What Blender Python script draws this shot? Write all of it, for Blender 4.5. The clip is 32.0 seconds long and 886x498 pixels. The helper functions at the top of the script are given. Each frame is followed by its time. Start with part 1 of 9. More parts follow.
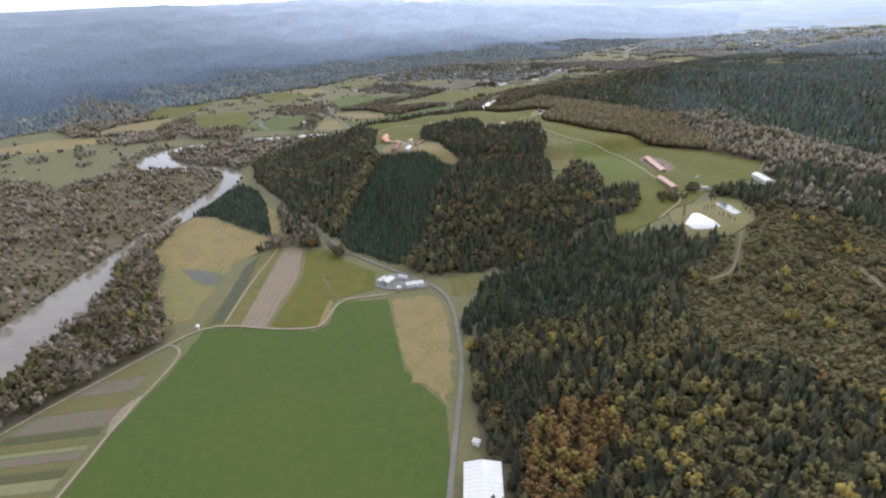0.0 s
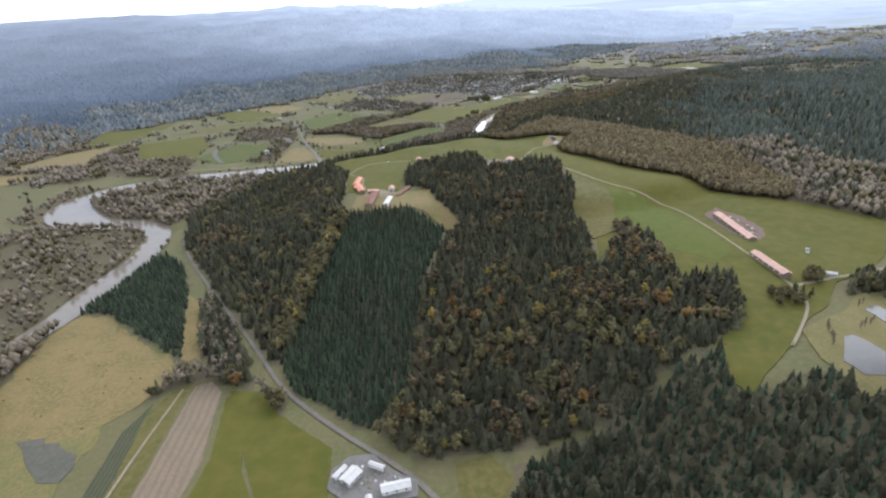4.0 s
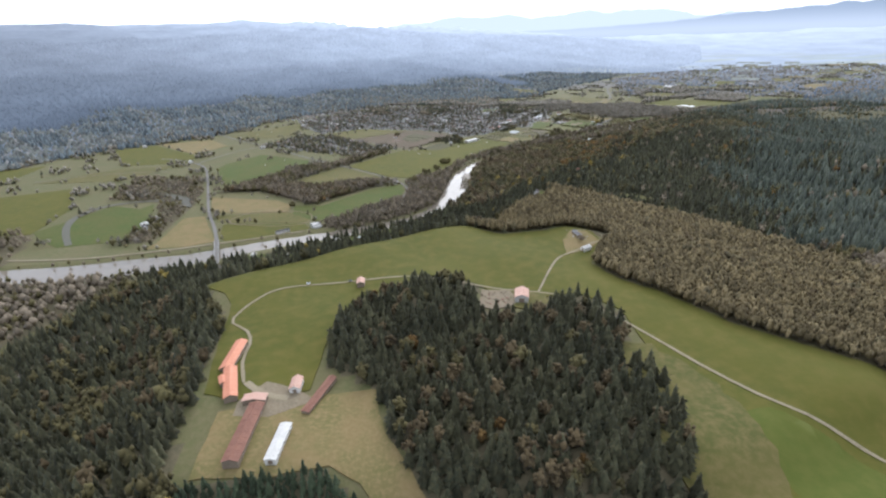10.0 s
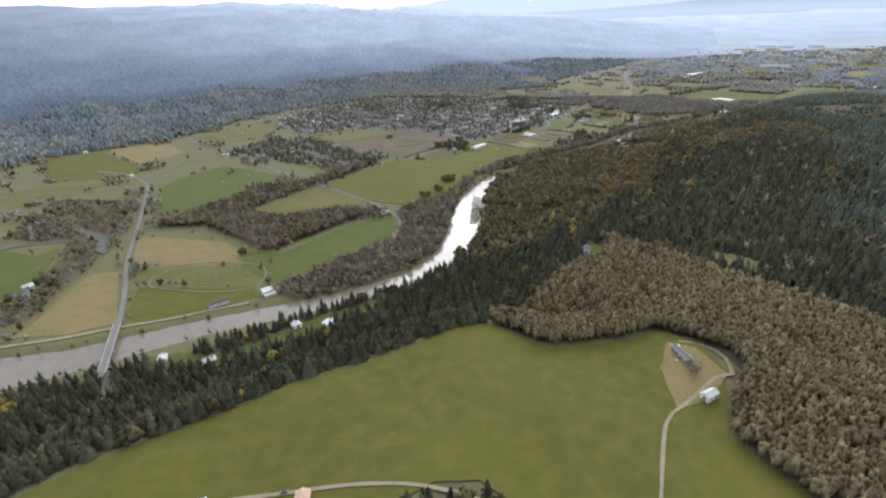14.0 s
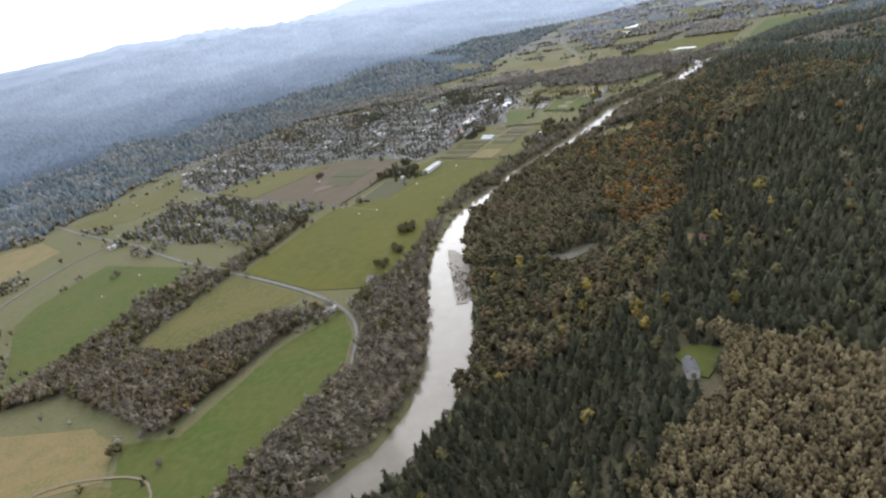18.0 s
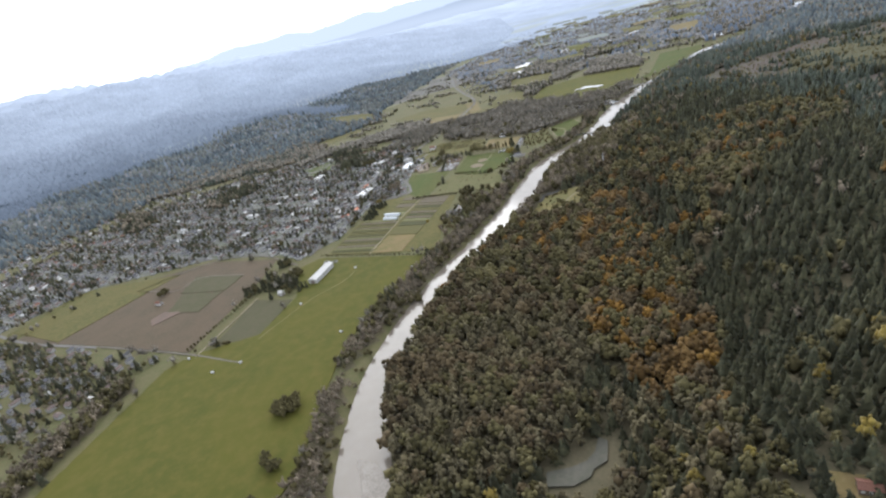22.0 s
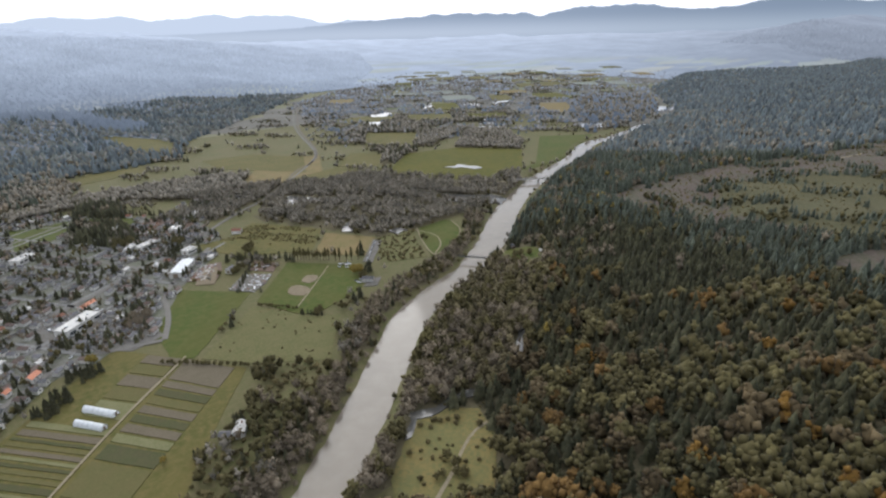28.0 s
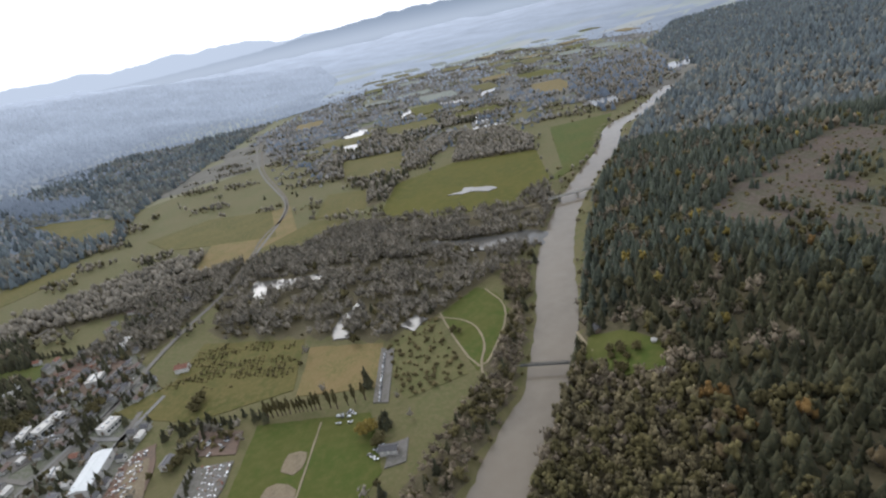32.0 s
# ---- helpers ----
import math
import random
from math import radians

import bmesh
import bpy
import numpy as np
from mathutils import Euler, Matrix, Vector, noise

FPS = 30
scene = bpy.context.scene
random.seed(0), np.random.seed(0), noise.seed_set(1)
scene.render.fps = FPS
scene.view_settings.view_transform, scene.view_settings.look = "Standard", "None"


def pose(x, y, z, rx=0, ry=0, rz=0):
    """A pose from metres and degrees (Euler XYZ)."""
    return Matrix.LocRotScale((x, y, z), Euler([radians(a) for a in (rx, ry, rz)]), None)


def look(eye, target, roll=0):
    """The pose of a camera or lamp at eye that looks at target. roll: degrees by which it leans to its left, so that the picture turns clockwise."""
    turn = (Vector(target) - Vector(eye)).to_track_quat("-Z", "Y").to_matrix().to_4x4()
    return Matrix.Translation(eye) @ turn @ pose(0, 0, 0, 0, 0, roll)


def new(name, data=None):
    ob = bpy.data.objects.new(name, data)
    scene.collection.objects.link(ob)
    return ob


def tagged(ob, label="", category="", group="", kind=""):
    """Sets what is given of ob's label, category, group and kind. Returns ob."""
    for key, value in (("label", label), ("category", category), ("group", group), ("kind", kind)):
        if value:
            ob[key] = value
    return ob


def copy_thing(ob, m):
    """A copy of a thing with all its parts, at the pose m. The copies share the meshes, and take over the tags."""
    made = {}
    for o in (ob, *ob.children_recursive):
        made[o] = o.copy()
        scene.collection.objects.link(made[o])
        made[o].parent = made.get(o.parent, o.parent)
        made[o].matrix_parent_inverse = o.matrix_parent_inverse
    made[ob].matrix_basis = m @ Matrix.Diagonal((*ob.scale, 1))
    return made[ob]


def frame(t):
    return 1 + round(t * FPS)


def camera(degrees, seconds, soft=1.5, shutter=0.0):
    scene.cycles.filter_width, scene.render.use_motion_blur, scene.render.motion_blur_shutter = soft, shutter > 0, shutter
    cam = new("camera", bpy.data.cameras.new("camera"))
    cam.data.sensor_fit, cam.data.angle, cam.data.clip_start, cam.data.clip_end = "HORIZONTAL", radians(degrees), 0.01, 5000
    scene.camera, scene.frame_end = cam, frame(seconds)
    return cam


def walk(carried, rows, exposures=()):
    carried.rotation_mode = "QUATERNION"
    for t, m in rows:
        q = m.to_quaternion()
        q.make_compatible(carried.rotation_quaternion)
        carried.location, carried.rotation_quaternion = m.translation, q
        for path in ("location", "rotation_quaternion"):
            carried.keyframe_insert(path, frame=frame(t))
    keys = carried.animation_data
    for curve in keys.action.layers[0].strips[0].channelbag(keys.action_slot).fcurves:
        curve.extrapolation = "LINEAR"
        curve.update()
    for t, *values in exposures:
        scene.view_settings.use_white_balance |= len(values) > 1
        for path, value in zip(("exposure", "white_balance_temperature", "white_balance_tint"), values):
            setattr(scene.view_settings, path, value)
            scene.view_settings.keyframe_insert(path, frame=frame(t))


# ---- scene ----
cam = camera(79.3, 32.0, soft=2.3)
PATH = [
    (0, (-3.858, 4.002, 147.496), (-3.876, 5.832, 146.69), -3.4),
    (0.5, (-4.11, 22.042, 147.471), (-4.123, 23.873, 146.665), -2.2),
    (1, (-4.333, 40.112, 147.444), (-4.345, 41.941, 146.635), -2.3),
    (1.5, (-4.532, 58.156, 147.41), (-4.534, 59.984, 146.6), -2.8),
    (2, (-4.687, 76.191, 147.368), (-4.677, 78.017, 146.551), -2.7),
    (2.5, (-4.747, 94.356, 147.333), (-4.721, 96.184, 146.521), -3.0),
    (3, (-4.731, 112.745, 147.314), (-4.703, 114.574, 146.506), -3.5),
    (3.5, (-4.665, 131.347, 147.305), (-4.653, 133.18, 146.505), -3.9),
    (4, (-4.506, 150.089, 147.311), (-4.483, 151.926, 146.52), -4.2),
    (4.5, (-4.181, 168.935, 147.345), (-4.162, 170.779, 146.569), -4.5),
    (6.5, (-2.383, 244.634, 147.831), (-2.337, 246.484, 147.072), -4.6),
    (7, (-1.759, 263.391, 147.913), (-1.701, 265.24, 147.154), -5.1),
    (7.5, (-0.918, 281.968, 148.02), (-0.846, 283.819, 147.267), -5.1),
    (8, (0.13, 300.4, 148.164), (0.215, 302.25, 147.408), -6.3),
    (8.5, (1.261, 318.75, 148.326), (1.366, 320.6, 147.572), -5.1),
    (9, (2.452, 337.134, 148.499), (2.589, 338.983, 147.748), -4.4),
    (9.5, (3.635, 355.539, 148.659), (3.789, 357.39, 147.918), -3.2),
    (10, (4.87, 374.084, 148.788), (5.046, 375.935, 148.053), -2.1),
    (10.5, (6.255, 392.828, 148.863), (6.43, 394.679, 148.127), -1.0),
    (11, (7.793, 411.738, 148.912), (7.971, 413.588, 148.174), -1.5),
    (11.5, (9.331, 430.673, 148.968), (9.49, 432.52, 148.218), -1.7),
    (12, (10.778, 449.547, 149.024), (10.924, 451.39, 148.262), -2.8),
    (12.5, (12.079, 468.301, 149.074), (12.234, 470.14, 148.302), -3.2),
    (13, (13.225, 486.933, 149.115), (13.387, 488.768, 148.337), -3.0),
    (13.5, (14.324, 505.422, 149.133), (14.489, 507.256, 148.352), -1.4),
    (14, (15.538, 523.881, 149.114), (15.719, 525.71, 148.326), -2.2),
    (14.5, (17.028, 542.356, 149.034), (17.19, 544.185, 148.24), -3.6),
    (16.5, (24.286, 616.032, 148.015), (24.436, 617.855, 147.205), -13.2),
    (17, (26.58, 634.561, 147.862), (26.765, 636.378, 147.047), -13.4),
    (17.5, (29.381, 653.111, 147.722), (29.626, 654.918, 146.901), -13.3),
    (18, (32.727, 671.649, 147.573), (33.043, 673.443, 146.746), -13.1),
    (18.5, (36.652, 690.14, 147.415), (37.015, 691.928, 146.595), -12.7),
    (19, (41.179, 708.595, 147.249), (41.595, 710.372, 146.432), -13.7),
    (19.5, (46.307, 727.067, 147.082), (46.773, 728.834, 146.269), -13.7),
    (20, (52.018, 745.528, 146.91), (52.545, 747.28, 146.104), -12.5),
    (20.5, (58.256, 763.885, 146.725), (58.822, 765.629, 145.926), -14.2),
    (21, (64.986, 781.973, 146.527), (65.576, 783.714, 145.738), -14.8),
    (21.5, (72.211, 799.772, 146.312), (72.85, 801.493, 145.517), -15.3),
    (22, (79.983, 817.271, 146.1), (80.669, 818.98, 145.318), -14.9),
    (22.5, (88.34, 834.554, 145.895), (89.099, 836.229, 145.108), -14.7),
    (23, (97.277, 851.677, 145.696), (98.091, 853.327, 144.912), -14.9),
    (23.5, (106.727, 868.546, 145.52), (107.582, 870.185, 144.757), -15.5),
    (24, (116.573, 885.044, 145.38), (117.464, 886.668, 144.625), -15.0),
    (24.5, (126.737, 901.154, 145.275), (127.692, 902.738, 144.515), -14.2),
    (25, (137.169, 916.925, 145.207), (138.193, 918.466, 144.447), -11.3),
    (25.5, (147.844, 932.447, 145.164), (148.911, 933.963, 144.413), -8.1),
    (27.5, (191.368, 993.688, 144.949), (192.573, 995.108, 144.219), 0.8),
    (28, (202.269, 1009.016, 144.93), (203.488, 1010.412, 144.178), -1.4),
    (28.5, (213.18, 1024.277, 144.909), (214.314, 1025.753, 144.177), -4.4),
    (29, (224.087, 1039.41, 144.874), (225.183, 1040.911, 144.135), -7.2),
    (29.5, (234.993, 1054.378, 144.827), (236.099, 1055.869, 144.081), -8.2),
    (30, (245.929, 1069.133, 144.781), (247.057, 1070.606, 144.035), -7.6),
    (30.5, (256.931, 1083.609, 144.739), (258.092, 1085.048, 143.977), -9.3),
    (31, (268.017, 1097.874, 144.719), (269.203, 1099.288, 143.949), -9.7),
    (31.5, (279.108, 1111.971, 144.721), (280.323, 1113.359, 143.948), -10.1),
    (32, (290.161, 1125.934, 144.726), (291.37, 1127.325, 143.95), -12.5),
]
walk(cam, [(t, look(eye, target, roll)) for t, eye, target, roll in PATH],
     exposures=[(0, 0.55, 5800, 13), (8, 0.56, 5820, 12), (14, 0.46, 5920, 11), (20, 0.50, 5920, 11), (27.5, 0.13, 6100, 11), (32, 0.03, 6120, 11)])

# ---- world, sun, exposure ----
world = bpy.data.worlds.new("world")
scene.world = world
world.use_nodes = True


class Nodes:
    """Small shorthand for building node trees."""

    def __init__(self, tree):
        self.t = tree

    def add(self, kind, **inputs):
        n = self.t.nodes.new(kind)
        return n

    def link(self, a, b):
        self.t.links.new(a, b)

    def put(self, sock, v):
        if isinstance(v, bpy.types.NodeSocket):
            self.t.links.new(v, sock)
        else:
            sock.default_value = v

    def math(self, op, a, b=0.0, c=0.0, clamp=False):
        n = self.t.nodes.new("ShaderNodeMath")
        n.operation, n.use_clamp = op, clamp
        for s, v in zip(n.inputs, (a, b, c)):
            self.put(s, v)
        return n.outputs[0]

    def mix(self, f, a, b):
        n = self.t.nodes.new("ShaderNodeMix")
        n.data_type = "RGBA"
        self.put(n.inputs[0], f)
        self.put(n.inputs[6], a if isinstance(a, bpy.types.NodeSocket) else (*a, 1))
        self.put(n.inputs[7], b if isinstance(b, bpy.types.NodeSocket) else (*b, 1))
        return n.outputs[2]

    def noise(self, vec, scale, detail=4.0, rough=0.55, w=None):
        n = self.t.nodes.new("ShaderNodeTexNoise")
        n.noise_dimensions = "3D"
        if vec is not None:
            self.link(vec, n.inputs["Vector"])
        n.inputs["Scale"].default_value = scale
        n.inputs["Detail"].default_value = detail
        n.inputs["Roughness"].default_value = rough
        return n.outputs[0]

    def plots(self, vec, scale):
        """Two random numbers for each plot of a patchwork of long, narrow fields."""
        turn = self.t.nodes.new("ShaderNodeMapping")
        self.link(vec, turn.inputs["Vector"])
        turn.inputs["Rotation"].default_value = (0, 0, radians(-38))
        turn.inputs["Scale"].default_value = (0.55, 1.5, 0.0)
        cell = self.t.nodes.new("ShaderNodeTexVoronoi")
        cell.distance = "CHEBYCHEV"
        self.link(turn.outputs[0], cell.inputs["Vector"])
        cell.inputs["Scale"].default_value = scale
        cell.inputs["Randomness"].default_value = 0.8
        r, g, _ = self.split(cell.outputs["Color"])
        return r, g

    def step(self, v, lo, hi):
        n = self.t.nodes.new("ShaderNodeMapRange")
        n.interpolation_type = "SMOOTHSTEP"
        self.put(n.inputs[0], v)
        n.inputs[1].default_value, n.inputs[2].default_value = lo, hi
        return n.outputs[0]

    def xyz(self, x, y, z):
        n = self.t.nodes.new("ShaderNodeCombineXYZ")
        for s, v in zip(n.inputs, (x, y, z)):
            self.put(s, v)
        return n.outputs[0]

    def split(self, v):
        n = self.t.nodes.new("ShaderNodeSeparateXYZ")
        self.link(v, n.inputs[0])
        return n.outputs


SUN_BEARING, SUN_HEIGHT = 18.0, 34.0   # degrees right of +y, degrees up
w = Nodes(world.node_tree)
for n in list(world.node_tree.nodes):
    world.node_tree.nodes.remove(n)
out = w.add("ShaderNodeOutputWorld")
bg = w.add("ShaderNodeBackground")
w.link(bg.outputs[0], out.inputs[0])
sky = w.add("ShaderNodeTexSky")
sky.sky_type, sky.sun_disc = "NISHITA", False
sky.sun_elevation, sky.sun_rotation = radians(SUN_HEIGHT), radians(SUN_BEARING)
sky.air_density, sky.dust_density = 1.0, 2.0
coord = w.add("ShaderNodeTexCoord").outputs["Generated"]
dx, dy, dz = w.split(coord)
up = w.math("MAXIMUM", dz, 0.02)
flat = w.xyz(w.math("DIVIDE", dx, w.math("ADD", up, 0.10)), w.math("DIVIDE", dy, w.math("ADD", up, 0.10)), 3.1)
puffs = w.noise(flat, 0.55, 7, 0.58)
gaps = w.noise(flat, 0.23, 3, 0.5)
dim = w.add("ShaderNodeVectorMath")
dim.operation = "SCALE"
w.link(sky.outputs[0], dim.inputs[0])
dim.inputs[3].default_value = 0.10
bank = w.mix(w.step(puffs, 0.40, 0.66), (1.22, 1.28, 1.38), (0.66, 0.71, 0.80))
open_sky = w.mix(w.step(gaps, 0.60, 0.70), bank, dim.outputs[0])
# a bright veil towards the sun and near the horizon
sx, sy = math.sin(radians(SUN_BEARING)), math.cos(radians(SUN_BEARING))
toward = w.math("ADD", w.math("MULTIPLY", dx, sx), w.math("MULTIPLY", dy, sy))
glare = w.math("ADD", w.math("MULTIPLY", toward, math.cos(radians(24))), w.math("MULTIPLY", dz, math.sin(radians(24))))
open_sky = w.mix(w.math("MULTIPLY", w.step(glare, 0.76, 0.995), 0.9), open_sky, (3.1, 3.05, 2.97))
low = w.step(dz, 0.0, 0.10)
open_sky = w.mix(low, w.mix(w.step(toward, -0.2, 0.95), (0.80, 0.86, 0.95), (1.75, 1.76, 1.80)), open_sky)
# distant mountains drawn on the sky: two ridges by bearing, blue haze painted in
bearing = w.math("ARCTAN2", dx, dy)
r1 = w.noise(w.xyz(bearing, 1.7, 0.0), 5.0, 5, 0.5)
r2 = w.noise(w.xyz(bearing, 7.3, 0.0), 6.5, 6, 0.5)
east = w.step(bearing, 0.30, 0.95)
far_top = w.math("ADD", w.math("MULTIPLY", r1, 0.085), -0.014)
near_top = w.math("ADD", w.math("MULTIPLY", w.math("ADD", w.math("MULTIPLY", east, 0.062), 0.016), r2), -0.002)
far_m = w.step(w.math("SUBTRACT", far_top, dz), 0.0, 0.004)
near_m = w.step(w.math("SUBTRACT", near_top, dz), 0.0, 0.003)
glow = w.step(toward, 0.55, 1.0)
view = w.mix(far_m, open_sky, w.mix(glow, (0.46, 0.54, 0.66), (0.66, 0.74, 0.87)))
mist = w.step(dz, -0.004, 0.028)
view = w.mix(near_m, view, w.mix(mist, w.mix(glow, (0.42, 0.49, 0.58), (0.58, 0.65, 0.76)), w.mix(glow, (0.27, 0.335, 0.43), (0.36, 0.43, 0.54))))
# below the horizon only a flat haze colour
below = w.step(w.math("MULTIPLY", dz, -1.0), 0.0, 0.03)
view = w.mix(below, view, (0.33, 0.39, 0.48))
w.link(view, bg.inputs[0])
bg.inputs[1].default_value = 0.86

sun = new("sun", bpy.data.lights.new("sun", "SUN"))
sun.data.energy, sun.data.angle, sun.data.color = 1.1, radians(36), (1.0, 0.96, 0.89)
sun.matrix_world = look((0, 0, 900), (-sx * 900, -sy * 900, 900 - 900 * math.tan(radians(SUN_HEIGHT))))


# ---- materials ----
def material(name, base, second=None, third=None, size=8.0, fine=0.8, rough=0.9, sheen=0.0, metal=0.0,
             bump=0.0, tint="", island=0.0, spec=0.1, rows=None, objrand=0.0):
    """A procedural surface: two scales of noise between up to three colours, optional rows, per-piece variation."""
    m = bpy.data.materials.new(name)
    m.use_nodes = True
    n = Nodes(m.node_tree)
    p = m.node_tree.nodes["Principled BSDF"]
    pos = n.add("ShaderNodeNewGeometry").outputs["Position"]
    second = second or tuple(c * 0.75 for c in base)
    third = third or tuple(c * 1.2 for c in base)
    big = n.noise(pos, 1.0 / size, 5, 0.6)
    small = n.noise(pos, 1.0 / fine, 4, 0.65)
    col = n.mix(n.step(big, 0.36, 0.64), base, second)
    col = n.mix(n.step(small, 0.35, 0.75), col, third)
    if rows:
        angle, width, colour, amount = rows
        x, y, z = n.split(pos)
        a = radians(angle)
        across = n.math("ADD", n.math("MULTIPLY", x, math.cos(a)), n.math("MULTIPLY", y, math.sin(a)))
        wob = n.math("MULTIPLY", n.noise(pos, 0.05, 2), width * 0.8)
        wave = n.math("SINE", n.math("MULTIPLY", n.math("ADD", across, wob), 2 * math.pi / width))
        col = n.mix(n.math("MULTIPLY", n.step(wave, -0.4, 0.9), amount), col, colour)
    if tint:
        at = n.add("ShaderNodeAttribute")
        at.attribute_name = "tint"
        k = n.math("MULTIPLY_ADD", at.outputs["Fac"], 0.75, 0.64)
        s = n.add("ShaderNodeVectorMath")
        s.operation = "SCALE"
        n.link(col, s.inputs[0])
        n.link(k, s.inputs[3])
        col = s.outputs[0]
    if island:
        r = n.add("ShaderNodeNewGeometry").outputs["Random Per Island"]
        s = n.add("ShaderNodeVectorMath")
        s.operation = "SCALE"
        n.link(col, s.inputs[0])
        n.link(n.math("MULTIPLY_ADD", r, 2 * island, 1 - island), s.inputs[3])
        col = s.outputs[0]
    if objrand:
        r = n.add("ShaderNodeObjectInfo").outputs["Random"]
        s = n.add("ShaderNodeVectorMath")
        s.operation = "SCALE"
        n.link(col, s.inputs[0])
        n.link(n.math("MULTIPLY_ADD", r, 2 * objrand, 1 - objrand), s.inputs[3])
        col = s.outputs[0]
    n.link(col, p.inputs["Base Color"])
    p.inputs["Roughness"].default_value = rough
    p.inputs["Metallic"].default_value = metal
    p.inputs["Specular IOR Level"].default_value = spec
    # blue-tinted sheen, a stand-in for haze on ground and foliage
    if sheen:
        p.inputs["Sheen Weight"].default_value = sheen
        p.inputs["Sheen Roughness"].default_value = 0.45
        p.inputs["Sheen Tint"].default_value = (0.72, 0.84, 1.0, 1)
    if bump:
        b = n.add("ShaderNodeBump")
        b.inputs["Strength"].default_value = 0.6
        b.inputs["Distance"].default_value = bump
        n.link(small, b.inputs["Height"])
        n.link(b.outputs[0], p.inputs["Normal"])
    return m


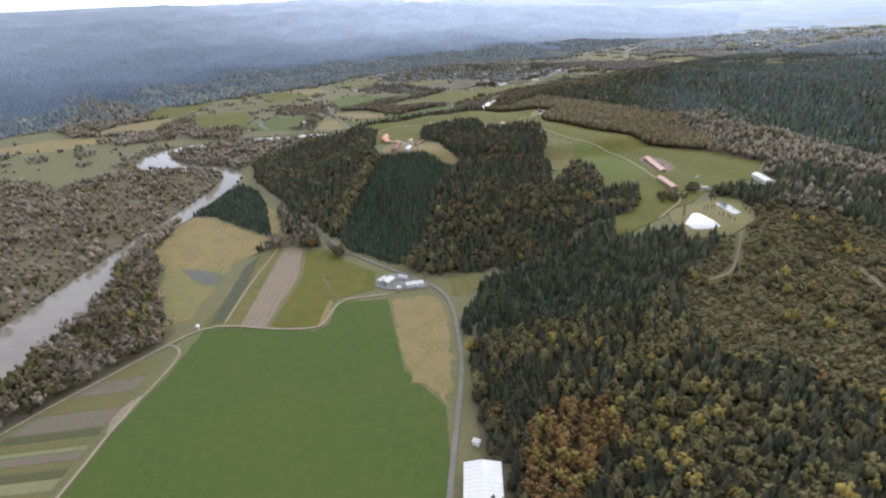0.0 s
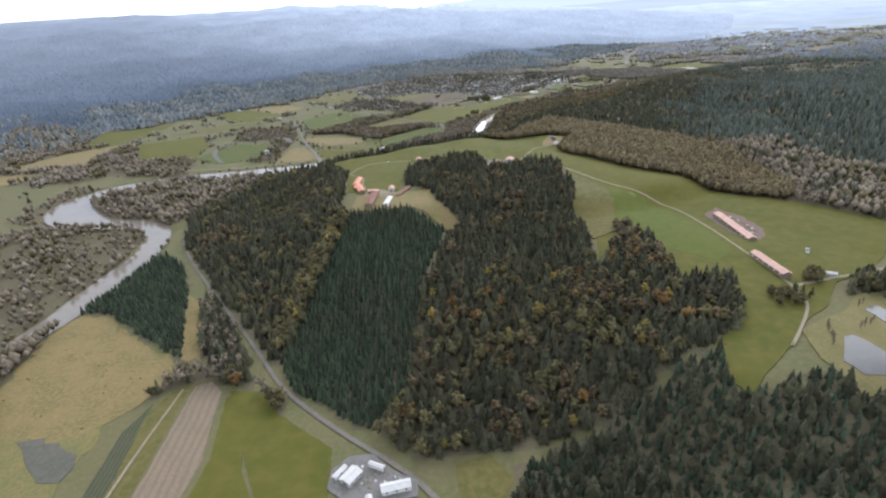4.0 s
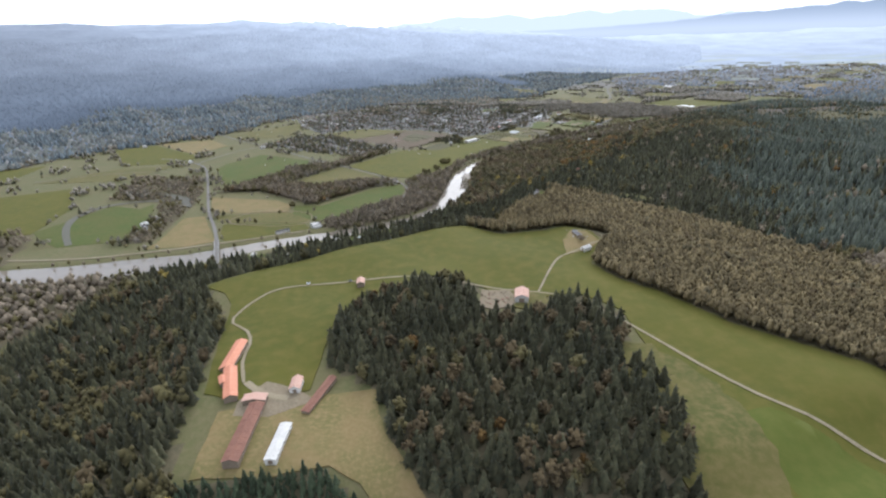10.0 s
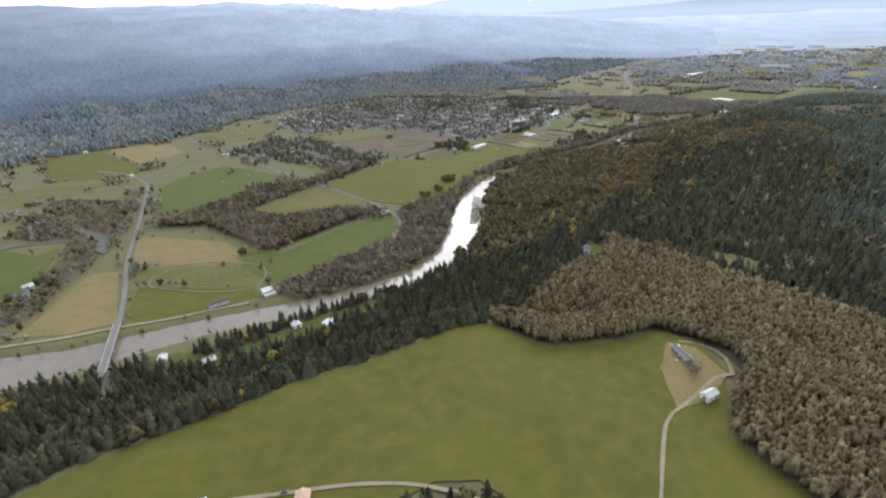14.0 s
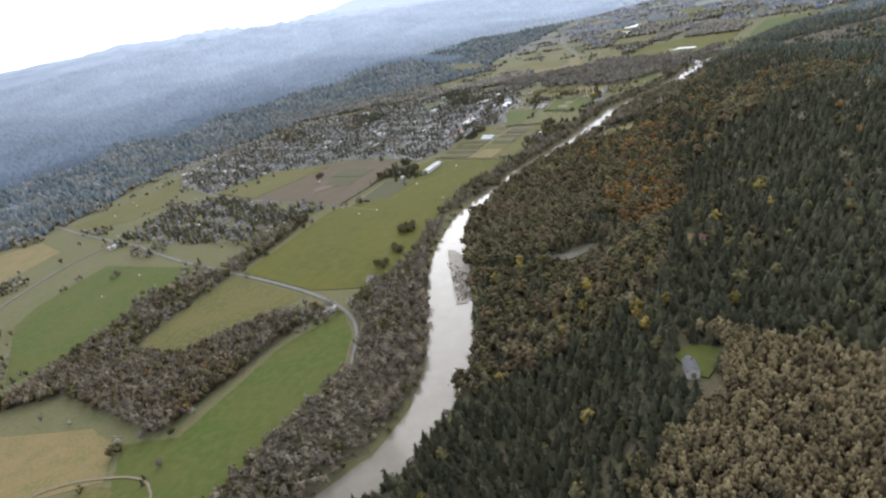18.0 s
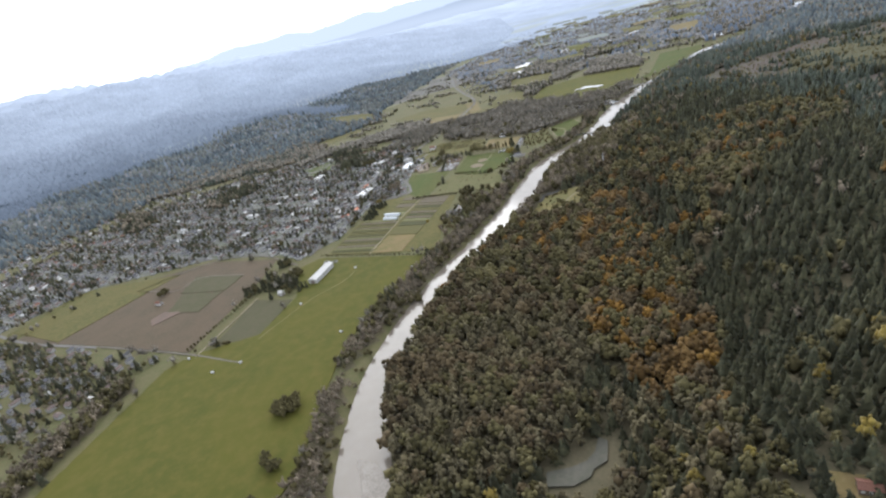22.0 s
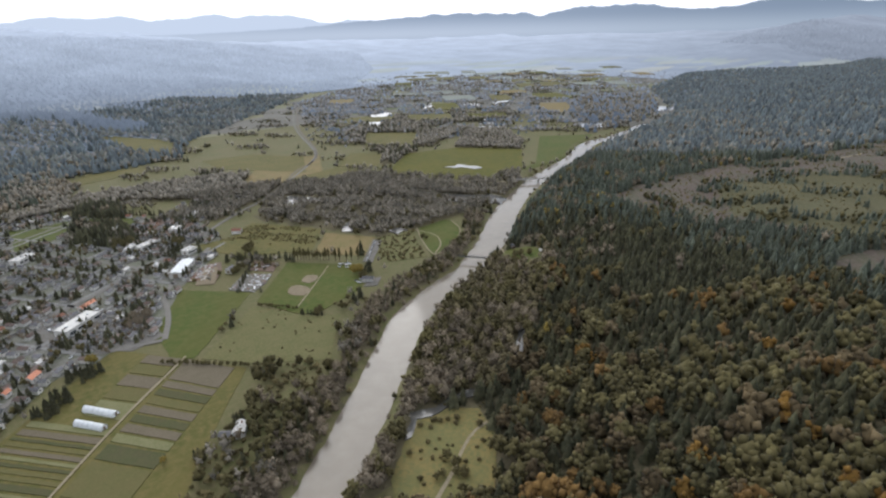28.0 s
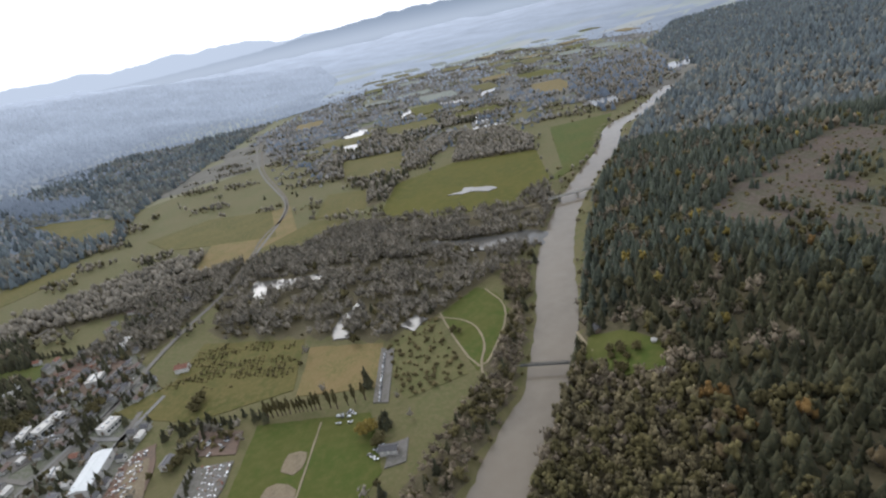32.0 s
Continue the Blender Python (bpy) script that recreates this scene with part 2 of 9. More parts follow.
# sheen weight that imitates haze over open ground
HAZE_SHEEN = 0.018
M = {
    "land": material("scrub_land", (0.115, 0.104, 0.046), (0.095, 0.098, 0.038), (0.138, 0.116, 0.060), 30, 2.5, sheen=HAZE_SHEEN, bump=0.4),
    "floor": material("forest_floor", (0.106, 0.089, 0.052), (0.082, 0.074, 0.042), (0.126, 0.103, 0.062), 14, 1.5, bump=0.3),
    "meadow": material("meadow_grass", (0.087, 0.083, 0.015), (0.071, 0.074, 0.014), (0.105, 0.091, 0.021), 60, 7, sheen=0.010, bump=0.1),
    "green_meadow": material("greener_meadow_grass", (0.073, 0.088, 0.016), (0.082, 0.092, 0.017), (0.092, 0.098, 0.021), 40, 5, sheen=0.010, bump=0.1),
    "crop": material("young_crop", (0.047, 0.071, 0.015), (0.058, 0.075, 0.017), (0.067, 0.082, 0.021), 50, 4, bump=0.08),
    "lush": material("lush_grass", (0.057, 0.078, 0.015), (0.075, 0.080, 0.019), (0.091, 0.092, 0.026), 30, 4, sheen=HAZE_SHEEN, bump=0.08),
    "pale": material("pale_pasture", (0.104, 0.092, 0.028), (0.075, 0.077, 0.021), (0.136, 0.108, 0.041), 26, 3, sheen=HAZE_SHEEN, bump=0.1),
    "straw": material("dry_straw_grass", (0.175, 0.128, 0.056), (0.125, 0.112, 0.040), (0.205, 0.150, 0.072), 12, 1.5, sheen=HAZE_SHEEN, bump=0.2),
    "golden": material("golden_reed", (0.178, 0.132, 0.054), (0.130, 0.108, 0.042), (0.212, 0.157, 0.068), 15, 1.8, sheen=HAZE_SHEEN, bump=0.3),
    "marsh": material("marsh_grass", (0.145, 0.13, 0.05), (0.19, 0.145, 0.055), (0.11, 0.11, 0.045), 12, 1.6, sheen=HAZE_SHEEN, bump=0.3),
    "plough": material("ploughed_soil", (0.185, 0.138, 0.092), (0.165, 0.125, 0.085), (0.215, 0.165, 0.11), 14, 1.2, sheen=HAZE_SHEEN, bump=0.12,
                       rows=(2, 3.4, (0.135, 0.105, 0.07), 0.45)),
    "plough_n": material("bare_field_soil", (0.100, 0.073, 0.046), (0.078, 0.062, 0.038), (0.118, 0.086, 0.055), 16, 1.5, sheen=HAZE_SHEEN, bump=0.1,
                         rows=(40, 1.4, (0.125, 0.098, 0.058), 0.25)),
    "lowbeds": material("striped_vegetable_rows", (0.095, 0.10, 0.04), (0.075, 0.085, 0.035), (0.125, 0.115, 0.055), 12, 1.0, bump=0.1,
                        rows=(105, 4.0, (0.13, 0.11, 0.055), 0.6)),
    "dark": material("dark_brassica_rows", (0.045, 0.055, 0.03), (0.06, 0.06, 0.035), (0.07, 0.075, 0.04), 6, 0.8, bump=0.15,
                     rows=(5, 1.6, (0.10, 0.085, 0.05), 0.5)),
    "water": material("muddy_water", (0.168, 0.140, 0.106), (0.152, 0.128, 0.098), (0.180, 0.152, 0.116), 40, 9, rough=0.08, spec=0.22),
    "scrubgrass": material("scrubby_grass", (0.118, 0.110, 0.046), (0.092, 0.098, 0.036), (0.145, 0.125, 0.060), 9, 1.2, bump=0.25),
    "stubble": material("weedy_stubble", (0.082, 0.076, 0.040), (0.098, 0.084, 0.050), (0.070, 0.072, 0.034), 9, 1.1, bump=0.15, rows=(50, 1.3, (0.105, 0.088, 0.056), 0.35)),
    "silver": material("pale_silver_foliage", (0.42, 0.40, 0.38), (0.34, 0.33, 0.31), (0.50, 0.48, 0.46), 6, 0.7),
    "darksteel": material("dark_painted_steel", (0.06, 0.062, 0.06), size=2, fine=0.3, rough=0.5),
    "brownroof": material("brown_shingle_roof", (0.15, 0.115, 0.098), size=2, fine=0.3, rough=0.85, objrand=0.3),
    "townland": material("town_plots", (0.138, 0.132, 0.108), (0.096, 0.104, 0.056), (0.185, 0.176, 0.155), 9, 1.4, sheen=HAZE_SHEEN),
    "paving": material("town_yards", (0.15, 0.138, 0.125), (0.115, 0.108, 0.085), (0.185, 0.17, 0.155), 9, 1.2),
    "reddirt": material("red_brown_earth", (0.15, 0.105, 0.08), (0.125, 0.095, 0.075), (0.175, 0.125, 0.095), 8, 1.0, bump=0.1),
    "bankgrass": material("dry_bank_grass", (0.15, 0.125, 0.052), (0.12, 0.11, 0.042), (0.175, 0.145, 0.065), 8, 1.2, bump=0.15),
    "slopegrass": material("slope_grass", (0.088, 0.08, 0.042), (0.075, 0.074, 0.038), (0.11, 0.098, 0.055), 20, 2.5, bump=0.3),
    "pond": material("still_water", (0.10, 0.095, 0.085), (0.09, 0.085, 0.075), (0.12, 0.11, 0.095), 20, 5, rough=0.10, spec=0.32),
    "swamp": material("weedy_shallow_water", (0.095, 0.088, 0.068), (0.082, 0.08, 0.056), (0.115, 0.105, 0.08), 9, 2, rough=0.5, spec=0.06),
    "gravelbar": material("river_gravel", (0.30, 0.265, 0.22), (0.20, 0.175, 0.145), (0.37, 0.33, 0.28), 4, 0.6, bump=0.15),
    "asphalt": material("worn_asphalt", (0.165, 0.152, 0.132), (0.138, 0.128, 0.112), (0.188, 0.174, 0.152), 10, 0.8, sheen=HAZE_SHEEN),
    "street": material("pale_street", (0.200, 0.192, 0.178), (0.170, 0.163, 0.150), (0.230, 0.222, 0.206), 10, 0.8, sheen=HAZE_SHEEN),
    "gravel": material("gravel_track", (0.230, 0.191, 0.125), (0.187, 0.155, 0.095), (0.274, 0.230, 0.156), 6, 0.7, sheen=HAZE_SHEEN, bump=0.05),
    "lane": material("grey_lane", (0.145, 0.126, 0.10), (0.115, 0.10, 0.078), (0.175, 0.155, 0.125), 8, 0.7),
    "dirt": material("trampled_dirt", (0.185, 0.145, 0.095), (0.15, 0.12, 0.08), (0.23, 0.19, 0.13), 7, 0.8, bump=0.1),
    "clearcut": material("felled_slope", (0.088, 0.066, 0.052), (0.066, 0.068, 0.035), (0.125, 0.10, 0.082), 12, 2, sheen=HAZE_SHEEN, bump=0.4),
    "conifer": material("conifer_needles", (0.048, 0.048, 0.026), (0.038, 0.041, 0.025), (0.076, 0.068, 0.035), 24, 1.2, tint="t", island=0.25, sheen=0.04),
    "plantation": material("young_conifer_needles", (0.040, 0.052, 0.029), (0.034, 0.046, 0.027), (0.054, 0.066, 0.034), 30, 1.2, tint="t", island=0.18, sheen=0.06),
    "olive": material("olive_leaves", (0.080, 0.068, 0.029), (0.064, 0.057, 0.026), (0.110, 0.090, 0.037), 30, 0.7, tint="t", island=0.15, sheen=0.03),
    "greenolive": material("yellow_green_leaves", (0.103, 0.088, 0.032), (0.084, 0.075, 0.030), (0.136, 0.108, 0.042), 30, 0.7, tint="t", island=0.13, sheen=0.06),
    "yellow": material("yellowing_leaves", (0.172, 0.128, 0.030), (0.130, 0.108, 0.030), (0.218, 0.155, 0.036), 30, 0.7, tint="t", island=0.13, sheen=0.08),
    "orange": material("rusty_leaves", (0.118, 0.070, 0.024), (0.092, 0.059, 0.023), (0.156, 0.090, 0.028), 30, 0.7, tint="t", island=0.13, sheen=0.03),
    "bare": material("bare_brown_twigs", (0.168, 0.134, 0.090), (0.140, 0.114, 0.080), (0.205, 0.164, 0.112), 30, 0.7, tint="t", island=0.12, sheen=0.05),
    "paleolive": material("pale_olive_leaves", (0.118, 0.097, 0.052), (0.096, 0.082, 0.046), (0.150, 0.122, 0.064), 30, 0.7, tint="t", island=0.13, sheen=0.04),
    "brown": material("brown_fading_leaves", (0.086, 0.063, 0.033), (0.069, 0.053, 0.029), (0.114, 0.083, 0.041), 30, 0.7, tint="t", island=0.13, sheen=0.03),
    "amber": material("amber_leaves", (0.152, 0.082, 0.019), (0.115, 0.068, 0.019), (0.190, 0.106, 0.022), 30, 0.7, tint="t", island=0.13, sheen=0.03),
    # plain woods with haze grey mixed into the twig colour
    "farbrown": material("hazed_plain_woods", (0.185, 0.176, 0.162), (0.160, 0.154, 0.145), (0.212, 0.202, 0.186), 30, 0.7, tint="t", island=0.10, sheen=0.06),
    # bare twigs greyed and lightened to stand in for valley haze
    "palebare": material("hazed_bare_twigs", (0.192, 0.167, 0.127), (0.164, 0.145, 0.113), (0.225, 0.196, 0.149), 30, 0.7, tint="t", island=0.10, sheen=0.08),
    "alder": material("fading_alder_crowns", (0.152, 0.118, 0.060), (0.118, 0.095, 0.050), (0.194, 0.148, 0.074), 24, 0.7, tint="t", island=0.18, sheen=0.04),
    "shrub": material("low_olive_shrub", (0.118, 0.096, 0.042), (0.094, 0.080, 0.038), (0.148, 0.118, 0.056), 16, 1.1, tint="t", island=0.15),
    # ridge needles: conifer colour paled to imitate haze
    "ridgefir": material("hazed_ridge_fir", (0.067, 0.076, 0.055), (0.057, 0.067, 0.050), (0.090, 0.096, 0.064), 30, 1.6, tint="t", island=0.16, sheen=0.10),
    # hill firs and crowns: haze blue-grey mixed into the foliage colour
    "hillfir": material("hazed_hill_fir", (0.094, 0.112, 0.116), (0.084, 0.102, 0.108), (0.116, 0.130, 0.126), 30, 1.6, tint="t", island=0.12, sheen=0.10),
    "hillleaf": material("hazed_hill_crowns", (0.122, 0.126, 0.110), (0.104, 0.112, 0.102), (0.146, 0.146, 0.122), 30, 1.6, tint="t", island=0.12, sheen=0.06),
    # far woods in haze blue; replaced below by the backdrop material
    "farwood": material("hazed_conifer_woods", (0.135, 0.166, 0.205), (0.15, 0.178, 0.212), (0.165, 0.188, 0.215), 90, 9, island=0.12, sheen=0.05),
    # hill ground with haze blue in its base colour
    "farhill": material("hazed_wooded_hills", (0.125, 0.155, 0.19), (0.14, 0.168, 0.20), (0.16, 0.183, 0.212), 160, 14, bump=4),
    "beddark": material("dark_leaf_bed", (0.056, 0.063, 0.025), (0.069, 0.063, 0.030), (0.081, 0.081, 0.033), 7, 0.8, bump=0.12, rows=(55, 0.9, (0.085, 0.075, 0.045), 0.4)),
    "bedbrown": material("tilled_brown_bed", (0.118, 0.096, 0.066), (0.10, 0.084, 0.055), (0.14, 0.115, 0.08), 8, 0.8, bump=0.1, rows=(55, 0.9, (0.14, 0.12, 0.075), 0.4)),
    "bedgreen": material("green_leaf_bed", (0.093, 0.087, 0.030), (0.104, 0.089, 0.034), (0.119, 0.104, 0.041), 8, 0.8, bump=0.1, rows=(55, 0.9, (0.11, 0.105, 0.055), 0.35)),
    "bedpale": material("pale_stubble_bed", (0.148, 0.142, 0.066), (0.125, 0.125, 0.055), (0.17, 0.16, 0.085), 8, 0.8, bump=0.1),
    # far fields desaturated and paled to imitate haze
    "farfield": material("hazed_far_fields", (0.19, 0.205, 0.175), (0.165, 0.185, 0.165), (0.22, 0.225, 0.19), 60, 8),
    "bark": material("grey_brown_bark", (0.11, 0.085, 0.062), size=2, fine=0.2),
    "red": material("terracotta_metal_roof", (0.56, 0.235, 0.14), (0.49, 0.20, 0.12), (0.62, 0.30, 0.19), 5, 0.5, rough=0.55, rows=(90, 1.0, (0.44, 0.16, 0.09), 0.3)),
    "rust": material("rusty_brown_roof", (0.20, 0.095, 0.065), (0.155, 0.075, 0.055), (0.25, 0.13, 0.09), 3, 0.4, rough=0.7),
    "salmon": material("faded_salmon_roof", (0.50, 0.31, 0.235), (0.44, 0.265, 0.20), (0.56, 0.37, 0.29), 4, 0.5, rough=0.6),
    "white": material("white_sheet_roof", (0.53, 0.505, 0.46), (0.45, 0.43, 0.39), (0.60, 0.575, 0.53), 4, 0.5, rough=0.5),
    "wall": material("pale_painted_wall", (0.56, 0.54, 0.49), (0.46, 0.44, 0.40), (0.64, 0.62, 0.58), 3, 0.4, rough=0.8, objrand=0.25),
    "wood": material("weathered_barn_boards", (0.20, 0.155, 0.11), (0.16, 0.125, 0.09), (0.25, 0.20, 0.15), 2, 0.25, rough=0.85),
    "shingle": material("grey_shingle_roof", (0.129, 0.123, 0.124), (0.105, 0.101, 0.102), (0.156, 0.150, 0.150), 2, 0.3, rough=0.8, objrand=0.45),
    "slate": material("dark_slate_roof", (0.110, 0.107, 0.105), size=2, fine=0.3, rough=0.7, objrand=0.3),
    "glass": material("window_glass", (0.04, 0.045, 0.05), size=2, fine=0.4, rough=0.08, spec=0.6),
    "concrete": material("bridge_concrete", (0.36, 0.345, 0.32), (0.30, 0.29, 0.27), (0.41, 0.395, 0.37), 4, 0.4, rough=0.85),
    "steel": material("galvanised_steel", (0.40, 0.41, 0.42), size=2, fine=0.3, rough=0.45, metal=0.8),
    "tyre": material("black_rubber", (0.02, 0.02, 0.02), size=1, fine=0.1),
    "carpaint": material("car_paint", (0.5, 0.5, 0.5), (0.48, 0.48, 0.48), (0.52, 0.52, 0.52), 3, 0.5, rough=0.3, objrand=0.85),
    "poly": material("milky_greenhouse_film", (0.62, 0.63, 0.62), (0.55, 0.56, 0.55), (0.68, 0.69, 0.68), 2, 0.4, rough=0.35),
}


# ---- the lie of the land ----
def smooth(a):
    a = np.clip(a, 0, 1)
    return a * a * (3 - 2 * a)


def seg_dist(x, y, p, q):
    px, py, qx, qy = p[0], p[1], q[0], q[1]
    dx_, dy_ = qx - px, qy - py
    k = np.clip(((x - px) * dx_ + (y - py) * dy_) / (dx_ * dx_ + dy_ * dy_ + 1e-9), 0, 1)
    return np.hypot(x - px - k * dx_, y - py - k * dy_), k


def inside(poly, x, y):
    c = np.zeros(np.shape(x), bool)
    for (ax, ay), (bx, by) in zip(poly, poly[1:] + poly[:1]):
        if ay != by:
            c ^= ((ay > y) != (by > y)) & (x < (bx - ax) * (y - ay) / (by - ay) + ax)
    return c


def outside_dist(poly, x, y):
    d = np.full(np.shape(x), 1e9)
    for p, q in zip(poly, poly[1:] + poly[:1]):
        d = np.minimum(d, seg_dist(x, y, p, q)[0])
    return np.where(inside(poly, x, y), 0.0, d)


RIVER_UP = [(1047.4, 1453.9, 16), (951.2, 1434, 16), (888.5, 1424, 16), (835, 1427.8, 18), (762.5, 1392.4, 17), (699.1, 1373.5, 16), (640.1, 1355.5, 16), (585.8, 1333.4, 16), (531.2, 1304.2, 20), (476.4, 1265.9, 19), (426.3, 1239.4, 15), (391.4, 1231.1, 16), (356.5, 1216.9, 18), (321.5, 1187.8, 17), (276, 1152.8, 17), (235.7, 1125.9, 15), (195.8, 1103.7, 14), (150.9, 1069.1, 14), (115.9, 1034.3, 13), (94.4, 993.1, 18), (82, 952.9, 24), (70.7, 912.8, 22), (59.7, 875.7, 20), (45, 848.8, 16), (22.3, 826.7, 15), (-9.5, 813.8, 13)]
RIVER_LOW = [(-9.5, 813.8, 14), (-44.7, 801.6, 14), (-95.4, 788.5, 16), (-133.7, 773.1, 20), (-161, 763.8, 24), (-201.9, 757.8, 32), (-244.9, 755.2, 24), (-293.4, 760.1, 22),
             (-348.9, 735.8, 22), (-375.2, 686.8, 30), (-346.7, 638.1, 46), (-302.9, 611.6, 22), (-257.9, 601, 18), (-231.8, 573.6, 17), (-224, 531.7, 16),
             (-224.8, 491.6, 22), (-230.2, 441.2, 18), (-240.6, 390.9, 9), (-242.4, 345.9, 13), (-235.7, 303.1, 36), (-234.5, 261, 42),
             (-239.4, 211.5, 50), (-253.7, 151.9, 55), (-280, 60, 60), (-300, -250, 60)]


def river_dist(x, y):
    """Distance outside the water's edge, negative in the stream."""
    d = np.full(np.shape(x), 1e9)
    for line in (RIVER_UP, RIVER_LOW):
        for p, q in zip(line, line[1:]):
            s, k = seg_dist(x, y, p, q)
            d = np.minimum(d, s - (p[2] + (q[2] - p[2]) * k) / 2)
    return d


MESA = [(-68.5, 510.9), (-72.3, 599.5), (-90.7, 647.3), (-56.6, 667.7), (2.1, 694.2), (51.2, 716.7), (75.8, 701), (110.4, 701.7), (180.2, 643.5), (215.9, 565.3), (170.2, 523.7), (100, 502.2), (21, 505.8)]
SHELF = [(-87.8, 518.4), (-48, 435.4), (6.6, 406.2), (61.5, 366.4), (109, 311.9), (188.8, 303.2), (307.3, 350.8), (328.6, 444.4), (307, 713.2), (130.1, 662.3), (1.9, 640.3), (-76.2, 599.4)]
ALDERS = [(110.3, 642), (125.2, 692.1), (114.2, 767.7), (150.3, 856.9), (218.9, 885.4), (317, 885.9), (348.6, 714.6), (308.2, 614.6), (200.7, 564.9)]
EAST = [(500, 250), (488.7, 725.9), (515.1, 1003.6), (640.5, 1134.6), (818, 1266), (1136.2, 1376.7), (2600, 1450), (6000, 1500), (6000, -900), (450, -900)]
SOUTH_EAST = [(106.1, 125.2), (126.9, 296.7), (307.2, 340.5), (500, 300), (500, -900), (60, -900)]
CREST = [(640, 420, 34), (521.1, 586.9, 38), (427.2, 737.9, 43), (373.5, 868.7, 40), (381.5, 972.8, 34), (453, 1077.7, 22), (561.3, 1179.4, 20), (700.3, 1255.5, 20)]
WEST_FOOT = [(-2600, 300), (-849, 768.4), (-579.2, 991.3), (-458.4, 1262.8), (-304.2, 1528.3), (-176.9, 1739.6), (48.3, 1846.6), (325.2, 1818.5), (451.4, 1868.6),
             (740, 2170), (1080, 2420), (1500, 2900), (1950, 3700), (2000, 7000), (-6000, 7000), (-6000, 300)]
FAR_EAST = [(1500, 1750), (2100, 1900), (3200, 2500), (7000, 3500), (7000, 1500), (2600, 1500)]


def inner_dist(poly, x, y):
    d = np.full(np.shape(x), 1e9)
    for p, q in zip(poly, poly[1:] + poly[:1]):
        d = np.minimum(d, seg_dist(x, y, p, q)[0])
    return np.where(inside(poly, x, y), d, 0.0)


def rolls(x, y, size):
    a, b = x / size, y / size
    return (np.sin(a * 1.7 + 1.3 * np.sin(b * 1.1)) * np.sin(b * 1.9 + 0.7 * np.sin(a * 1.4 + 2)) + 0.5 * np.sin(a * 3.9 + b * 2.7)) / 1.5


def height(x, y):
    x, y = np.asarray(x, float), np.asarray(y, float)
    h = np.zeros(x.shape)
    for poly, top, flank in ((MESA, 28.5, 62), (SHELF, 20.0, 62), (ALDERS, 25.0, 55), (EAST, 21.0, 130), (SOUTH_EAST, 8.0, 70)):
        h = np.maximum(h, top * smooth(1 - outside_dist(poly, x, y) / flank))
    for p, q in zip(CREST, CREST[1:]):
        d, k = seg_dist(x, y, p, q)
        h = np.maximum(h, (p[2] + (q[2] - p[2]) * k) * smooth(1 - d / 175))
    far = inner_dist(WEST_FOOT, x, y)
    h = h + np.where(far > 0, 55 * smooth(far / 800) + 95 * smooth((far - 350) / 1700) + smooth(far / 300) * 12 * rolls(x, y, 260), 0)
    h = h + 60 * smooth((far - 450) / 1700) * smooth((500 - x) / 1500)
    out = np.hypot(x - 150, y - 800)
    h = h + smooth((out - 2100) / 2600) * (95 + 22 * rolls(x, y, 420))
    fe = inner_dist(FAR_EAST, x, y)
    h = h + 130 * smooth(fe / 1300) + np.where(fe > 0, smooth(fe / 400) * 18 * rolls(x, y, 260), 0)
    h = h + np.where(h > 2, 0.06 * h * rolls(x, y, 45), 0)
    rd = river_dist(x, y)
    return h * smooth((rd - 3) / 28) - 3.0 * smooth(1 - (rd + 1.5) / 4.5)


def grow(lo, hi, fine, far_lo, far_hi):
    """Even steps between lo and hi, widening steps out to the far limits."""
    mid = list(np.arange(lo, hi + 0.1, fine))
    s, v = fine, mid[-1]
    while v < far_hi:
        s *= 1.09
        v += s
        mid.append(v)
    s, v = fine, mid[0]
    while v > far_lo:
        s *= 1.12
        v -= s
        mid.insert(0, v)
    return np.array(mid)


def mesh_object(name, verts, faces, mat, parent=None, smooth_faces=False):
    me = bpy.data.meshes.new(name)
    me.from_pydata([tuple(map(float, v)) for v in verts], [], faces)
    me.materials.append(M[mat] if isinstance(mat, str) else mat)
    if smooth_faces:
        me.polygons.foreach_set("use_smooth", [True] * len(me.polygons))
    ob = new(name, me)
    if parent:
        ob.parent = parent
    return ob


gx = grow(-440, 720, 6.0, -5200, 6000)
gy = grow(60, 1480, 6.0, -1200, 6600)
GX, GY = np.meshgrid(gx, gy)
GZ = height(GX, GY)
nx, ny = len(gx), len(gy)
idx = np.arange(nx * ny).reshape(ny, nx)
quads = np.stack([idx[:-1, :-1], idx[:-1, 1:], idx[1:, 1:], idx[1:, :-1]], -1).reshape(-1, 4)
ground = mesh_object("ground", np.stack([GX.ravel(), GY.ravel(), GZ.ravel()], 1), quads.tolist(), "land", smooth_faces=True)
tagged(ground, "broad river valley of brown autumn scrub rising to wooded hills", "ground", kind="structure")


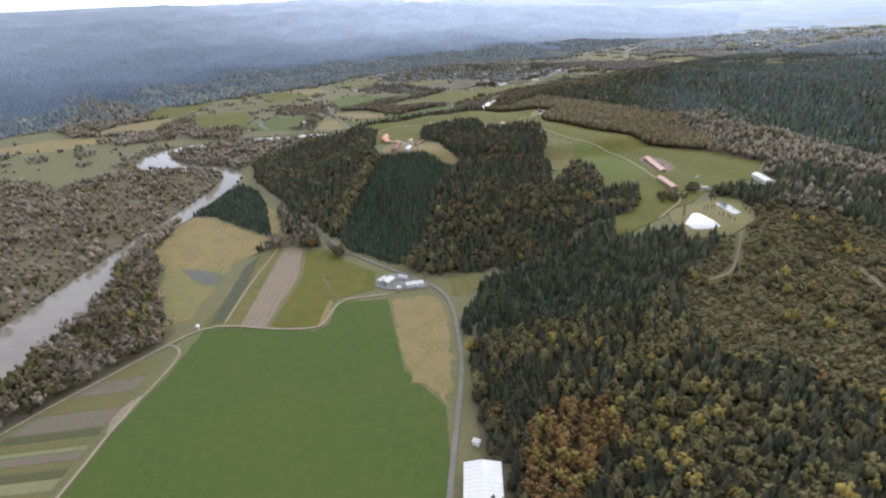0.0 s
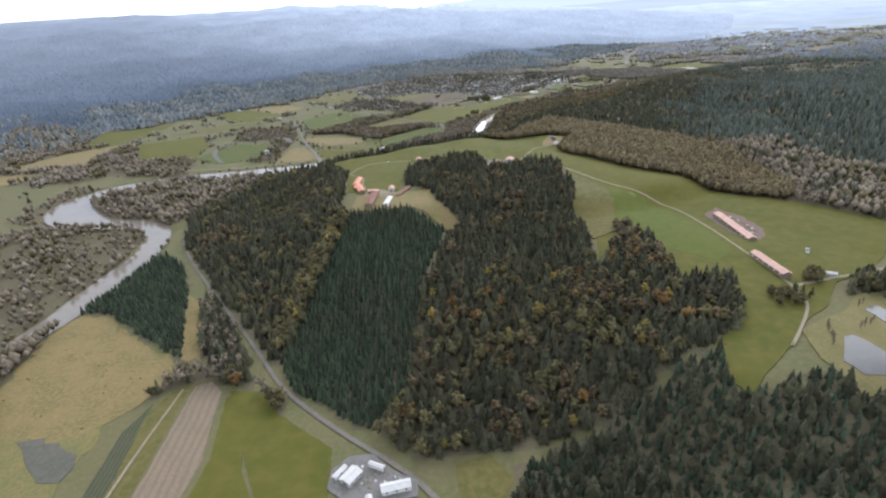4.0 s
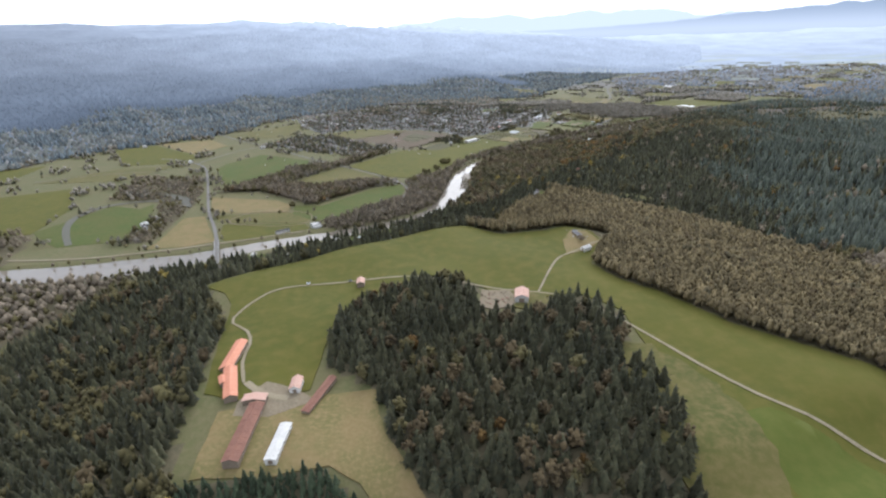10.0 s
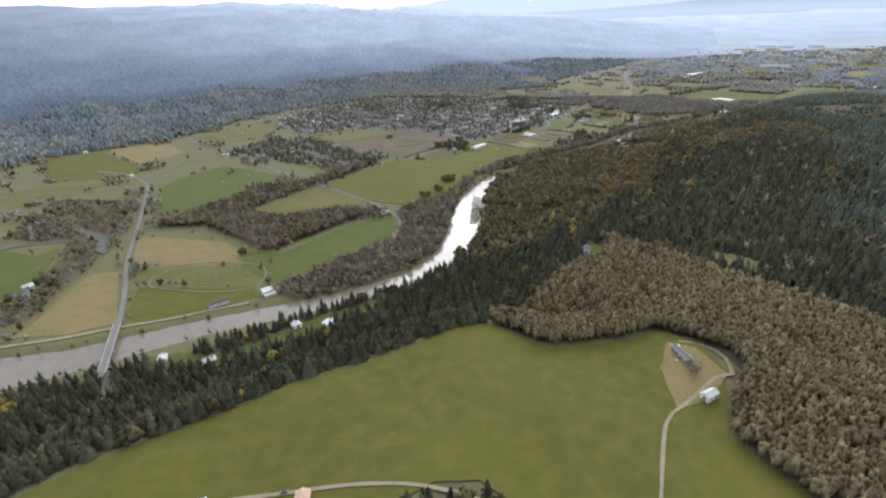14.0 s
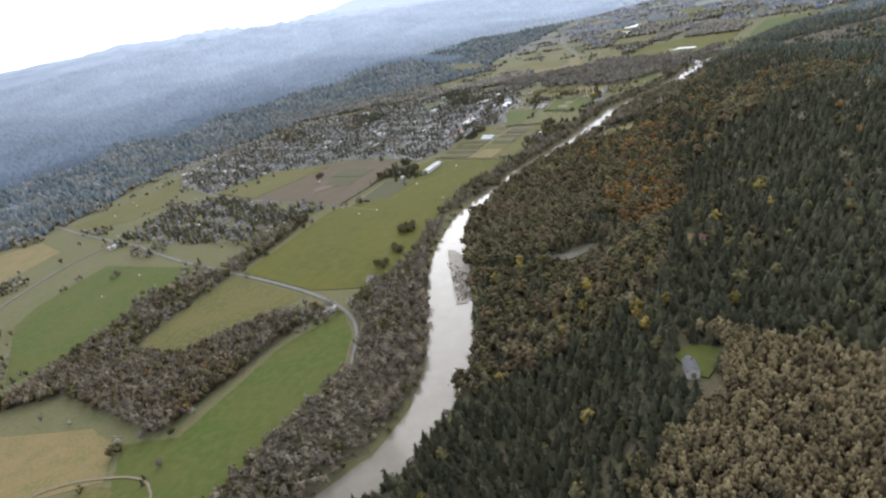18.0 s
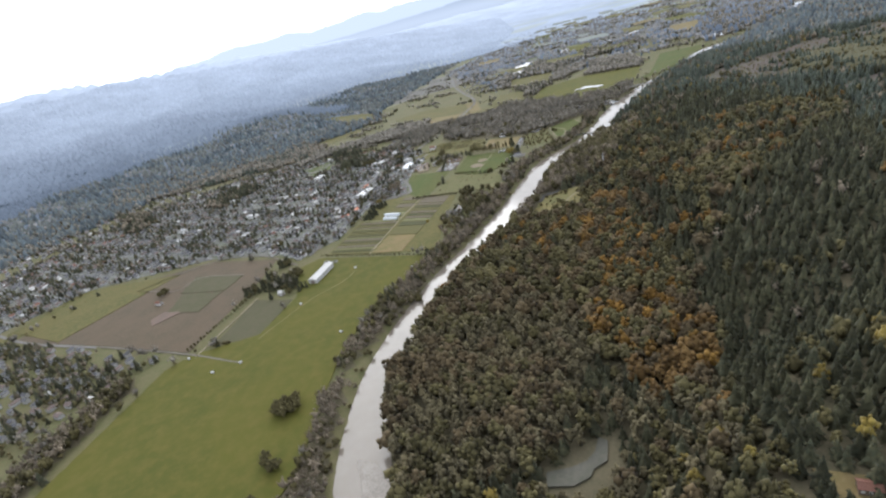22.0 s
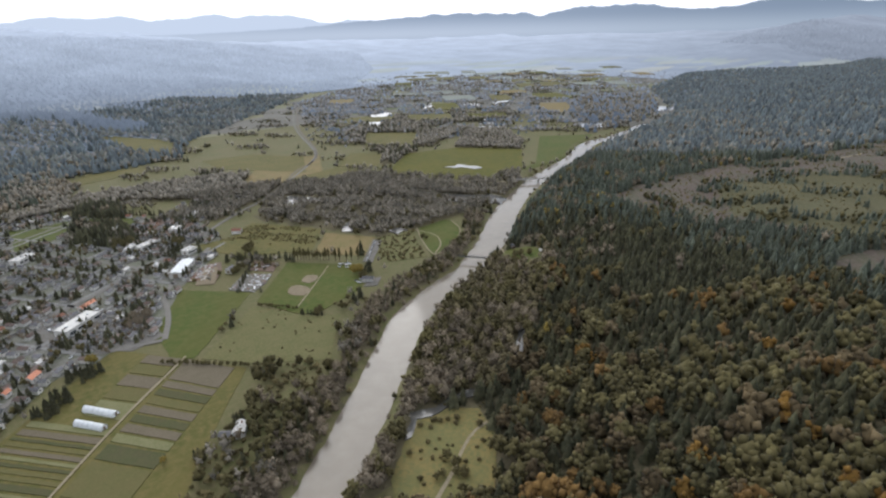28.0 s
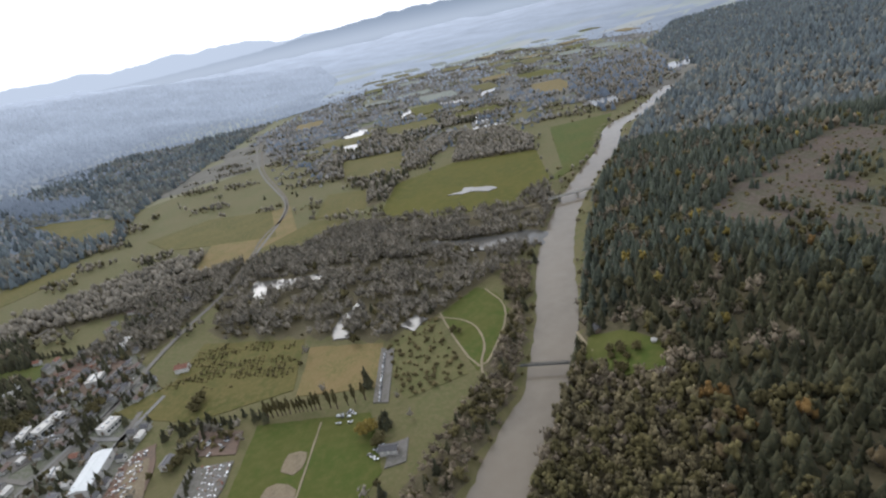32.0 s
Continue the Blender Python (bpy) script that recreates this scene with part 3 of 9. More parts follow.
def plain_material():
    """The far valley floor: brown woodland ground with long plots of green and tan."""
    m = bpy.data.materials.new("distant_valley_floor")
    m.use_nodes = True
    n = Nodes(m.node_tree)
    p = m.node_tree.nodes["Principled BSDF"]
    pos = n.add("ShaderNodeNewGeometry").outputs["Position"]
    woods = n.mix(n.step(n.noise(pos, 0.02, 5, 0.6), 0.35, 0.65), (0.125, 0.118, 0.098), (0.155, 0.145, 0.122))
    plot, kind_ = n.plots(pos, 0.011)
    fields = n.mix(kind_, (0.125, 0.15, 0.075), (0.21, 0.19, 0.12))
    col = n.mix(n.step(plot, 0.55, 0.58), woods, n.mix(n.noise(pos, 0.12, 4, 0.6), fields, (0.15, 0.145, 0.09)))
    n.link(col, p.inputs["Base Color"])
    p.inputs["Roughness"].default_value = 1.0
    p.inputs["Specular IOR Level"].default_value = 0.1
    # blue sheen added in place of haze
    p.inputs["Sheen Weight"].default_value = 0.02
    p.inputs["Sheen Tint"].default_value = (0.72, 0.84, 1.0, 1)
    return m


M["farland"] = plain_material()
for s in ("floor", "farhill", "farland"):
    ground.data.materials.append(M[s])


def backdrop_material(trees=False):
    """Far country: blue haze painted in with distance, faintly mottled, partly glowing."""
    m = bpy.data.materials.new("hazed_far_woods" if trees else "hazed_far_country")
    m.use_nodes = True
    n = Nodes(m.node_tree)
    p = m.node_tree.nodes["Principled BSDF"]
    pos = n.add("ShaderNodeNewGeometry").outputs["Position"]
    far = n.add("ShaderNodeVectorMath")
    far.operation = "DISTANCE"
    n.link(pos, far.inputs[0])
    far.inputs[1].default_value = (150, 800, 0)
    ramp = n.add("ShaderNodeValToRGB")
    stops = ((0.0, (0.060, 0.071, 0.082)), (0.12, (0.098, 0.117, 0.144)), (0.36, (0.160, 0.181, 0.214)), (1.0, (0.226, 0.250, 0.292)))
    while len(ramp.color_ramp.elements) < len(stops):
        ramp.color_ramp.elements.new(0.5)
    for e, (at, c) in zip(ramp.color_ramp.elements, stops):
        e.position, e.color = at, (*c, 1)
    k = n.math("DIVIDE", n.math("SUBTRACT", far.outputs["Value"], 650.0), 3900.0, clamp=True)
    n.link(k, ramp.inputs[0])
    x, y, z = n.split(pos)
    # the painted haze is paler towards the sun
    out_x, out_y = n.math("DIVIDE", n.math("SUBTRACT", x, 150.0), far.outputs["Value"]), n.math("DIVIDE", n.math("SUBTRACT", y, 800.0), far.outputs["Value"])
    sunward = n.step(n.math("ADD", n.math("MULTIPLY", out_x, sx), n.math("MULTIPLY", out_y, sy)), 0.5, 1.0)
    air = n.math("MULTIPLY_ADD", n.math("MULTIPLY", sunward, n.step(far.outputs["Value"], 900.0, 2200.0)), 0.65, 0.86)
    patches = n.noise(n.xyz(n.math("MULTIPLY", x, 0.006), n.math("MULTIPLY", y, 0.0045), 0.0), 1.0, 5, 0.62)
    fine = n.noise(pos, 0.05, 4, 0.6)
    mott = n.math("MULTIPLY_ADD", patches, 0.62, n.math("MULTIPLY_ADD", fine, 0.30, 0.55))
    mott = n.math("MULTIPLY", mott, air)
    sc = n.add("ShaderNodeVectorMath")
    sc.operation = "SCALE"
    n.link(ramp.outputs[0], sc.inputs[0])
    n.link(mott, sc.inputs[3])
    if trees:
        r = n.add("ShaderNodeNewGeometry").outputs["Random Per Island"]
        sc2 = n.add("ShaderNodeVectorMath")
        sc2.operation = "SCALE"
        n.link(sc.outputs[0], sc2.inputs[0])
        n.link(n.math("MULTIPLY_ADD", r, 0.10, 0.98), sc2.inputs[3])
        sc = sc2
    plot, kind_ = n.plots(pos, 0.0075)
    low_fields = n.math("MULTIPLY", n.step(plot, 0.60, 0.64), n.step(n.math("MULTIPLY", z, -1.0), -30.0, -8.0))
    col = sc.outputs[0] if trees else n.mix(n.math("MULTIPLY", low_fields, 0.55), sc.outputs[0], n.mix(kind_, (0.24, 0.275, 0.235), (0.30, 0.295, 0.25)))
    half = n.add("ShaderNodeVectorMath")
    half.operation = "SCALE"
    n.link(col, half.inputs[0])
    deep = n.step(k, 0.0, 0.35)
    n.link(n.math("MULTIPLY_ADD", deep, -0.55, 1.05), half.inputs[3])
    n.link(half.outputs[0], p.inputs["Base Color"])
    # haze as glow, stronger with distance
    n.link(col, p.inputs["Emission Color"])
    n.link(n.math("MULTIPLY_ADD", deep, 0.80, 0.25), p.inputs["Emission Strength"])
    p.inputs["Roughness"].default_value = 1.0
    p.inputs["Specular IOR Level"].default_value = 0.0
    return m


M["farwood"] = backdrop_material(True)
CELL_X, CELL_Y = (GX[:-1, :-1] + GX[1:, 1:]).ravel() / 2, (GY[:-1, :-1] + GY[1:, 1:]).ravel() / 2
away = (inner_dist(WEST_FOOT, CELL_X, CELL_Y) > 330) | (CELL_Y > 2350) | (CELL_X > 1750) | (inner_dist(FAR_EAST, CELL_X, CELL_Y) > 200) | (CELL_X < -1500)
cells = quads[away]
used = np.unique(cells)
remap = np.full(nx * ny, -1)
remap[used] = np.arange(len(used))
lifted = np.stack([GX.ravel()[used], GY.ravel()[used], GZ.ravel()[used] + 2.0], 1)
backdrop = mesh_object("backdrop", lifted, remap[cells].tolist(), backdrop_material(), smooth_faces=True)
tagged(backdrop, "far hills and plain with blue haze painted in", "backdrop", kind="structure")


def level(x, y):
    """Height of the ground sheet itself at a point."""
    i = np.clip(np.searchsorted(gx, x) - 1, 0, nx - 2)
    j = np.clip(np.searchsorted(gy, y) - 1, 0, ny - 2)
    u = (x - gx[i]) / (gx[i + 1] - gx[i])
    v = (y - gy[j]) / (gy[j + 1] - gy[j])
    return (GZ[j, i] * (1 - u) + GZ[j, i + 1] * u) * (1 - v) + (GZ[j + 1, i] * (1 - u) + GZ[j + 1, i + 1] * u) * v


def z_at(x, y):
    return float(level(np.array(x, float), np.array(y, float)))


# ---- water, fields and roads ----
def ribbon_points(line, step=5.0):
    """Even points with widths along a line of (x, y, width), rounded at the bends."""
    pts = [np.array(p, float) for p in line]
    for _ in range(2):
        nxt = [pts[0]]
        for a, b in zip(pts, pts[1:]):
            nxt += [a * 0.75 + b * 0.25, a * 0.25 + b * 0.75]
        pts = nxt + [pts[-1]]
    res = [pts[0]]
    for p in pts[1:]:
        if np.hypot(*(p - res[-1])[:2]) > step:
            res.append(p)
    res.append(pts[-1])
    return res


def ribbon(name, line, mat, lift=0.25, step=5.0, label="", category="", flat=None, across=3, wobble=0.0, crown=0.0):
    pts = ribbon_points(line, step)
    verts, faces = [], []
    for i, p in enumerate(pts):
        a, b = pts[max(i - 1, 0)], pts[min(i + 1, len(pts) - 1)]
        d = (b - a)[:2]
        d /= np.hypot(*d) + 1e-9
        nrm = np.array([-d[1], d[0]])
        for k in range(across):
            s = (k / (across - 1) - 0.5) * (p[2] + wobble * noise.noise((p[0] * 0.15, p[1] * 0.15, 7.0 * (k > 0))))
            q = p[:2] + nrm * s
            z = flat if flat is not None else z_at(q[0], q[1]) + lift + crown * (1 - abs(2 * k / (across - 1) - 1))
            verts.append((q[0], q[1], z))
    for i in range(len(pts) - 1):
        for k in range(across - 1):
            o = i * across + k
            faces.append((o, o + across, o + across + 1, o + 1))
    ob = mesh_object(name, verts, faces, mat, smooth_faces=True)
    return tagged(ob, label, category, kind="structure")


from mathutils import geometry


def patch(name, poly, mat, lift=0.15, label="", category="field", edge=0.7, flat=None, step=6.0):
    """A field laid on the ground sheet, its outline slightly uneven."""
    rim = []
    for p, q in zip(poly, poly[1:] + poly[:1]):
        n = max(1, int(math.hypot(q[0] - p[0], q[1] - p[1]) / 4))
        for i in range(n):
            x, y = p[0] + (q[0] - p[0]) * i / n, p[1] + (q[1] - p[1]) * i / n
            rim.append((x + edge * noise.noise((x * 0.2, y * 0.2, 1.0)), y + edge * noise.noise((x * 0.2, y * 0.2, 5.0))))
    xs, ys = [p[0] for p in rim], [p[1] for p in rim]
    pts = [Vector(p) for p in rim]
    if flat is None:
        ax, ay = gx[(gx > min(xs)) & (gx < max(xs))], gy[(gy > min(ys)) & (gy < max(ys))]
        if len(ax) and len(ay):
            AX, AY = np.meshgrid(ax, ay)
            keep = inside(rim, AX, AY)
            zz = level(AX[keep], AY[keep])
            if len(zz) and np.ptp(zz) > 0.05:
                pts += [Vector((float(a), float(b))) for a, b in zip(AX[keep], AY[keep])]
    n = len(rim)
    vs, _, fs = geometry.delaunay_2d_cdt(pts, [(i, (i + 1) % n) for i in range(n)], [], 1, 1e-4)[:3]
    verts = [(v.x, v.y, flat if flat is not None else z_at(v.x, v.y) + lift) for v in vs]
    faces = [tuple(f) for f in fs]
    if faces:
        a, b, c = (Vector(verts[i]) for i in faces[0][:3])
        if (b - a).cross(c - a).z < 0:
            faces = [f[::-1] for f in faces]
    tops = len(faces)
    # an edge that runs down into the ground
    where = {(round(v.x, 3), round(v.y, 3)): i for i, v in enumerate(vs)}
    ring = [where.get((round(p[0], 3), round(p[1], 3))) for p in rim]
    for p, q in zip(ring, ring[1:] + ring[:1]):
        if p is not None and q is not None:
            o = len(verts)
            verts += [verts[p], verts[q], (*verts[q][:2], verts[q][2] - 0.9), (*verts[p][:2], verts[p][2] - 0.9)]
            faces.append((o, o + 1, o + 2, o + 3))
    ob = mesh_object(name, verts, faces, mat)
    ob.data.polygons.foreach_set("use_smooth", [i < tops for i in range(len(faces))])
    return tagged(ob, label, category, kind="structure")


WL = -1.1
wide = lambda line, k: [(a, b, c + k) for a, b, c in line]
river = ribbon("river", wide(RIVER_UP + RIVER_LOW[1:], 3.0), "water", flat=WL, step=7, across=5,
               label="broad muddy river winding through the valley", category="river")

# lowland by the start: fields between the river and the lane
FIELDS = [
    ("crop_field", [(-147, 60), (-143.4, 141.2), (-142.3, 182.1), (-137.5, 208.1), (-136.5, 229.1), (-135.5, 248.1), (-124.8, 250.3), (-75, 242.2), (-69.1, 247.3), (-67.1, 272.4), (-39.5, 271.9), (-31.7, 230.9), (-26.8, 204.8), (-8, 178.8), (-7.1, 153.6), (-12, 60)], "crop", "wide bright green field of young winter crop"),
    ("dry_field", [(-37.5, 272), (-12.8, 272.4), (-5.9, 251.4), (-5, 209.1), (-7, 180.8), (-25.8, 203.8), (-30.7, 230.9)], "straw", "dry straw-coloured grass strip beside the lane"),
    ("vegetable_field", [(-190.6, 174.5), (-175.2, 198.5), (-150, 233.8), (-142.3, 229), (-146.2, 182), (-148.2, 142.1), (-152, 60), (-220, 60)], "lowbeds", "striped vegetable rows beside a dirt track"),
    ("strip_field", [(-138.4, 253), (-134.5, 338.2), (-127.7, 355.5), (-121.8, 357.6), (-118, 251.4)], "pale", "narrow pale green strip field"),
    ("dark_strip", [(-134.5, 254.1), (-139.3, 328.1), (-134.5, 345.3), (-129.6, 303.2), (-127.7, 255.2)], "dark", "dark brassica strip with bare furrows"),
    ("ploughed_field", [(-117, 250.4), (-119.9, 355.6), (-113, 357.8), (-106.2, 349.8), (-99.4, 307.8), (-103.3, 248.7)], "plough", "ploughed tan soil with straight furrows"),
    ("grass_strip", [(-100.4, 247.7), (-96.4, 307.9), (-102.3, 344.9), (-95.4, 350), (-81.8, 300.1), (-69, 276.4), (-73, 246.2)], "meadow", "green grass strip beside ploughed soil"),
    ("straw_patch", [(-75, 247.2), (-73.5, 274.3), (-70.5, 273.3), (-71, 247.3)], "straw", "small heap strip of pale straw"),
    ("reed_meadow", [(-156.8, 250.7), (-184.8, 302.1), (-198.3, 341.9), (-206.1, 373.8), (-210, 421.8), (-141.3, 382.3), (-148.1, 350), (-149, 298.8), (-149, 259.8)], "marsh", "marshy olive meadow around a small pond"),
    ("golden_meadow", [(-215.7, 353.5), (-219.6, 392.5), (-224.4, 433.4), (-198.5, 430.1), (-146.2, 381.2), (-130.6, 372.5), (-137.4, 352.2), (-147.1, 335), (-165.5, 324.5), (-194.5, 331.9)], "golden", "golden rough grassland beside a young spruce block"),
    ("golden_gap", [(-161.8, 452.9), (-148.1, 437.5), (-125.7, 375.6), (-135.5, 377.4), (-148.1, 413.3)], "golden", "golden grass gap between conifers"),
    ("farm_meadow", [(-102.3, 349.9), (-87.6, 347.1), (-74.8, 330.3), (-50.3, 308.7), (-48.4, 285.8), (-68.1, 276.4), (-79.8, 300.2)], "meadow", "rough green meadow behind the farmstead"),
    ("lane_meadow", [(-3.7, 296.3), (9.2, 299.4), (16.1, 286.6), (9.1, 275.6), (-2.9, 271.5)], "pale", "small grass clearing at the wood's edge"),
]
for i, (nm, poly, mat, lab) in enumerate(FIELDS):
    patch(nm, poly, mat, 0.12 + 0.006 * i, lab, edge=4.0 if nm in ("dry_field", "golden_meadow", "reed_meadow") else 0.7)
patch("pond", [(-181, 326), (-172, 327.5), (-161, 321), (-151.8, 315.6), (-148, 309), (-151.6, 303), (-159, 303.4), (-165, 309), (-173.4, 317.5)], "swamp", 0.3, "dark shallow pond in a marshy meadow", "pond", edge=3.0)

# the meadow hill
MEADOW = [(-68.5, 546), (-74.3, 584.4), (-76.2, 602.4), (-79.1, 624.5), (-85.8, 637.4), (-99.4, 648.2), (-84.8, 657.4), (-60.5, 672.7), (-23.3, 689), (4.1, 700.2), (43.4, 720.6), (54.2, 721.8), (73.8, 698), (107.4, 696.6), (121.3, 703), (131.2, 691.2),
          (131.1, 673.2), (114.3, 642.1), (121.2, 616.4), (133.1, 599.7), (149, 565), (180.3, 531), (206.4, 500.5), (232.9, 478.2), (262.4, 438), (234.7, 400.8), (204.2, 375.9),
          (183.1, 369.4), (163.9, 347.9), (148.9, 338.6), (130.9, 322.3), (110.9, 306), (102, 297.8), (99, 305.8), (105.1, 329.9), (127, 345.2), (139.1, 381.5), (115.2, 386.1), (121.4, 437.1),
          (109, 468), (99.5, 433.8), (83.6, 412.5), (93.7, 451.6), (97, 480), (100, 502.2), (104.2, 539.3), (104.2, 560.2), (106.2, 582.3), (92.4, 604), (77.5, 603.8), (56.8, 605.4), (46, 622), (34, 635), (21.5, 636), (3.8, 627.4), (-10.9, 620.3), (-24.7, 602.1), (-28.7, 562), (-30.7, 544.9), (-42.4, 540.7), (-56.9, 540.3)]
patch("meadow", MEADOW, "meadow", 0.4, "large smooth green meadow on a hilltop", "meadow")
patch("brown_paddock", [(-61.8, 506.1), (-60.8, 534.2), (-33.6, 540.8), (-6.3, 541.4), (-3.4, 518.4), (12.1, 484.6), (4.7, 476.2), (-10.3, 498.2), (-20, 505.1), (-37.6, 502.7)], "straw", 0.5, "worn brown paddock beside the barns", "paddock")
patch("barn_yard", [(-55, 539.4), (-47.2, 551.5), (-35.5, 545.8), (-27.8, 538), (-42.4, 529.7), (-55, 531.4)], "dirt", 0.56, "trampled dirt yard between red barns", "yard")
patch("storage_yard", [(46.9, 615.1), (60.7, 614.4), (62.7, 601.5), (56.7, 595.5), (48.8, 593.4), (42, 597.2)], "dirt", 0.56, "rusty brown storage yard in a wood clearing", "yard")
patch("barn_clearing", [(60.7, 613.4), (76.5, 607.7), (76.5, 595.8), (66.6, 589.7), (57.7, 595.5)], "pale", 0.55, "mown grass round a barn", "yard")
patch("scrap_ground", [(171, 420), (182, 424), (190, 440), (189, 458), (181, 478), (170, 470), (168, 445)], "reddirt", 0.5, "trampled brown ground round a poultry barn", "yard", edge=3)
patch("shed_yard", [(109.3, 677.7), (119.3, 691.9), (128.2, 686.1), (130.1, 669.2), (119.2, 660), (104.4, 655.7)], "straw", 0.56, "bare tan yard at the meadow corner", "yard")
patch("pond_grass", [(141, 331), (155, 338), (168, 343), (182, 356), (200, 360), (196, 338), (192, 320), (183, 305), (165, 294), (139, 294), (137, 313)], "bankgrass", 0.5, "dry grass banks between two farm ponds", "bank")
patch("meadow_green", [(118.5, 510), (128, 512), (143, 497), (155, 476), (158, 445), (156, 410), (142, 400), (126, 420), (119, 450), (112, 468)], "green_meadow", 0.46, "greener half of the hilltop meadow", "meadow", edge=1)
patch("meadow_wear", [(92, 558), (84, 520), (82, 500), (86, 482), (85, 464), (90, 444), (104, 452), (112, 467), (117, 490), (119, 510), (117, 528), (106, 553)], "pale", 0.75, "worn yellowish grass along the wood", "meadow", edge=3)
for poly in ([(148.5, 318), (153, 323.5), (157.5, 324.5), (160.5, 313), (161, 301.5), (152, 301), (145.5, 302), (143, 310)],
             [(176.5, 342), (180, 345.5), (184, 345), (184.5, 334), (183.5, 321.5), (178, 319), (177, 330)]):
    patch("farm_pond", poly, "pond", 0.7, "bright still farm pond with grassy banks", "pond")

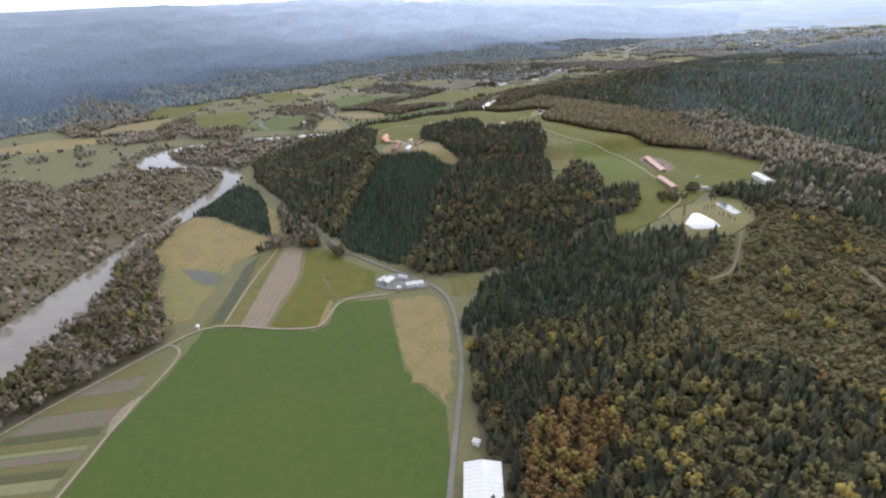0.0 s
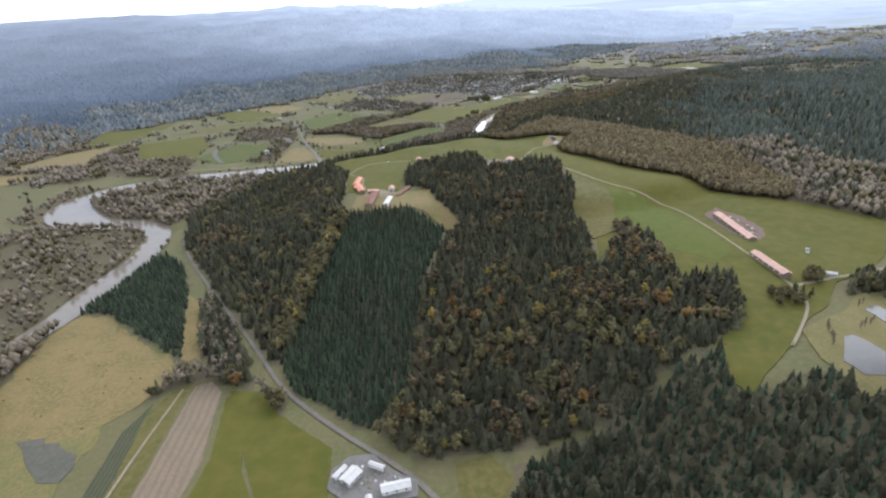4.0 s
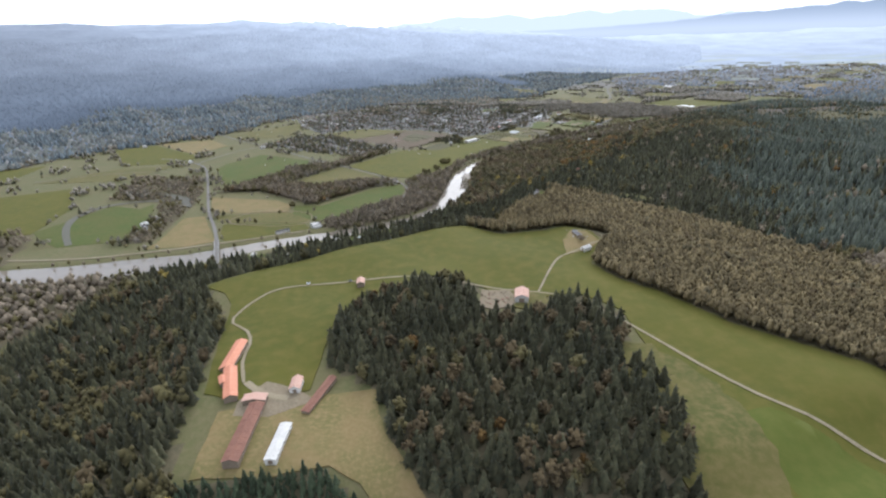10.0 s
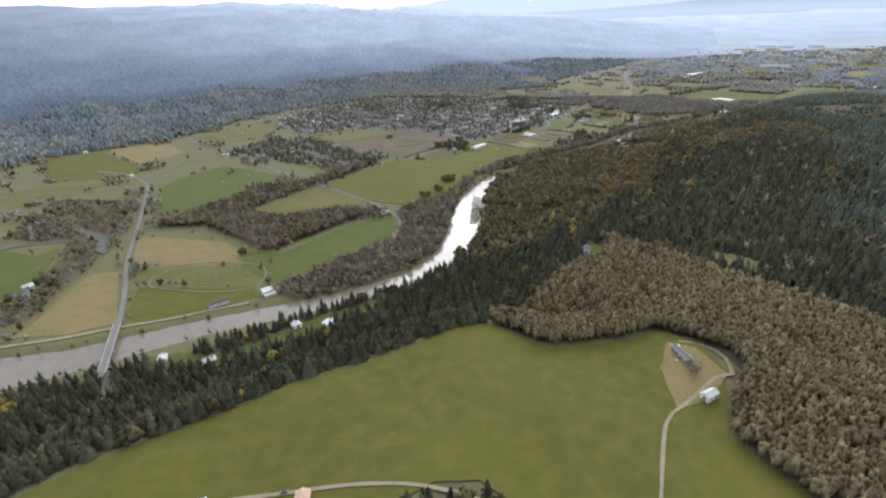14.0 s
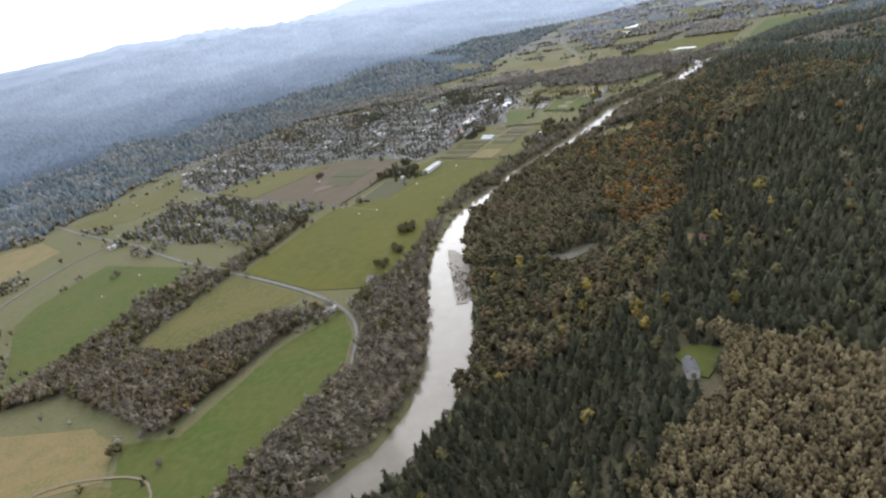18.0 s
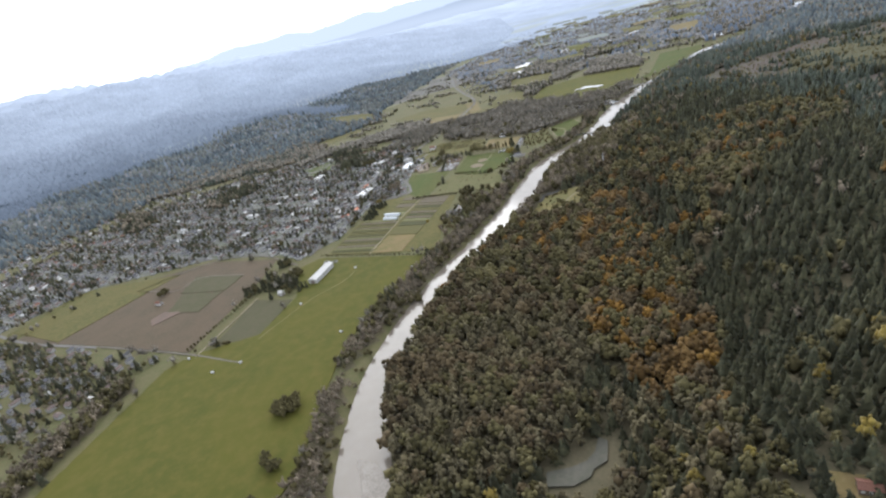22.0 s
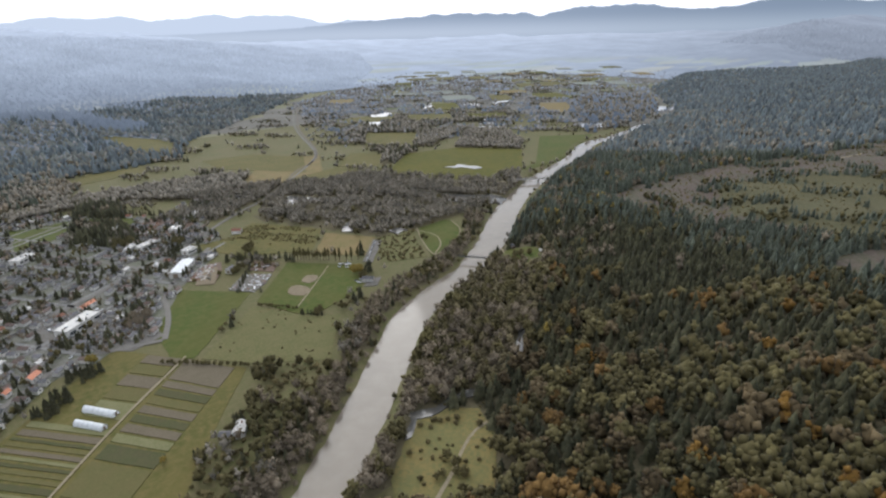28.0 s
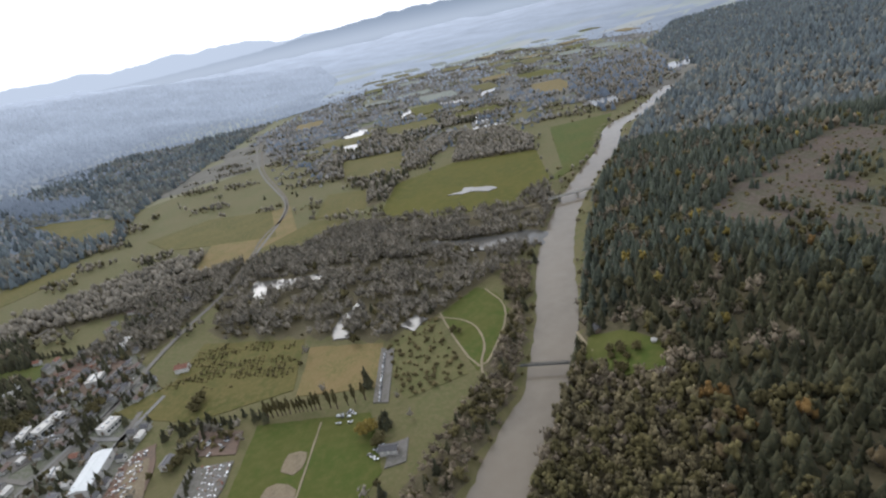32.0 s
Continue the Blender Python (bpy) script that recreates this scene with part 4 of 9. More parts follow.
# valley beyond the bridge
VALLEY = [
    ("far_field", [(1134, 1751), (1174, 1713), (1110, 1651), (1053, 1629), (1060, 1689)], "straw", "pale stubble field among woods of the plain"),
    ("hill_field", [(374, 1990), (421, 1931), (430, 1862), (409, 1829), (374, 1844), (364, 1935)], "pale", "green field in the hill woods' edge"),
    ("hill_field", [(272, 1712), (296, 1742), (349, 1735), (350, 1713), (306, 1697), (275, 1689)], "pale", "narrow pale field below the hill woods"),
    ("pasture", [(-184.2, 943.5), (-110.8, 914.3), (-95, 895.3), (-92.7, 871.6), (-143.2, 878.1), (-168.7, 887.7)], "straw", "tan rough pasture beside the bridge road"),
    ("pasture", [(-157.8, 874.2), (-92.6, 869.4), (-67.1, 849), (-72.7, 835.4), (-142.2, 848.6), (-155.2, 856.6)], "pale", "pale green pasture with worn tracks"),
    ("pasture", [(-146.3, 845.4), (-73.6, 833.3), (-67.5, 819.1), (-89.7, 808.8), (-131.5, 798.9), (-140.8, 810)], "meadow", "green pasture above the river"),
    ("pasture", [(-90.8, 893), (-64.6, 884.2), (-19.9, 932.7), (16.2, 949.7), (19, 922.7), (8.8, 890), (-15.7, 868.2), (-54.8, 831.6), (-66.7, 840.6), (-88.4, 864.9)], "lush", "long bright green pasture along a wooded strip"),
    ("pasture", [(-108.5, 983.8), (-80.8, 1024.5), (-54.3, 1052.6), (-5, 987.3), (-21.6, 977.8), (-49.8, 967.4), (-74.9, 955.1)], "pale", "olive pasture between hedgerows"),
    ("pasture", [(-48, 1053.8), (0.1, 1111.6), (20.6, 1137), (36.8, 1141.6), (76.1, 1130.1), (106.3, 1160.4), (120, 1208.4), (137.2, 1211.7), (195, 1138), (181, 1122), (149, 1107), (137, 1095), (128, 1086), (114, 1073), (92, 1039.6), (70.4, 1000.4), (36.7, 968.5), (1.2, 989.7)], "meadow", "wide yellow-green field beside the river"),
    ("pasture", [(-183.2, 991.1), (-217.6, 1083.3), (-214.3, 1111.9), (-177.1, 1167.7), (-87.6, 1095.2), (-121.9, 1067.4), (-149.9, 1003.3)], "lush", "green pasture with dark drain lines"),
    ("pasture", [(-241.8, 1312.1), (-270, 1359.8), (-162.1, 1470.6), (-151.4, 1341.4), (-185, 1313.7)], "pale", "pale green pasture with round bales"),
    ("strip_ground", [(144, 1213), (185, 1254), (229, 1294), (252, 1262), (272, 1232), (233, 1184), (206, 1139), (168, 1180)], "pale", "grass of the market garden"),
    ("bare_field", [(-90.4, 1298.7), (-25, 1335.8), (61.9, 1307.9), (110.3, 1248.7), (87.5, 1212.3), (34.7, 1147.8), (-21.2, 1218)], "plough_n", "bare brown field with faint rows"),
    ("pasture", [(-90.4, 1302.9), (-27.1, 1339.3), (-41.7, 1353.6), (-111.7, 1315.8)], "pale", "pale green strip by the town"),
    ("dark_field", [(50, 1143), (82, 1184), (103, 1160), (72, 1125)], "stubble", "dark tilled patch with faint rows"),
    ("pasture", [(-354.3, 1138.2), (-426.5, 1265.8), (-370.3, 1292.8), (-271.9, 1184.3), (-268.8, 1138.8)], "meadow", "green pasture below wooded hills"),
    ("pasture", [(-374.1, 1307), (-292.4, 1323.7), (-248.6, 1258.4), (-283.9, 1202.4)], "straw", "tan hay field below wooded hills"),
    ("pasture", [(-278, 931.3), (-245.7, 914), (-237.5, 929.3), (-217.5, 867), (-218.5, 818.1), (-270.9, 811.8), (-313.9, 856.5)], "lush", "green riverside pasture"),
    ("pasture", [(-194.5, 793.5), (-189.5, 807.7), (-189.4, 871.9), (-171.6, 874.7), (-141.1, 801.3), (-163.3, 793)], "straw", "tan grass beside the bridge road"),
    ("pasture", [(-318.1, 929.5), (-363.3, 1019.2), (-446.7, 990.7), (-389.8, 859.7), (-312.9, 852.3)], "meadow", "green pasture inside a river bend"),
    ("pasture", [(-320.8, 1046.4), (-279.7, 1119.9), (-353.7, 1119.1), (-428.1, 1058.5)], "pale", "pale pasture along a road"),
    ("pasture", [(-462.1, 851.8), (-468.6, 1012.9), (-541.6, 953.3), (-573.1, 865.4)], "straw", "tan lowland pasture"),
    ("pasture", [(-533, 744.6), (-480.7, 831), (-609.4, 843.7), (-695.1, 754.7)], "golden", "golden lowland hay field"),
    ("pasture", [(-466.4, 996.9), (-472.7, 1170.2), (-577.6, 1123.6), (-541.8, 993.2)], "meadow", "green lowland pasture"),
    # market garden strips and playing fields by the town
    ("sports_field", [(249.1, 1297.9), (276.1, 1341.5), (306.8, 1308.3), (256.9, 1257.5), (248, 1264.4)], "lush", "mown bright green school field"),
    ("scrub_field", [(258.9, 1254.6), (299.8, 1289.5), (319.7, 1254.2), (331.7, 1245.5), (304.7, 1210.5), (276.8, 1232.1)], "scrubgrass", "rough scrubby field with scattered bushes"),
    ("ball_field", [(303.8, 1293.5), (344.6, 1335.4), (378.4, 1295.5), (359.5, 1265.6), (321.7, 1255.3), (313.8, 1266)], "lush", "mown green ball field"),
    ("tan_field", [(365.5, 1336.8), (393.4, 1367.7), (416.3, 1332.6), (390.4, 1306.5)], "straw", "tan dry grass rectangle"),
    ("parkland", [(451.2, 1324.1), (482.2, 1325.4), (481.3, 1309.6), (470.3, 1291.6), (433.4, 1274.3), (422.4, 1273.2), (437.3, 1302.2)], "lush", "triangular mown park lawn with paths"),
    ("park_scrub", [(413.3, 1328.6), (447.3, 1325.1), (433.3, 1303.1), (419.3, 1275.2), (391.4, 1288.7)], "scrubgrass", "rough park grass with young trees"),
    ("orchard_ground", [(302.1, 1414.6), (334.8, 1412), (361.6, 1435.8), (396.4, 1378.6), (367.5, 1342.7), (327.7, 1366.7)], "pale", "grass of a tree nursery"),
    ("farm_plain", [(548, 1496), (621, 1554.8), (690.2, 1538.2), (742.6, 1465.8), (659.4, 1392), (598.1, 1387.6), (559.8, 1442)], "meadow", "dull green flooded farm field"),
    ("farm_plain", [(520.1, 1560.5), (574.5, 1615.8), (600.4, 1575.7), (556.8, 1527.1)], "pale", "pale green field"),
    ("farm_plain", [(644.5, 1392.9), (685.9, 1396), (830.3, 1506.5), (892.6, 1458.1), (772.9, 1410), (727.3, 1391.3), (661.4, 1385.1)], "lush", "bright green riverside field"),
    ("farm_plain", [(675.8, 1729), (730.2, 1667.8), (654, 1583.5), (611.2, 1636.4)], "pale", "olive field beyond tree lines"),
    ("farm_plain", [(401.2, 1556.6), (469.8, 1653.7), (538.2, 1634.7), (499.5, 1557.4), (460.3, 1518.4)], "straw", "tan field by the railway"),
    ("farm_plain", [(470.3, 1499.2), (529.3, 1519.1), (519.1, 1557.6), (450.4, 1547.3)], "pale", "pale small field"),
    ("belt_field", [(273, 1722), (355, 1731), (349, 1704), (280, 1692)], "pale", "pale strip field beyond a wood belt"),
    ("belt_field", [(226, 1556), (261, 1552), (294, 1520), (288, 1502), (258, 1528)], "lush", "green field at the town's far edge"),
    ("belt_field", [(207, 1560), (224, 1552), (256, 1526), (228, 1506), (206, 1499)], "lush", "mown green field behind the town"),
    ("belt_field", [(358, 1997), (402, 1946), (424, 1849), (404, 1796), (377, 1830)], "pale", "pale green field below a dark hill"),
    ("belt_field", [(416, 1715), (479, 1706), (520, 1642), (480, 1560), (417, 1653)], "pale", "olive field with small plots"),
    ("felled_slope", [(567, 1232), (620, 1230), (679, 1226), (862, 1155), (968, 1130), (800, 1070), (640, 1045), (601, 1059), (590, 1084), (577, 1136), (550, 1179)], "clearcut", "felled brown hillside with slash and stumps"),
    ("felled_grass", [(592, 1095), (600, 1150), (660, 1185), (760, 1140), (800, 1085), (640, 1052), (604, 1062)], "slopegrass", "rough olive grass on a felled slope"),
    ("felled_patch", [(530, 1068), (542, 1052), (560, 1047), (585, 1048), (582, 1060), (550, 1072)], "clearcut", "small felled patch with a log road"),
    ("river_clearing", [(276.5, 1121), (281, 1130), (297, 1142), (307, 1148), (319, 1145), (328, 1133), (320.2, 1116), (301.8, 1100), (288, 1106)], "marsh", "grassy riverside clearing with a footpath"),
    ("river_lawn", [(467.4, 1243.8), (470.4, 1228.8), (463.3, 1205.7), (451.2, 1200.6), (442.3, 1213.6), (450.4, 1235.6)], "lush", "mown lawn beside the footbridge"),
    ("wood_lawn", [(124, 799), (129, 802.5), (136, 800), (139, 795), (136, 790), (131, 788.5), (126, 786), (123, 791)], "lush", "round mown lawn in the wood"),
    ("river_garden", [(-109.3, 762.2), (-95, 763.2), (-70.4, 757.9), (-28.8, 788.9), (11.2, 805.5), (3.5, 793.1), (-28.3, 772.4), (-73.2, 747.6), (-103.7, 750.7)], "lush", "riverside lawns between conifers"),
    ("glade", [(186.2, 778.8), (198.3, 771), (206.6, 757.2), (196.7, 749.1), (184.4, 764.8)], "marsh", "small clearing in brown woods"),
]
for i, (nm, poly, mat, lab) in enumerate(VALLEY):
    patch(nm, poly, mat, 0.12 + 0.004 * i + (0.27 if lab.startswith("wide yellow") else 0.4 if nm in ("felled_slope", "felled_grass", "felled_patch", "glade", "wood_lawn", "river_lawn", "river_garden") else 0), lab)
patch("works_yard", [(282, 1493), (304, 1510), (325, 1486), (326, 1455), (312, 1433), (286, 1473)], "reddirt", 0.42, "red-brown earth yard with stacked timber", "yard")
patch("works_yard", [(263, 1435), (282, 1448), (296, 1434), (292, 1420), (276, 1415), (262, 1413)], "paving", 0.43, "grey yard full of parked trailers", "yard")
patch("works_yard", [(283, 1352), (296, 1367), (303, 1371), (311, 1368), (306, 1353), (298, 1342)], "reddirt", 0.44, "brown yard lined with scrap", "yard")
patch("works_yard", [(298, 1321), (314, 1337), (328, 1324), (318, 1313), (308, 1307)], "paving", 0.46, "grey-brown yard ringed with scrap and old vehicles", "yard", edge=0.4)
patch("works_yard", [(327, 1358), (339, 1338), (330, 1327), (319, 1342)], "reddirt", 0.45, "red-brown plot with parked vans", "yard")
patch("works_yard", [(359, 1521), (384, 1512), (371, 1488), (353, 1493)], "paving", 0.46, "grey gravel yard by the road", "yard")
patch("town_yard", [(202, 1359), (216, 1367), (235, 1330), (250, 1313), (252, 1291), (236, 1286), (212, 1307), (201, 1322)], "paving", 0.30, "grey paved yards between shops", "yard")
for poly in ([(1103, 1532), (1115, 1506), (1078, 1488), (1073, 1514)], [(887, 1688), (917, 1672), (870, 1631), (850, 1650)], [(1314, 1624), (1334, 1600), (1281, 1586), (1270, 1604)]):
    patch("backwater", poly, "pond", 0.8, "bright far pool beside the river", "pool", edge=4)
patch("stubble_patch", [(48, 1283), (81, 1243), (65, 1226), (34, 1258)], "stubble", 0.44, "olive stubble left in a bare field", "field", edge=1.5)
patch("stubble_patch", [(36, 1254.5), (63, 1226), (44, 1205), (24, 1229)], "stubble", 0.46, "olive stubble left in a bare field", "field", edge=1.5)
patch("seed_bed", [(12, 1227), (22, 1232), (33, 1219), (13, 1214)], "reddirt", 0.45, "red-brown seed beds beside bare soil", "field", edge=0.6)
patch("side_field", [(-96, 1324), (-53, 1258), (35, 1307), (-19, 1345), (-46, 1362)], "pale", 0.45, "pale green field beside bare soil", "field")
patch("infield", [(323, 1292), (325.5, 1296), (329, 1298), (332.5, 1296.5), (335, 1292), (335.5, 1287), (332, 1283), (328, 1281), (324.5, 1284.5), (322.8, 1288)], "dirt", 0.42, "round tan dirt infield of a ball field", "infield", edge=0.1)
patch("infield", [(336.5, 1300.5), (340, 1304), (343.5, 1306), (347, 1303.5), (348.5, 1300), (346, 1297), (343, 1294.5), (338.5, 1294.5)], "dirt", 0.43, "tan dirt practice infield of a ball field", "infield", edge=0.1)
patch("car_park", [(361, 1266), (370, 1273.5), (377, 1270), (368, 1261.5)], "paving", 0.43, "small grey car park beside a park building", "car park", edge=0.1)
patch("car_park", [(382.4, 1299.5), (412.3, 1329.6), (415.3, 1322.7), (386.4, 1293.6)], "paving", 0.42, "grey asphalt car park", "car park", edge=0.1)
patch("gravel_bar", [(92, 990), (97, 984), (98, 970), (96, 955), (90, 938), (83, 918), (77, 920), (80, 938), (85, 959), (88, 976)], "gravelbar", flat=-0.75, label="low gravel bar with drift scrub in the river", category="gravel bar")
POOLS = [[(139, 931), (143, 936), (150, 932.5), (157, 930.5), (167, 935), (168.5, 932.5), (161, 927), (152, 925.5), (146, 926.5)],
             [(-255.3, 972.7), (-234.8, 966), (-205.6, 945.4), (-194.5, 907.9), (-204.2, 914), (-213.1, 936.9), (-233.6, 955.5)],
             [(402, 1472), (408, 1470), (412, 1476), (422, 1486), (428, 1474), (436, 1462), (451, 1446), (446, 1430), (438, 1433), (441, 1442), (430, 1452), (418, 1460), (412, 1450), (405, 1454), (409, 1462)],
             [(517, 1414), (530, 1383), (545, 1362), (560, 1343), (568, 1330), (556, 1318), (541, 1328), (526, 1347), (516, 1371), (508, 1399)],
             [(604, 1465), (616, 1458), (624, 1464), (628, 1450), (634, 1438), (630, 1428), (622, 1432), (618, 1446), (610, 1452)],
             [(713.8, 1779.6), (788.2, 1885.4), (836.1, 1899.8), (831.5, 1871.1), (769.5, 1818.1), (719.9, 1752.8)],
             [(431, 1336), (443, 1336), (444, 1327), (431, 1325)], [(388, 1545), (409, 1531), (405, 1516), (386, 1532)],
             [(927, 1902), (987, 1924), (975, 1895), (908, 1866)], [(1020, 1897), (1041, 1837), (1017, 1812), (1002, 1871)], [(1078, 1842), (1130, 1834), (1106, 1808), (1058, 1808)],
             [(296, 1142), (299, 1141), (308, 1147.5), (317, 1144), (326, 1143.5), (334, 1138.5), (337, 1142), (326, 1147.5), (318, 1148.5), (308, 1152)],
             [(365, 1146), (371, 1151.5), (388, 1161), (388.5, 1159), (373, 1147)],
             [(404, 1362), (410, 1354), (414, 1358), (413, 1366), (424, 1371), (438, 1378), (437, 1382), (422, 1377), (410, 1371)],
             [(811.3, 1617.3), (836.1, 1636.6), (869.9, 1598.3), (843, 1588.6)],
             [(930.3, 1502), (972.8, 1540.9), (997.9, 1502.2), (950.2, 1478.7)],
             [(1161.9, 1503.5), (1218.7, 1542.8), (1270, 1500), (1191.5, 1479.6)]]
for poly in POOLS:
    patch("backwater", poly, "swamp" if poly[0][0] < 150 else "pond", 0.75, "bright backwater pool among bare trees", "pool", edge=2.5)



# long narrow fields across the far plain, between its woods
PLAIN = [(640, 1700), (900, 1700), (1000, 1560), (1130, 1500), (1500, 1740), (1980, 1900), (2350, 2500), (2150, 3200), (1800, 3250), (1480, 2780), (1060, 2360), (760, 2090)]
dice = np.random.default_rng(21)
U_, V_ = np.array((0.62, 0.785)), np.array((0.785, -0.62))
for i, u0 in enumerate(np.arange(-300, 1900, 140)):
    for v0 in np.arange(-700, 1100, 92):
        c = np.array((900, 1750)) + U_ * (u0 + dice.uniform(-20, 20)) + V_ * (v0 + dice.uniform(-18, 18) + 46 * (i % 2))
        a, b = dice.uniform(30, 60), dice.uniform(24, 44)
        quad = [tuple(np.round(c + U_ * a * p + V_ * b * q * dice.uniform(0.8, 1.1), 1)) for p, q in ((-1, -1), (-1, 1), (1, 1), (1, -1))]
        kind_ = dice.integers(0, 4)
        if dice.random() < 0.66 and all(inside(PLAIN, *p) and height(*p) < 5 for p in quad) and not any(inside(f[1], *p) for f in VALLEY for p in quad + [tuple(c)]):
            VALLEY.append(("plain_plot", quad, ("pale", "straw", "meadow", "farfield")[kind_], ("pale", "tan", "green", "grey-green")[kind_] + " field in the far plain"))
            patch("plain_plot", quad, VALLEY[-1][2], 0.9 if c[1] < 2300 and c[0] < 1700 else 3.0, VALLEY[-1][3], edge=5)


# market garden: narrow beds stacked along a track
def between(a, b, k):
    return (a[0] + (b[0] - a[0]) * k, a[1] + (b[1] - a[1]) * k)


def beds(near, far, near_out, far_out, cuts, mats, gap=0.006):
    """Beds from a track's edge to an outer line, one for each pair of cuts."""
    for i, (k0, k1) in enumerate(zip(cuts, cuts[1:])):
        a, b = between(near, far, k0 + gap), between(near, far, k1 - gap)
        c, d = between(near_out, far_out, k1 - gap), between(near_out, far_out, k0 + gap)
        mat = mats[i % len(mats)]
        if mat:
            patch("garden_bed", [a, b, c, d], mat, 0.40 + 0.004 * (i % 3), {"beddark": "dark leafy market garden bed", "bedbrown": "freshly tilled brown garden bed", "bedgreen": "green leafy vegetable bed",
                  "bedpale": "pale stubble strip in the garden", "straw": "tan dry grass plot beside beds"}[mat], "bed", edge=0.25)


TRACK_NEAR, TRACK_FAR = (169, 1181), (253, 1261)
beds((168, 1182.2), (252, 1262.2), (144, 1211), (229, 1293), [0, .035, .07, .10, .14, .17, .20, .24, .265, .30, .325, .35, .375, .40, .43, .455, .48, .52, .56], ["bedgreen", "beddark", "bedpale", "bedbrown", "bedgreen", "beddark", "bedbrown", "bedpale", "beddark", "bedgreen"])
beds((168, 1182.2), (252, 1262.2), (157, 1197), (241, 1277), [.60, .70, .78, .86, .93, 1.0], ["bedpale", "bedgreen", "bedbrown", "bedgreen", "bedbrown"])
beds((170, 1179.8), (254, 1259.8), (186, 1161), (268, 1236), [0, .27, .42, .50, .55, .60, .65, .70, .75, .80, .85, 1.0], ["straw", "bedgreen", "beddark", "bedpale", "bedbrown", "beddark", "bedbrown", "bedgreen", "beddark", "bedbrown", "bedbrown"])
# vegetable beds lying across the field by the start
for i, (k0, k1, mat) in enumerate(((150, 154, "beddark"), (154.6, 158, "bedgreen"), (158.6, 163, "bedbrown"), (163.5, 166, "bedpale"), (166.4, 171, "bedgreen"), (171.5, 176, "beddark"), (176.4, 188, "bedbrown"), (188.5, 199, "bedgreen"), (199.4, 210, "bedbrown"), (210.4, 222, "bedgreen"),
                                   (144, 149.4, "bedpale"), (137, 143.4, "bedgreen"), (130, 136.4, "beddark"), (123, 129.4, "bedbrown"))):
    left = lambda y: -220 + (y - 60) * 0.262 + 3 + max(0, y - 175) * 0.24
    patch("vegetable_bed", [(left(k0), k0 - 3), (-149.2 + 0.03 * (k0 - 150), k0 + 1), (-149.2 + 0.03 * (k1 - 150), k1 + 1), (left(k1), k1 - 3)], mat, 0.22 + 0.004 * (i % 3), "vegetable bed running across a riverside field", "bed", edge=0.3)
patch("track_wear", [(-145.5, 172), (-147.2, 180), (-147, 188), (-143.4, 196), (-141.8, 192), (-142.4, 180)], "dirt", 0.36, "bare worn earth beside the track", "wear", edge=1.0)

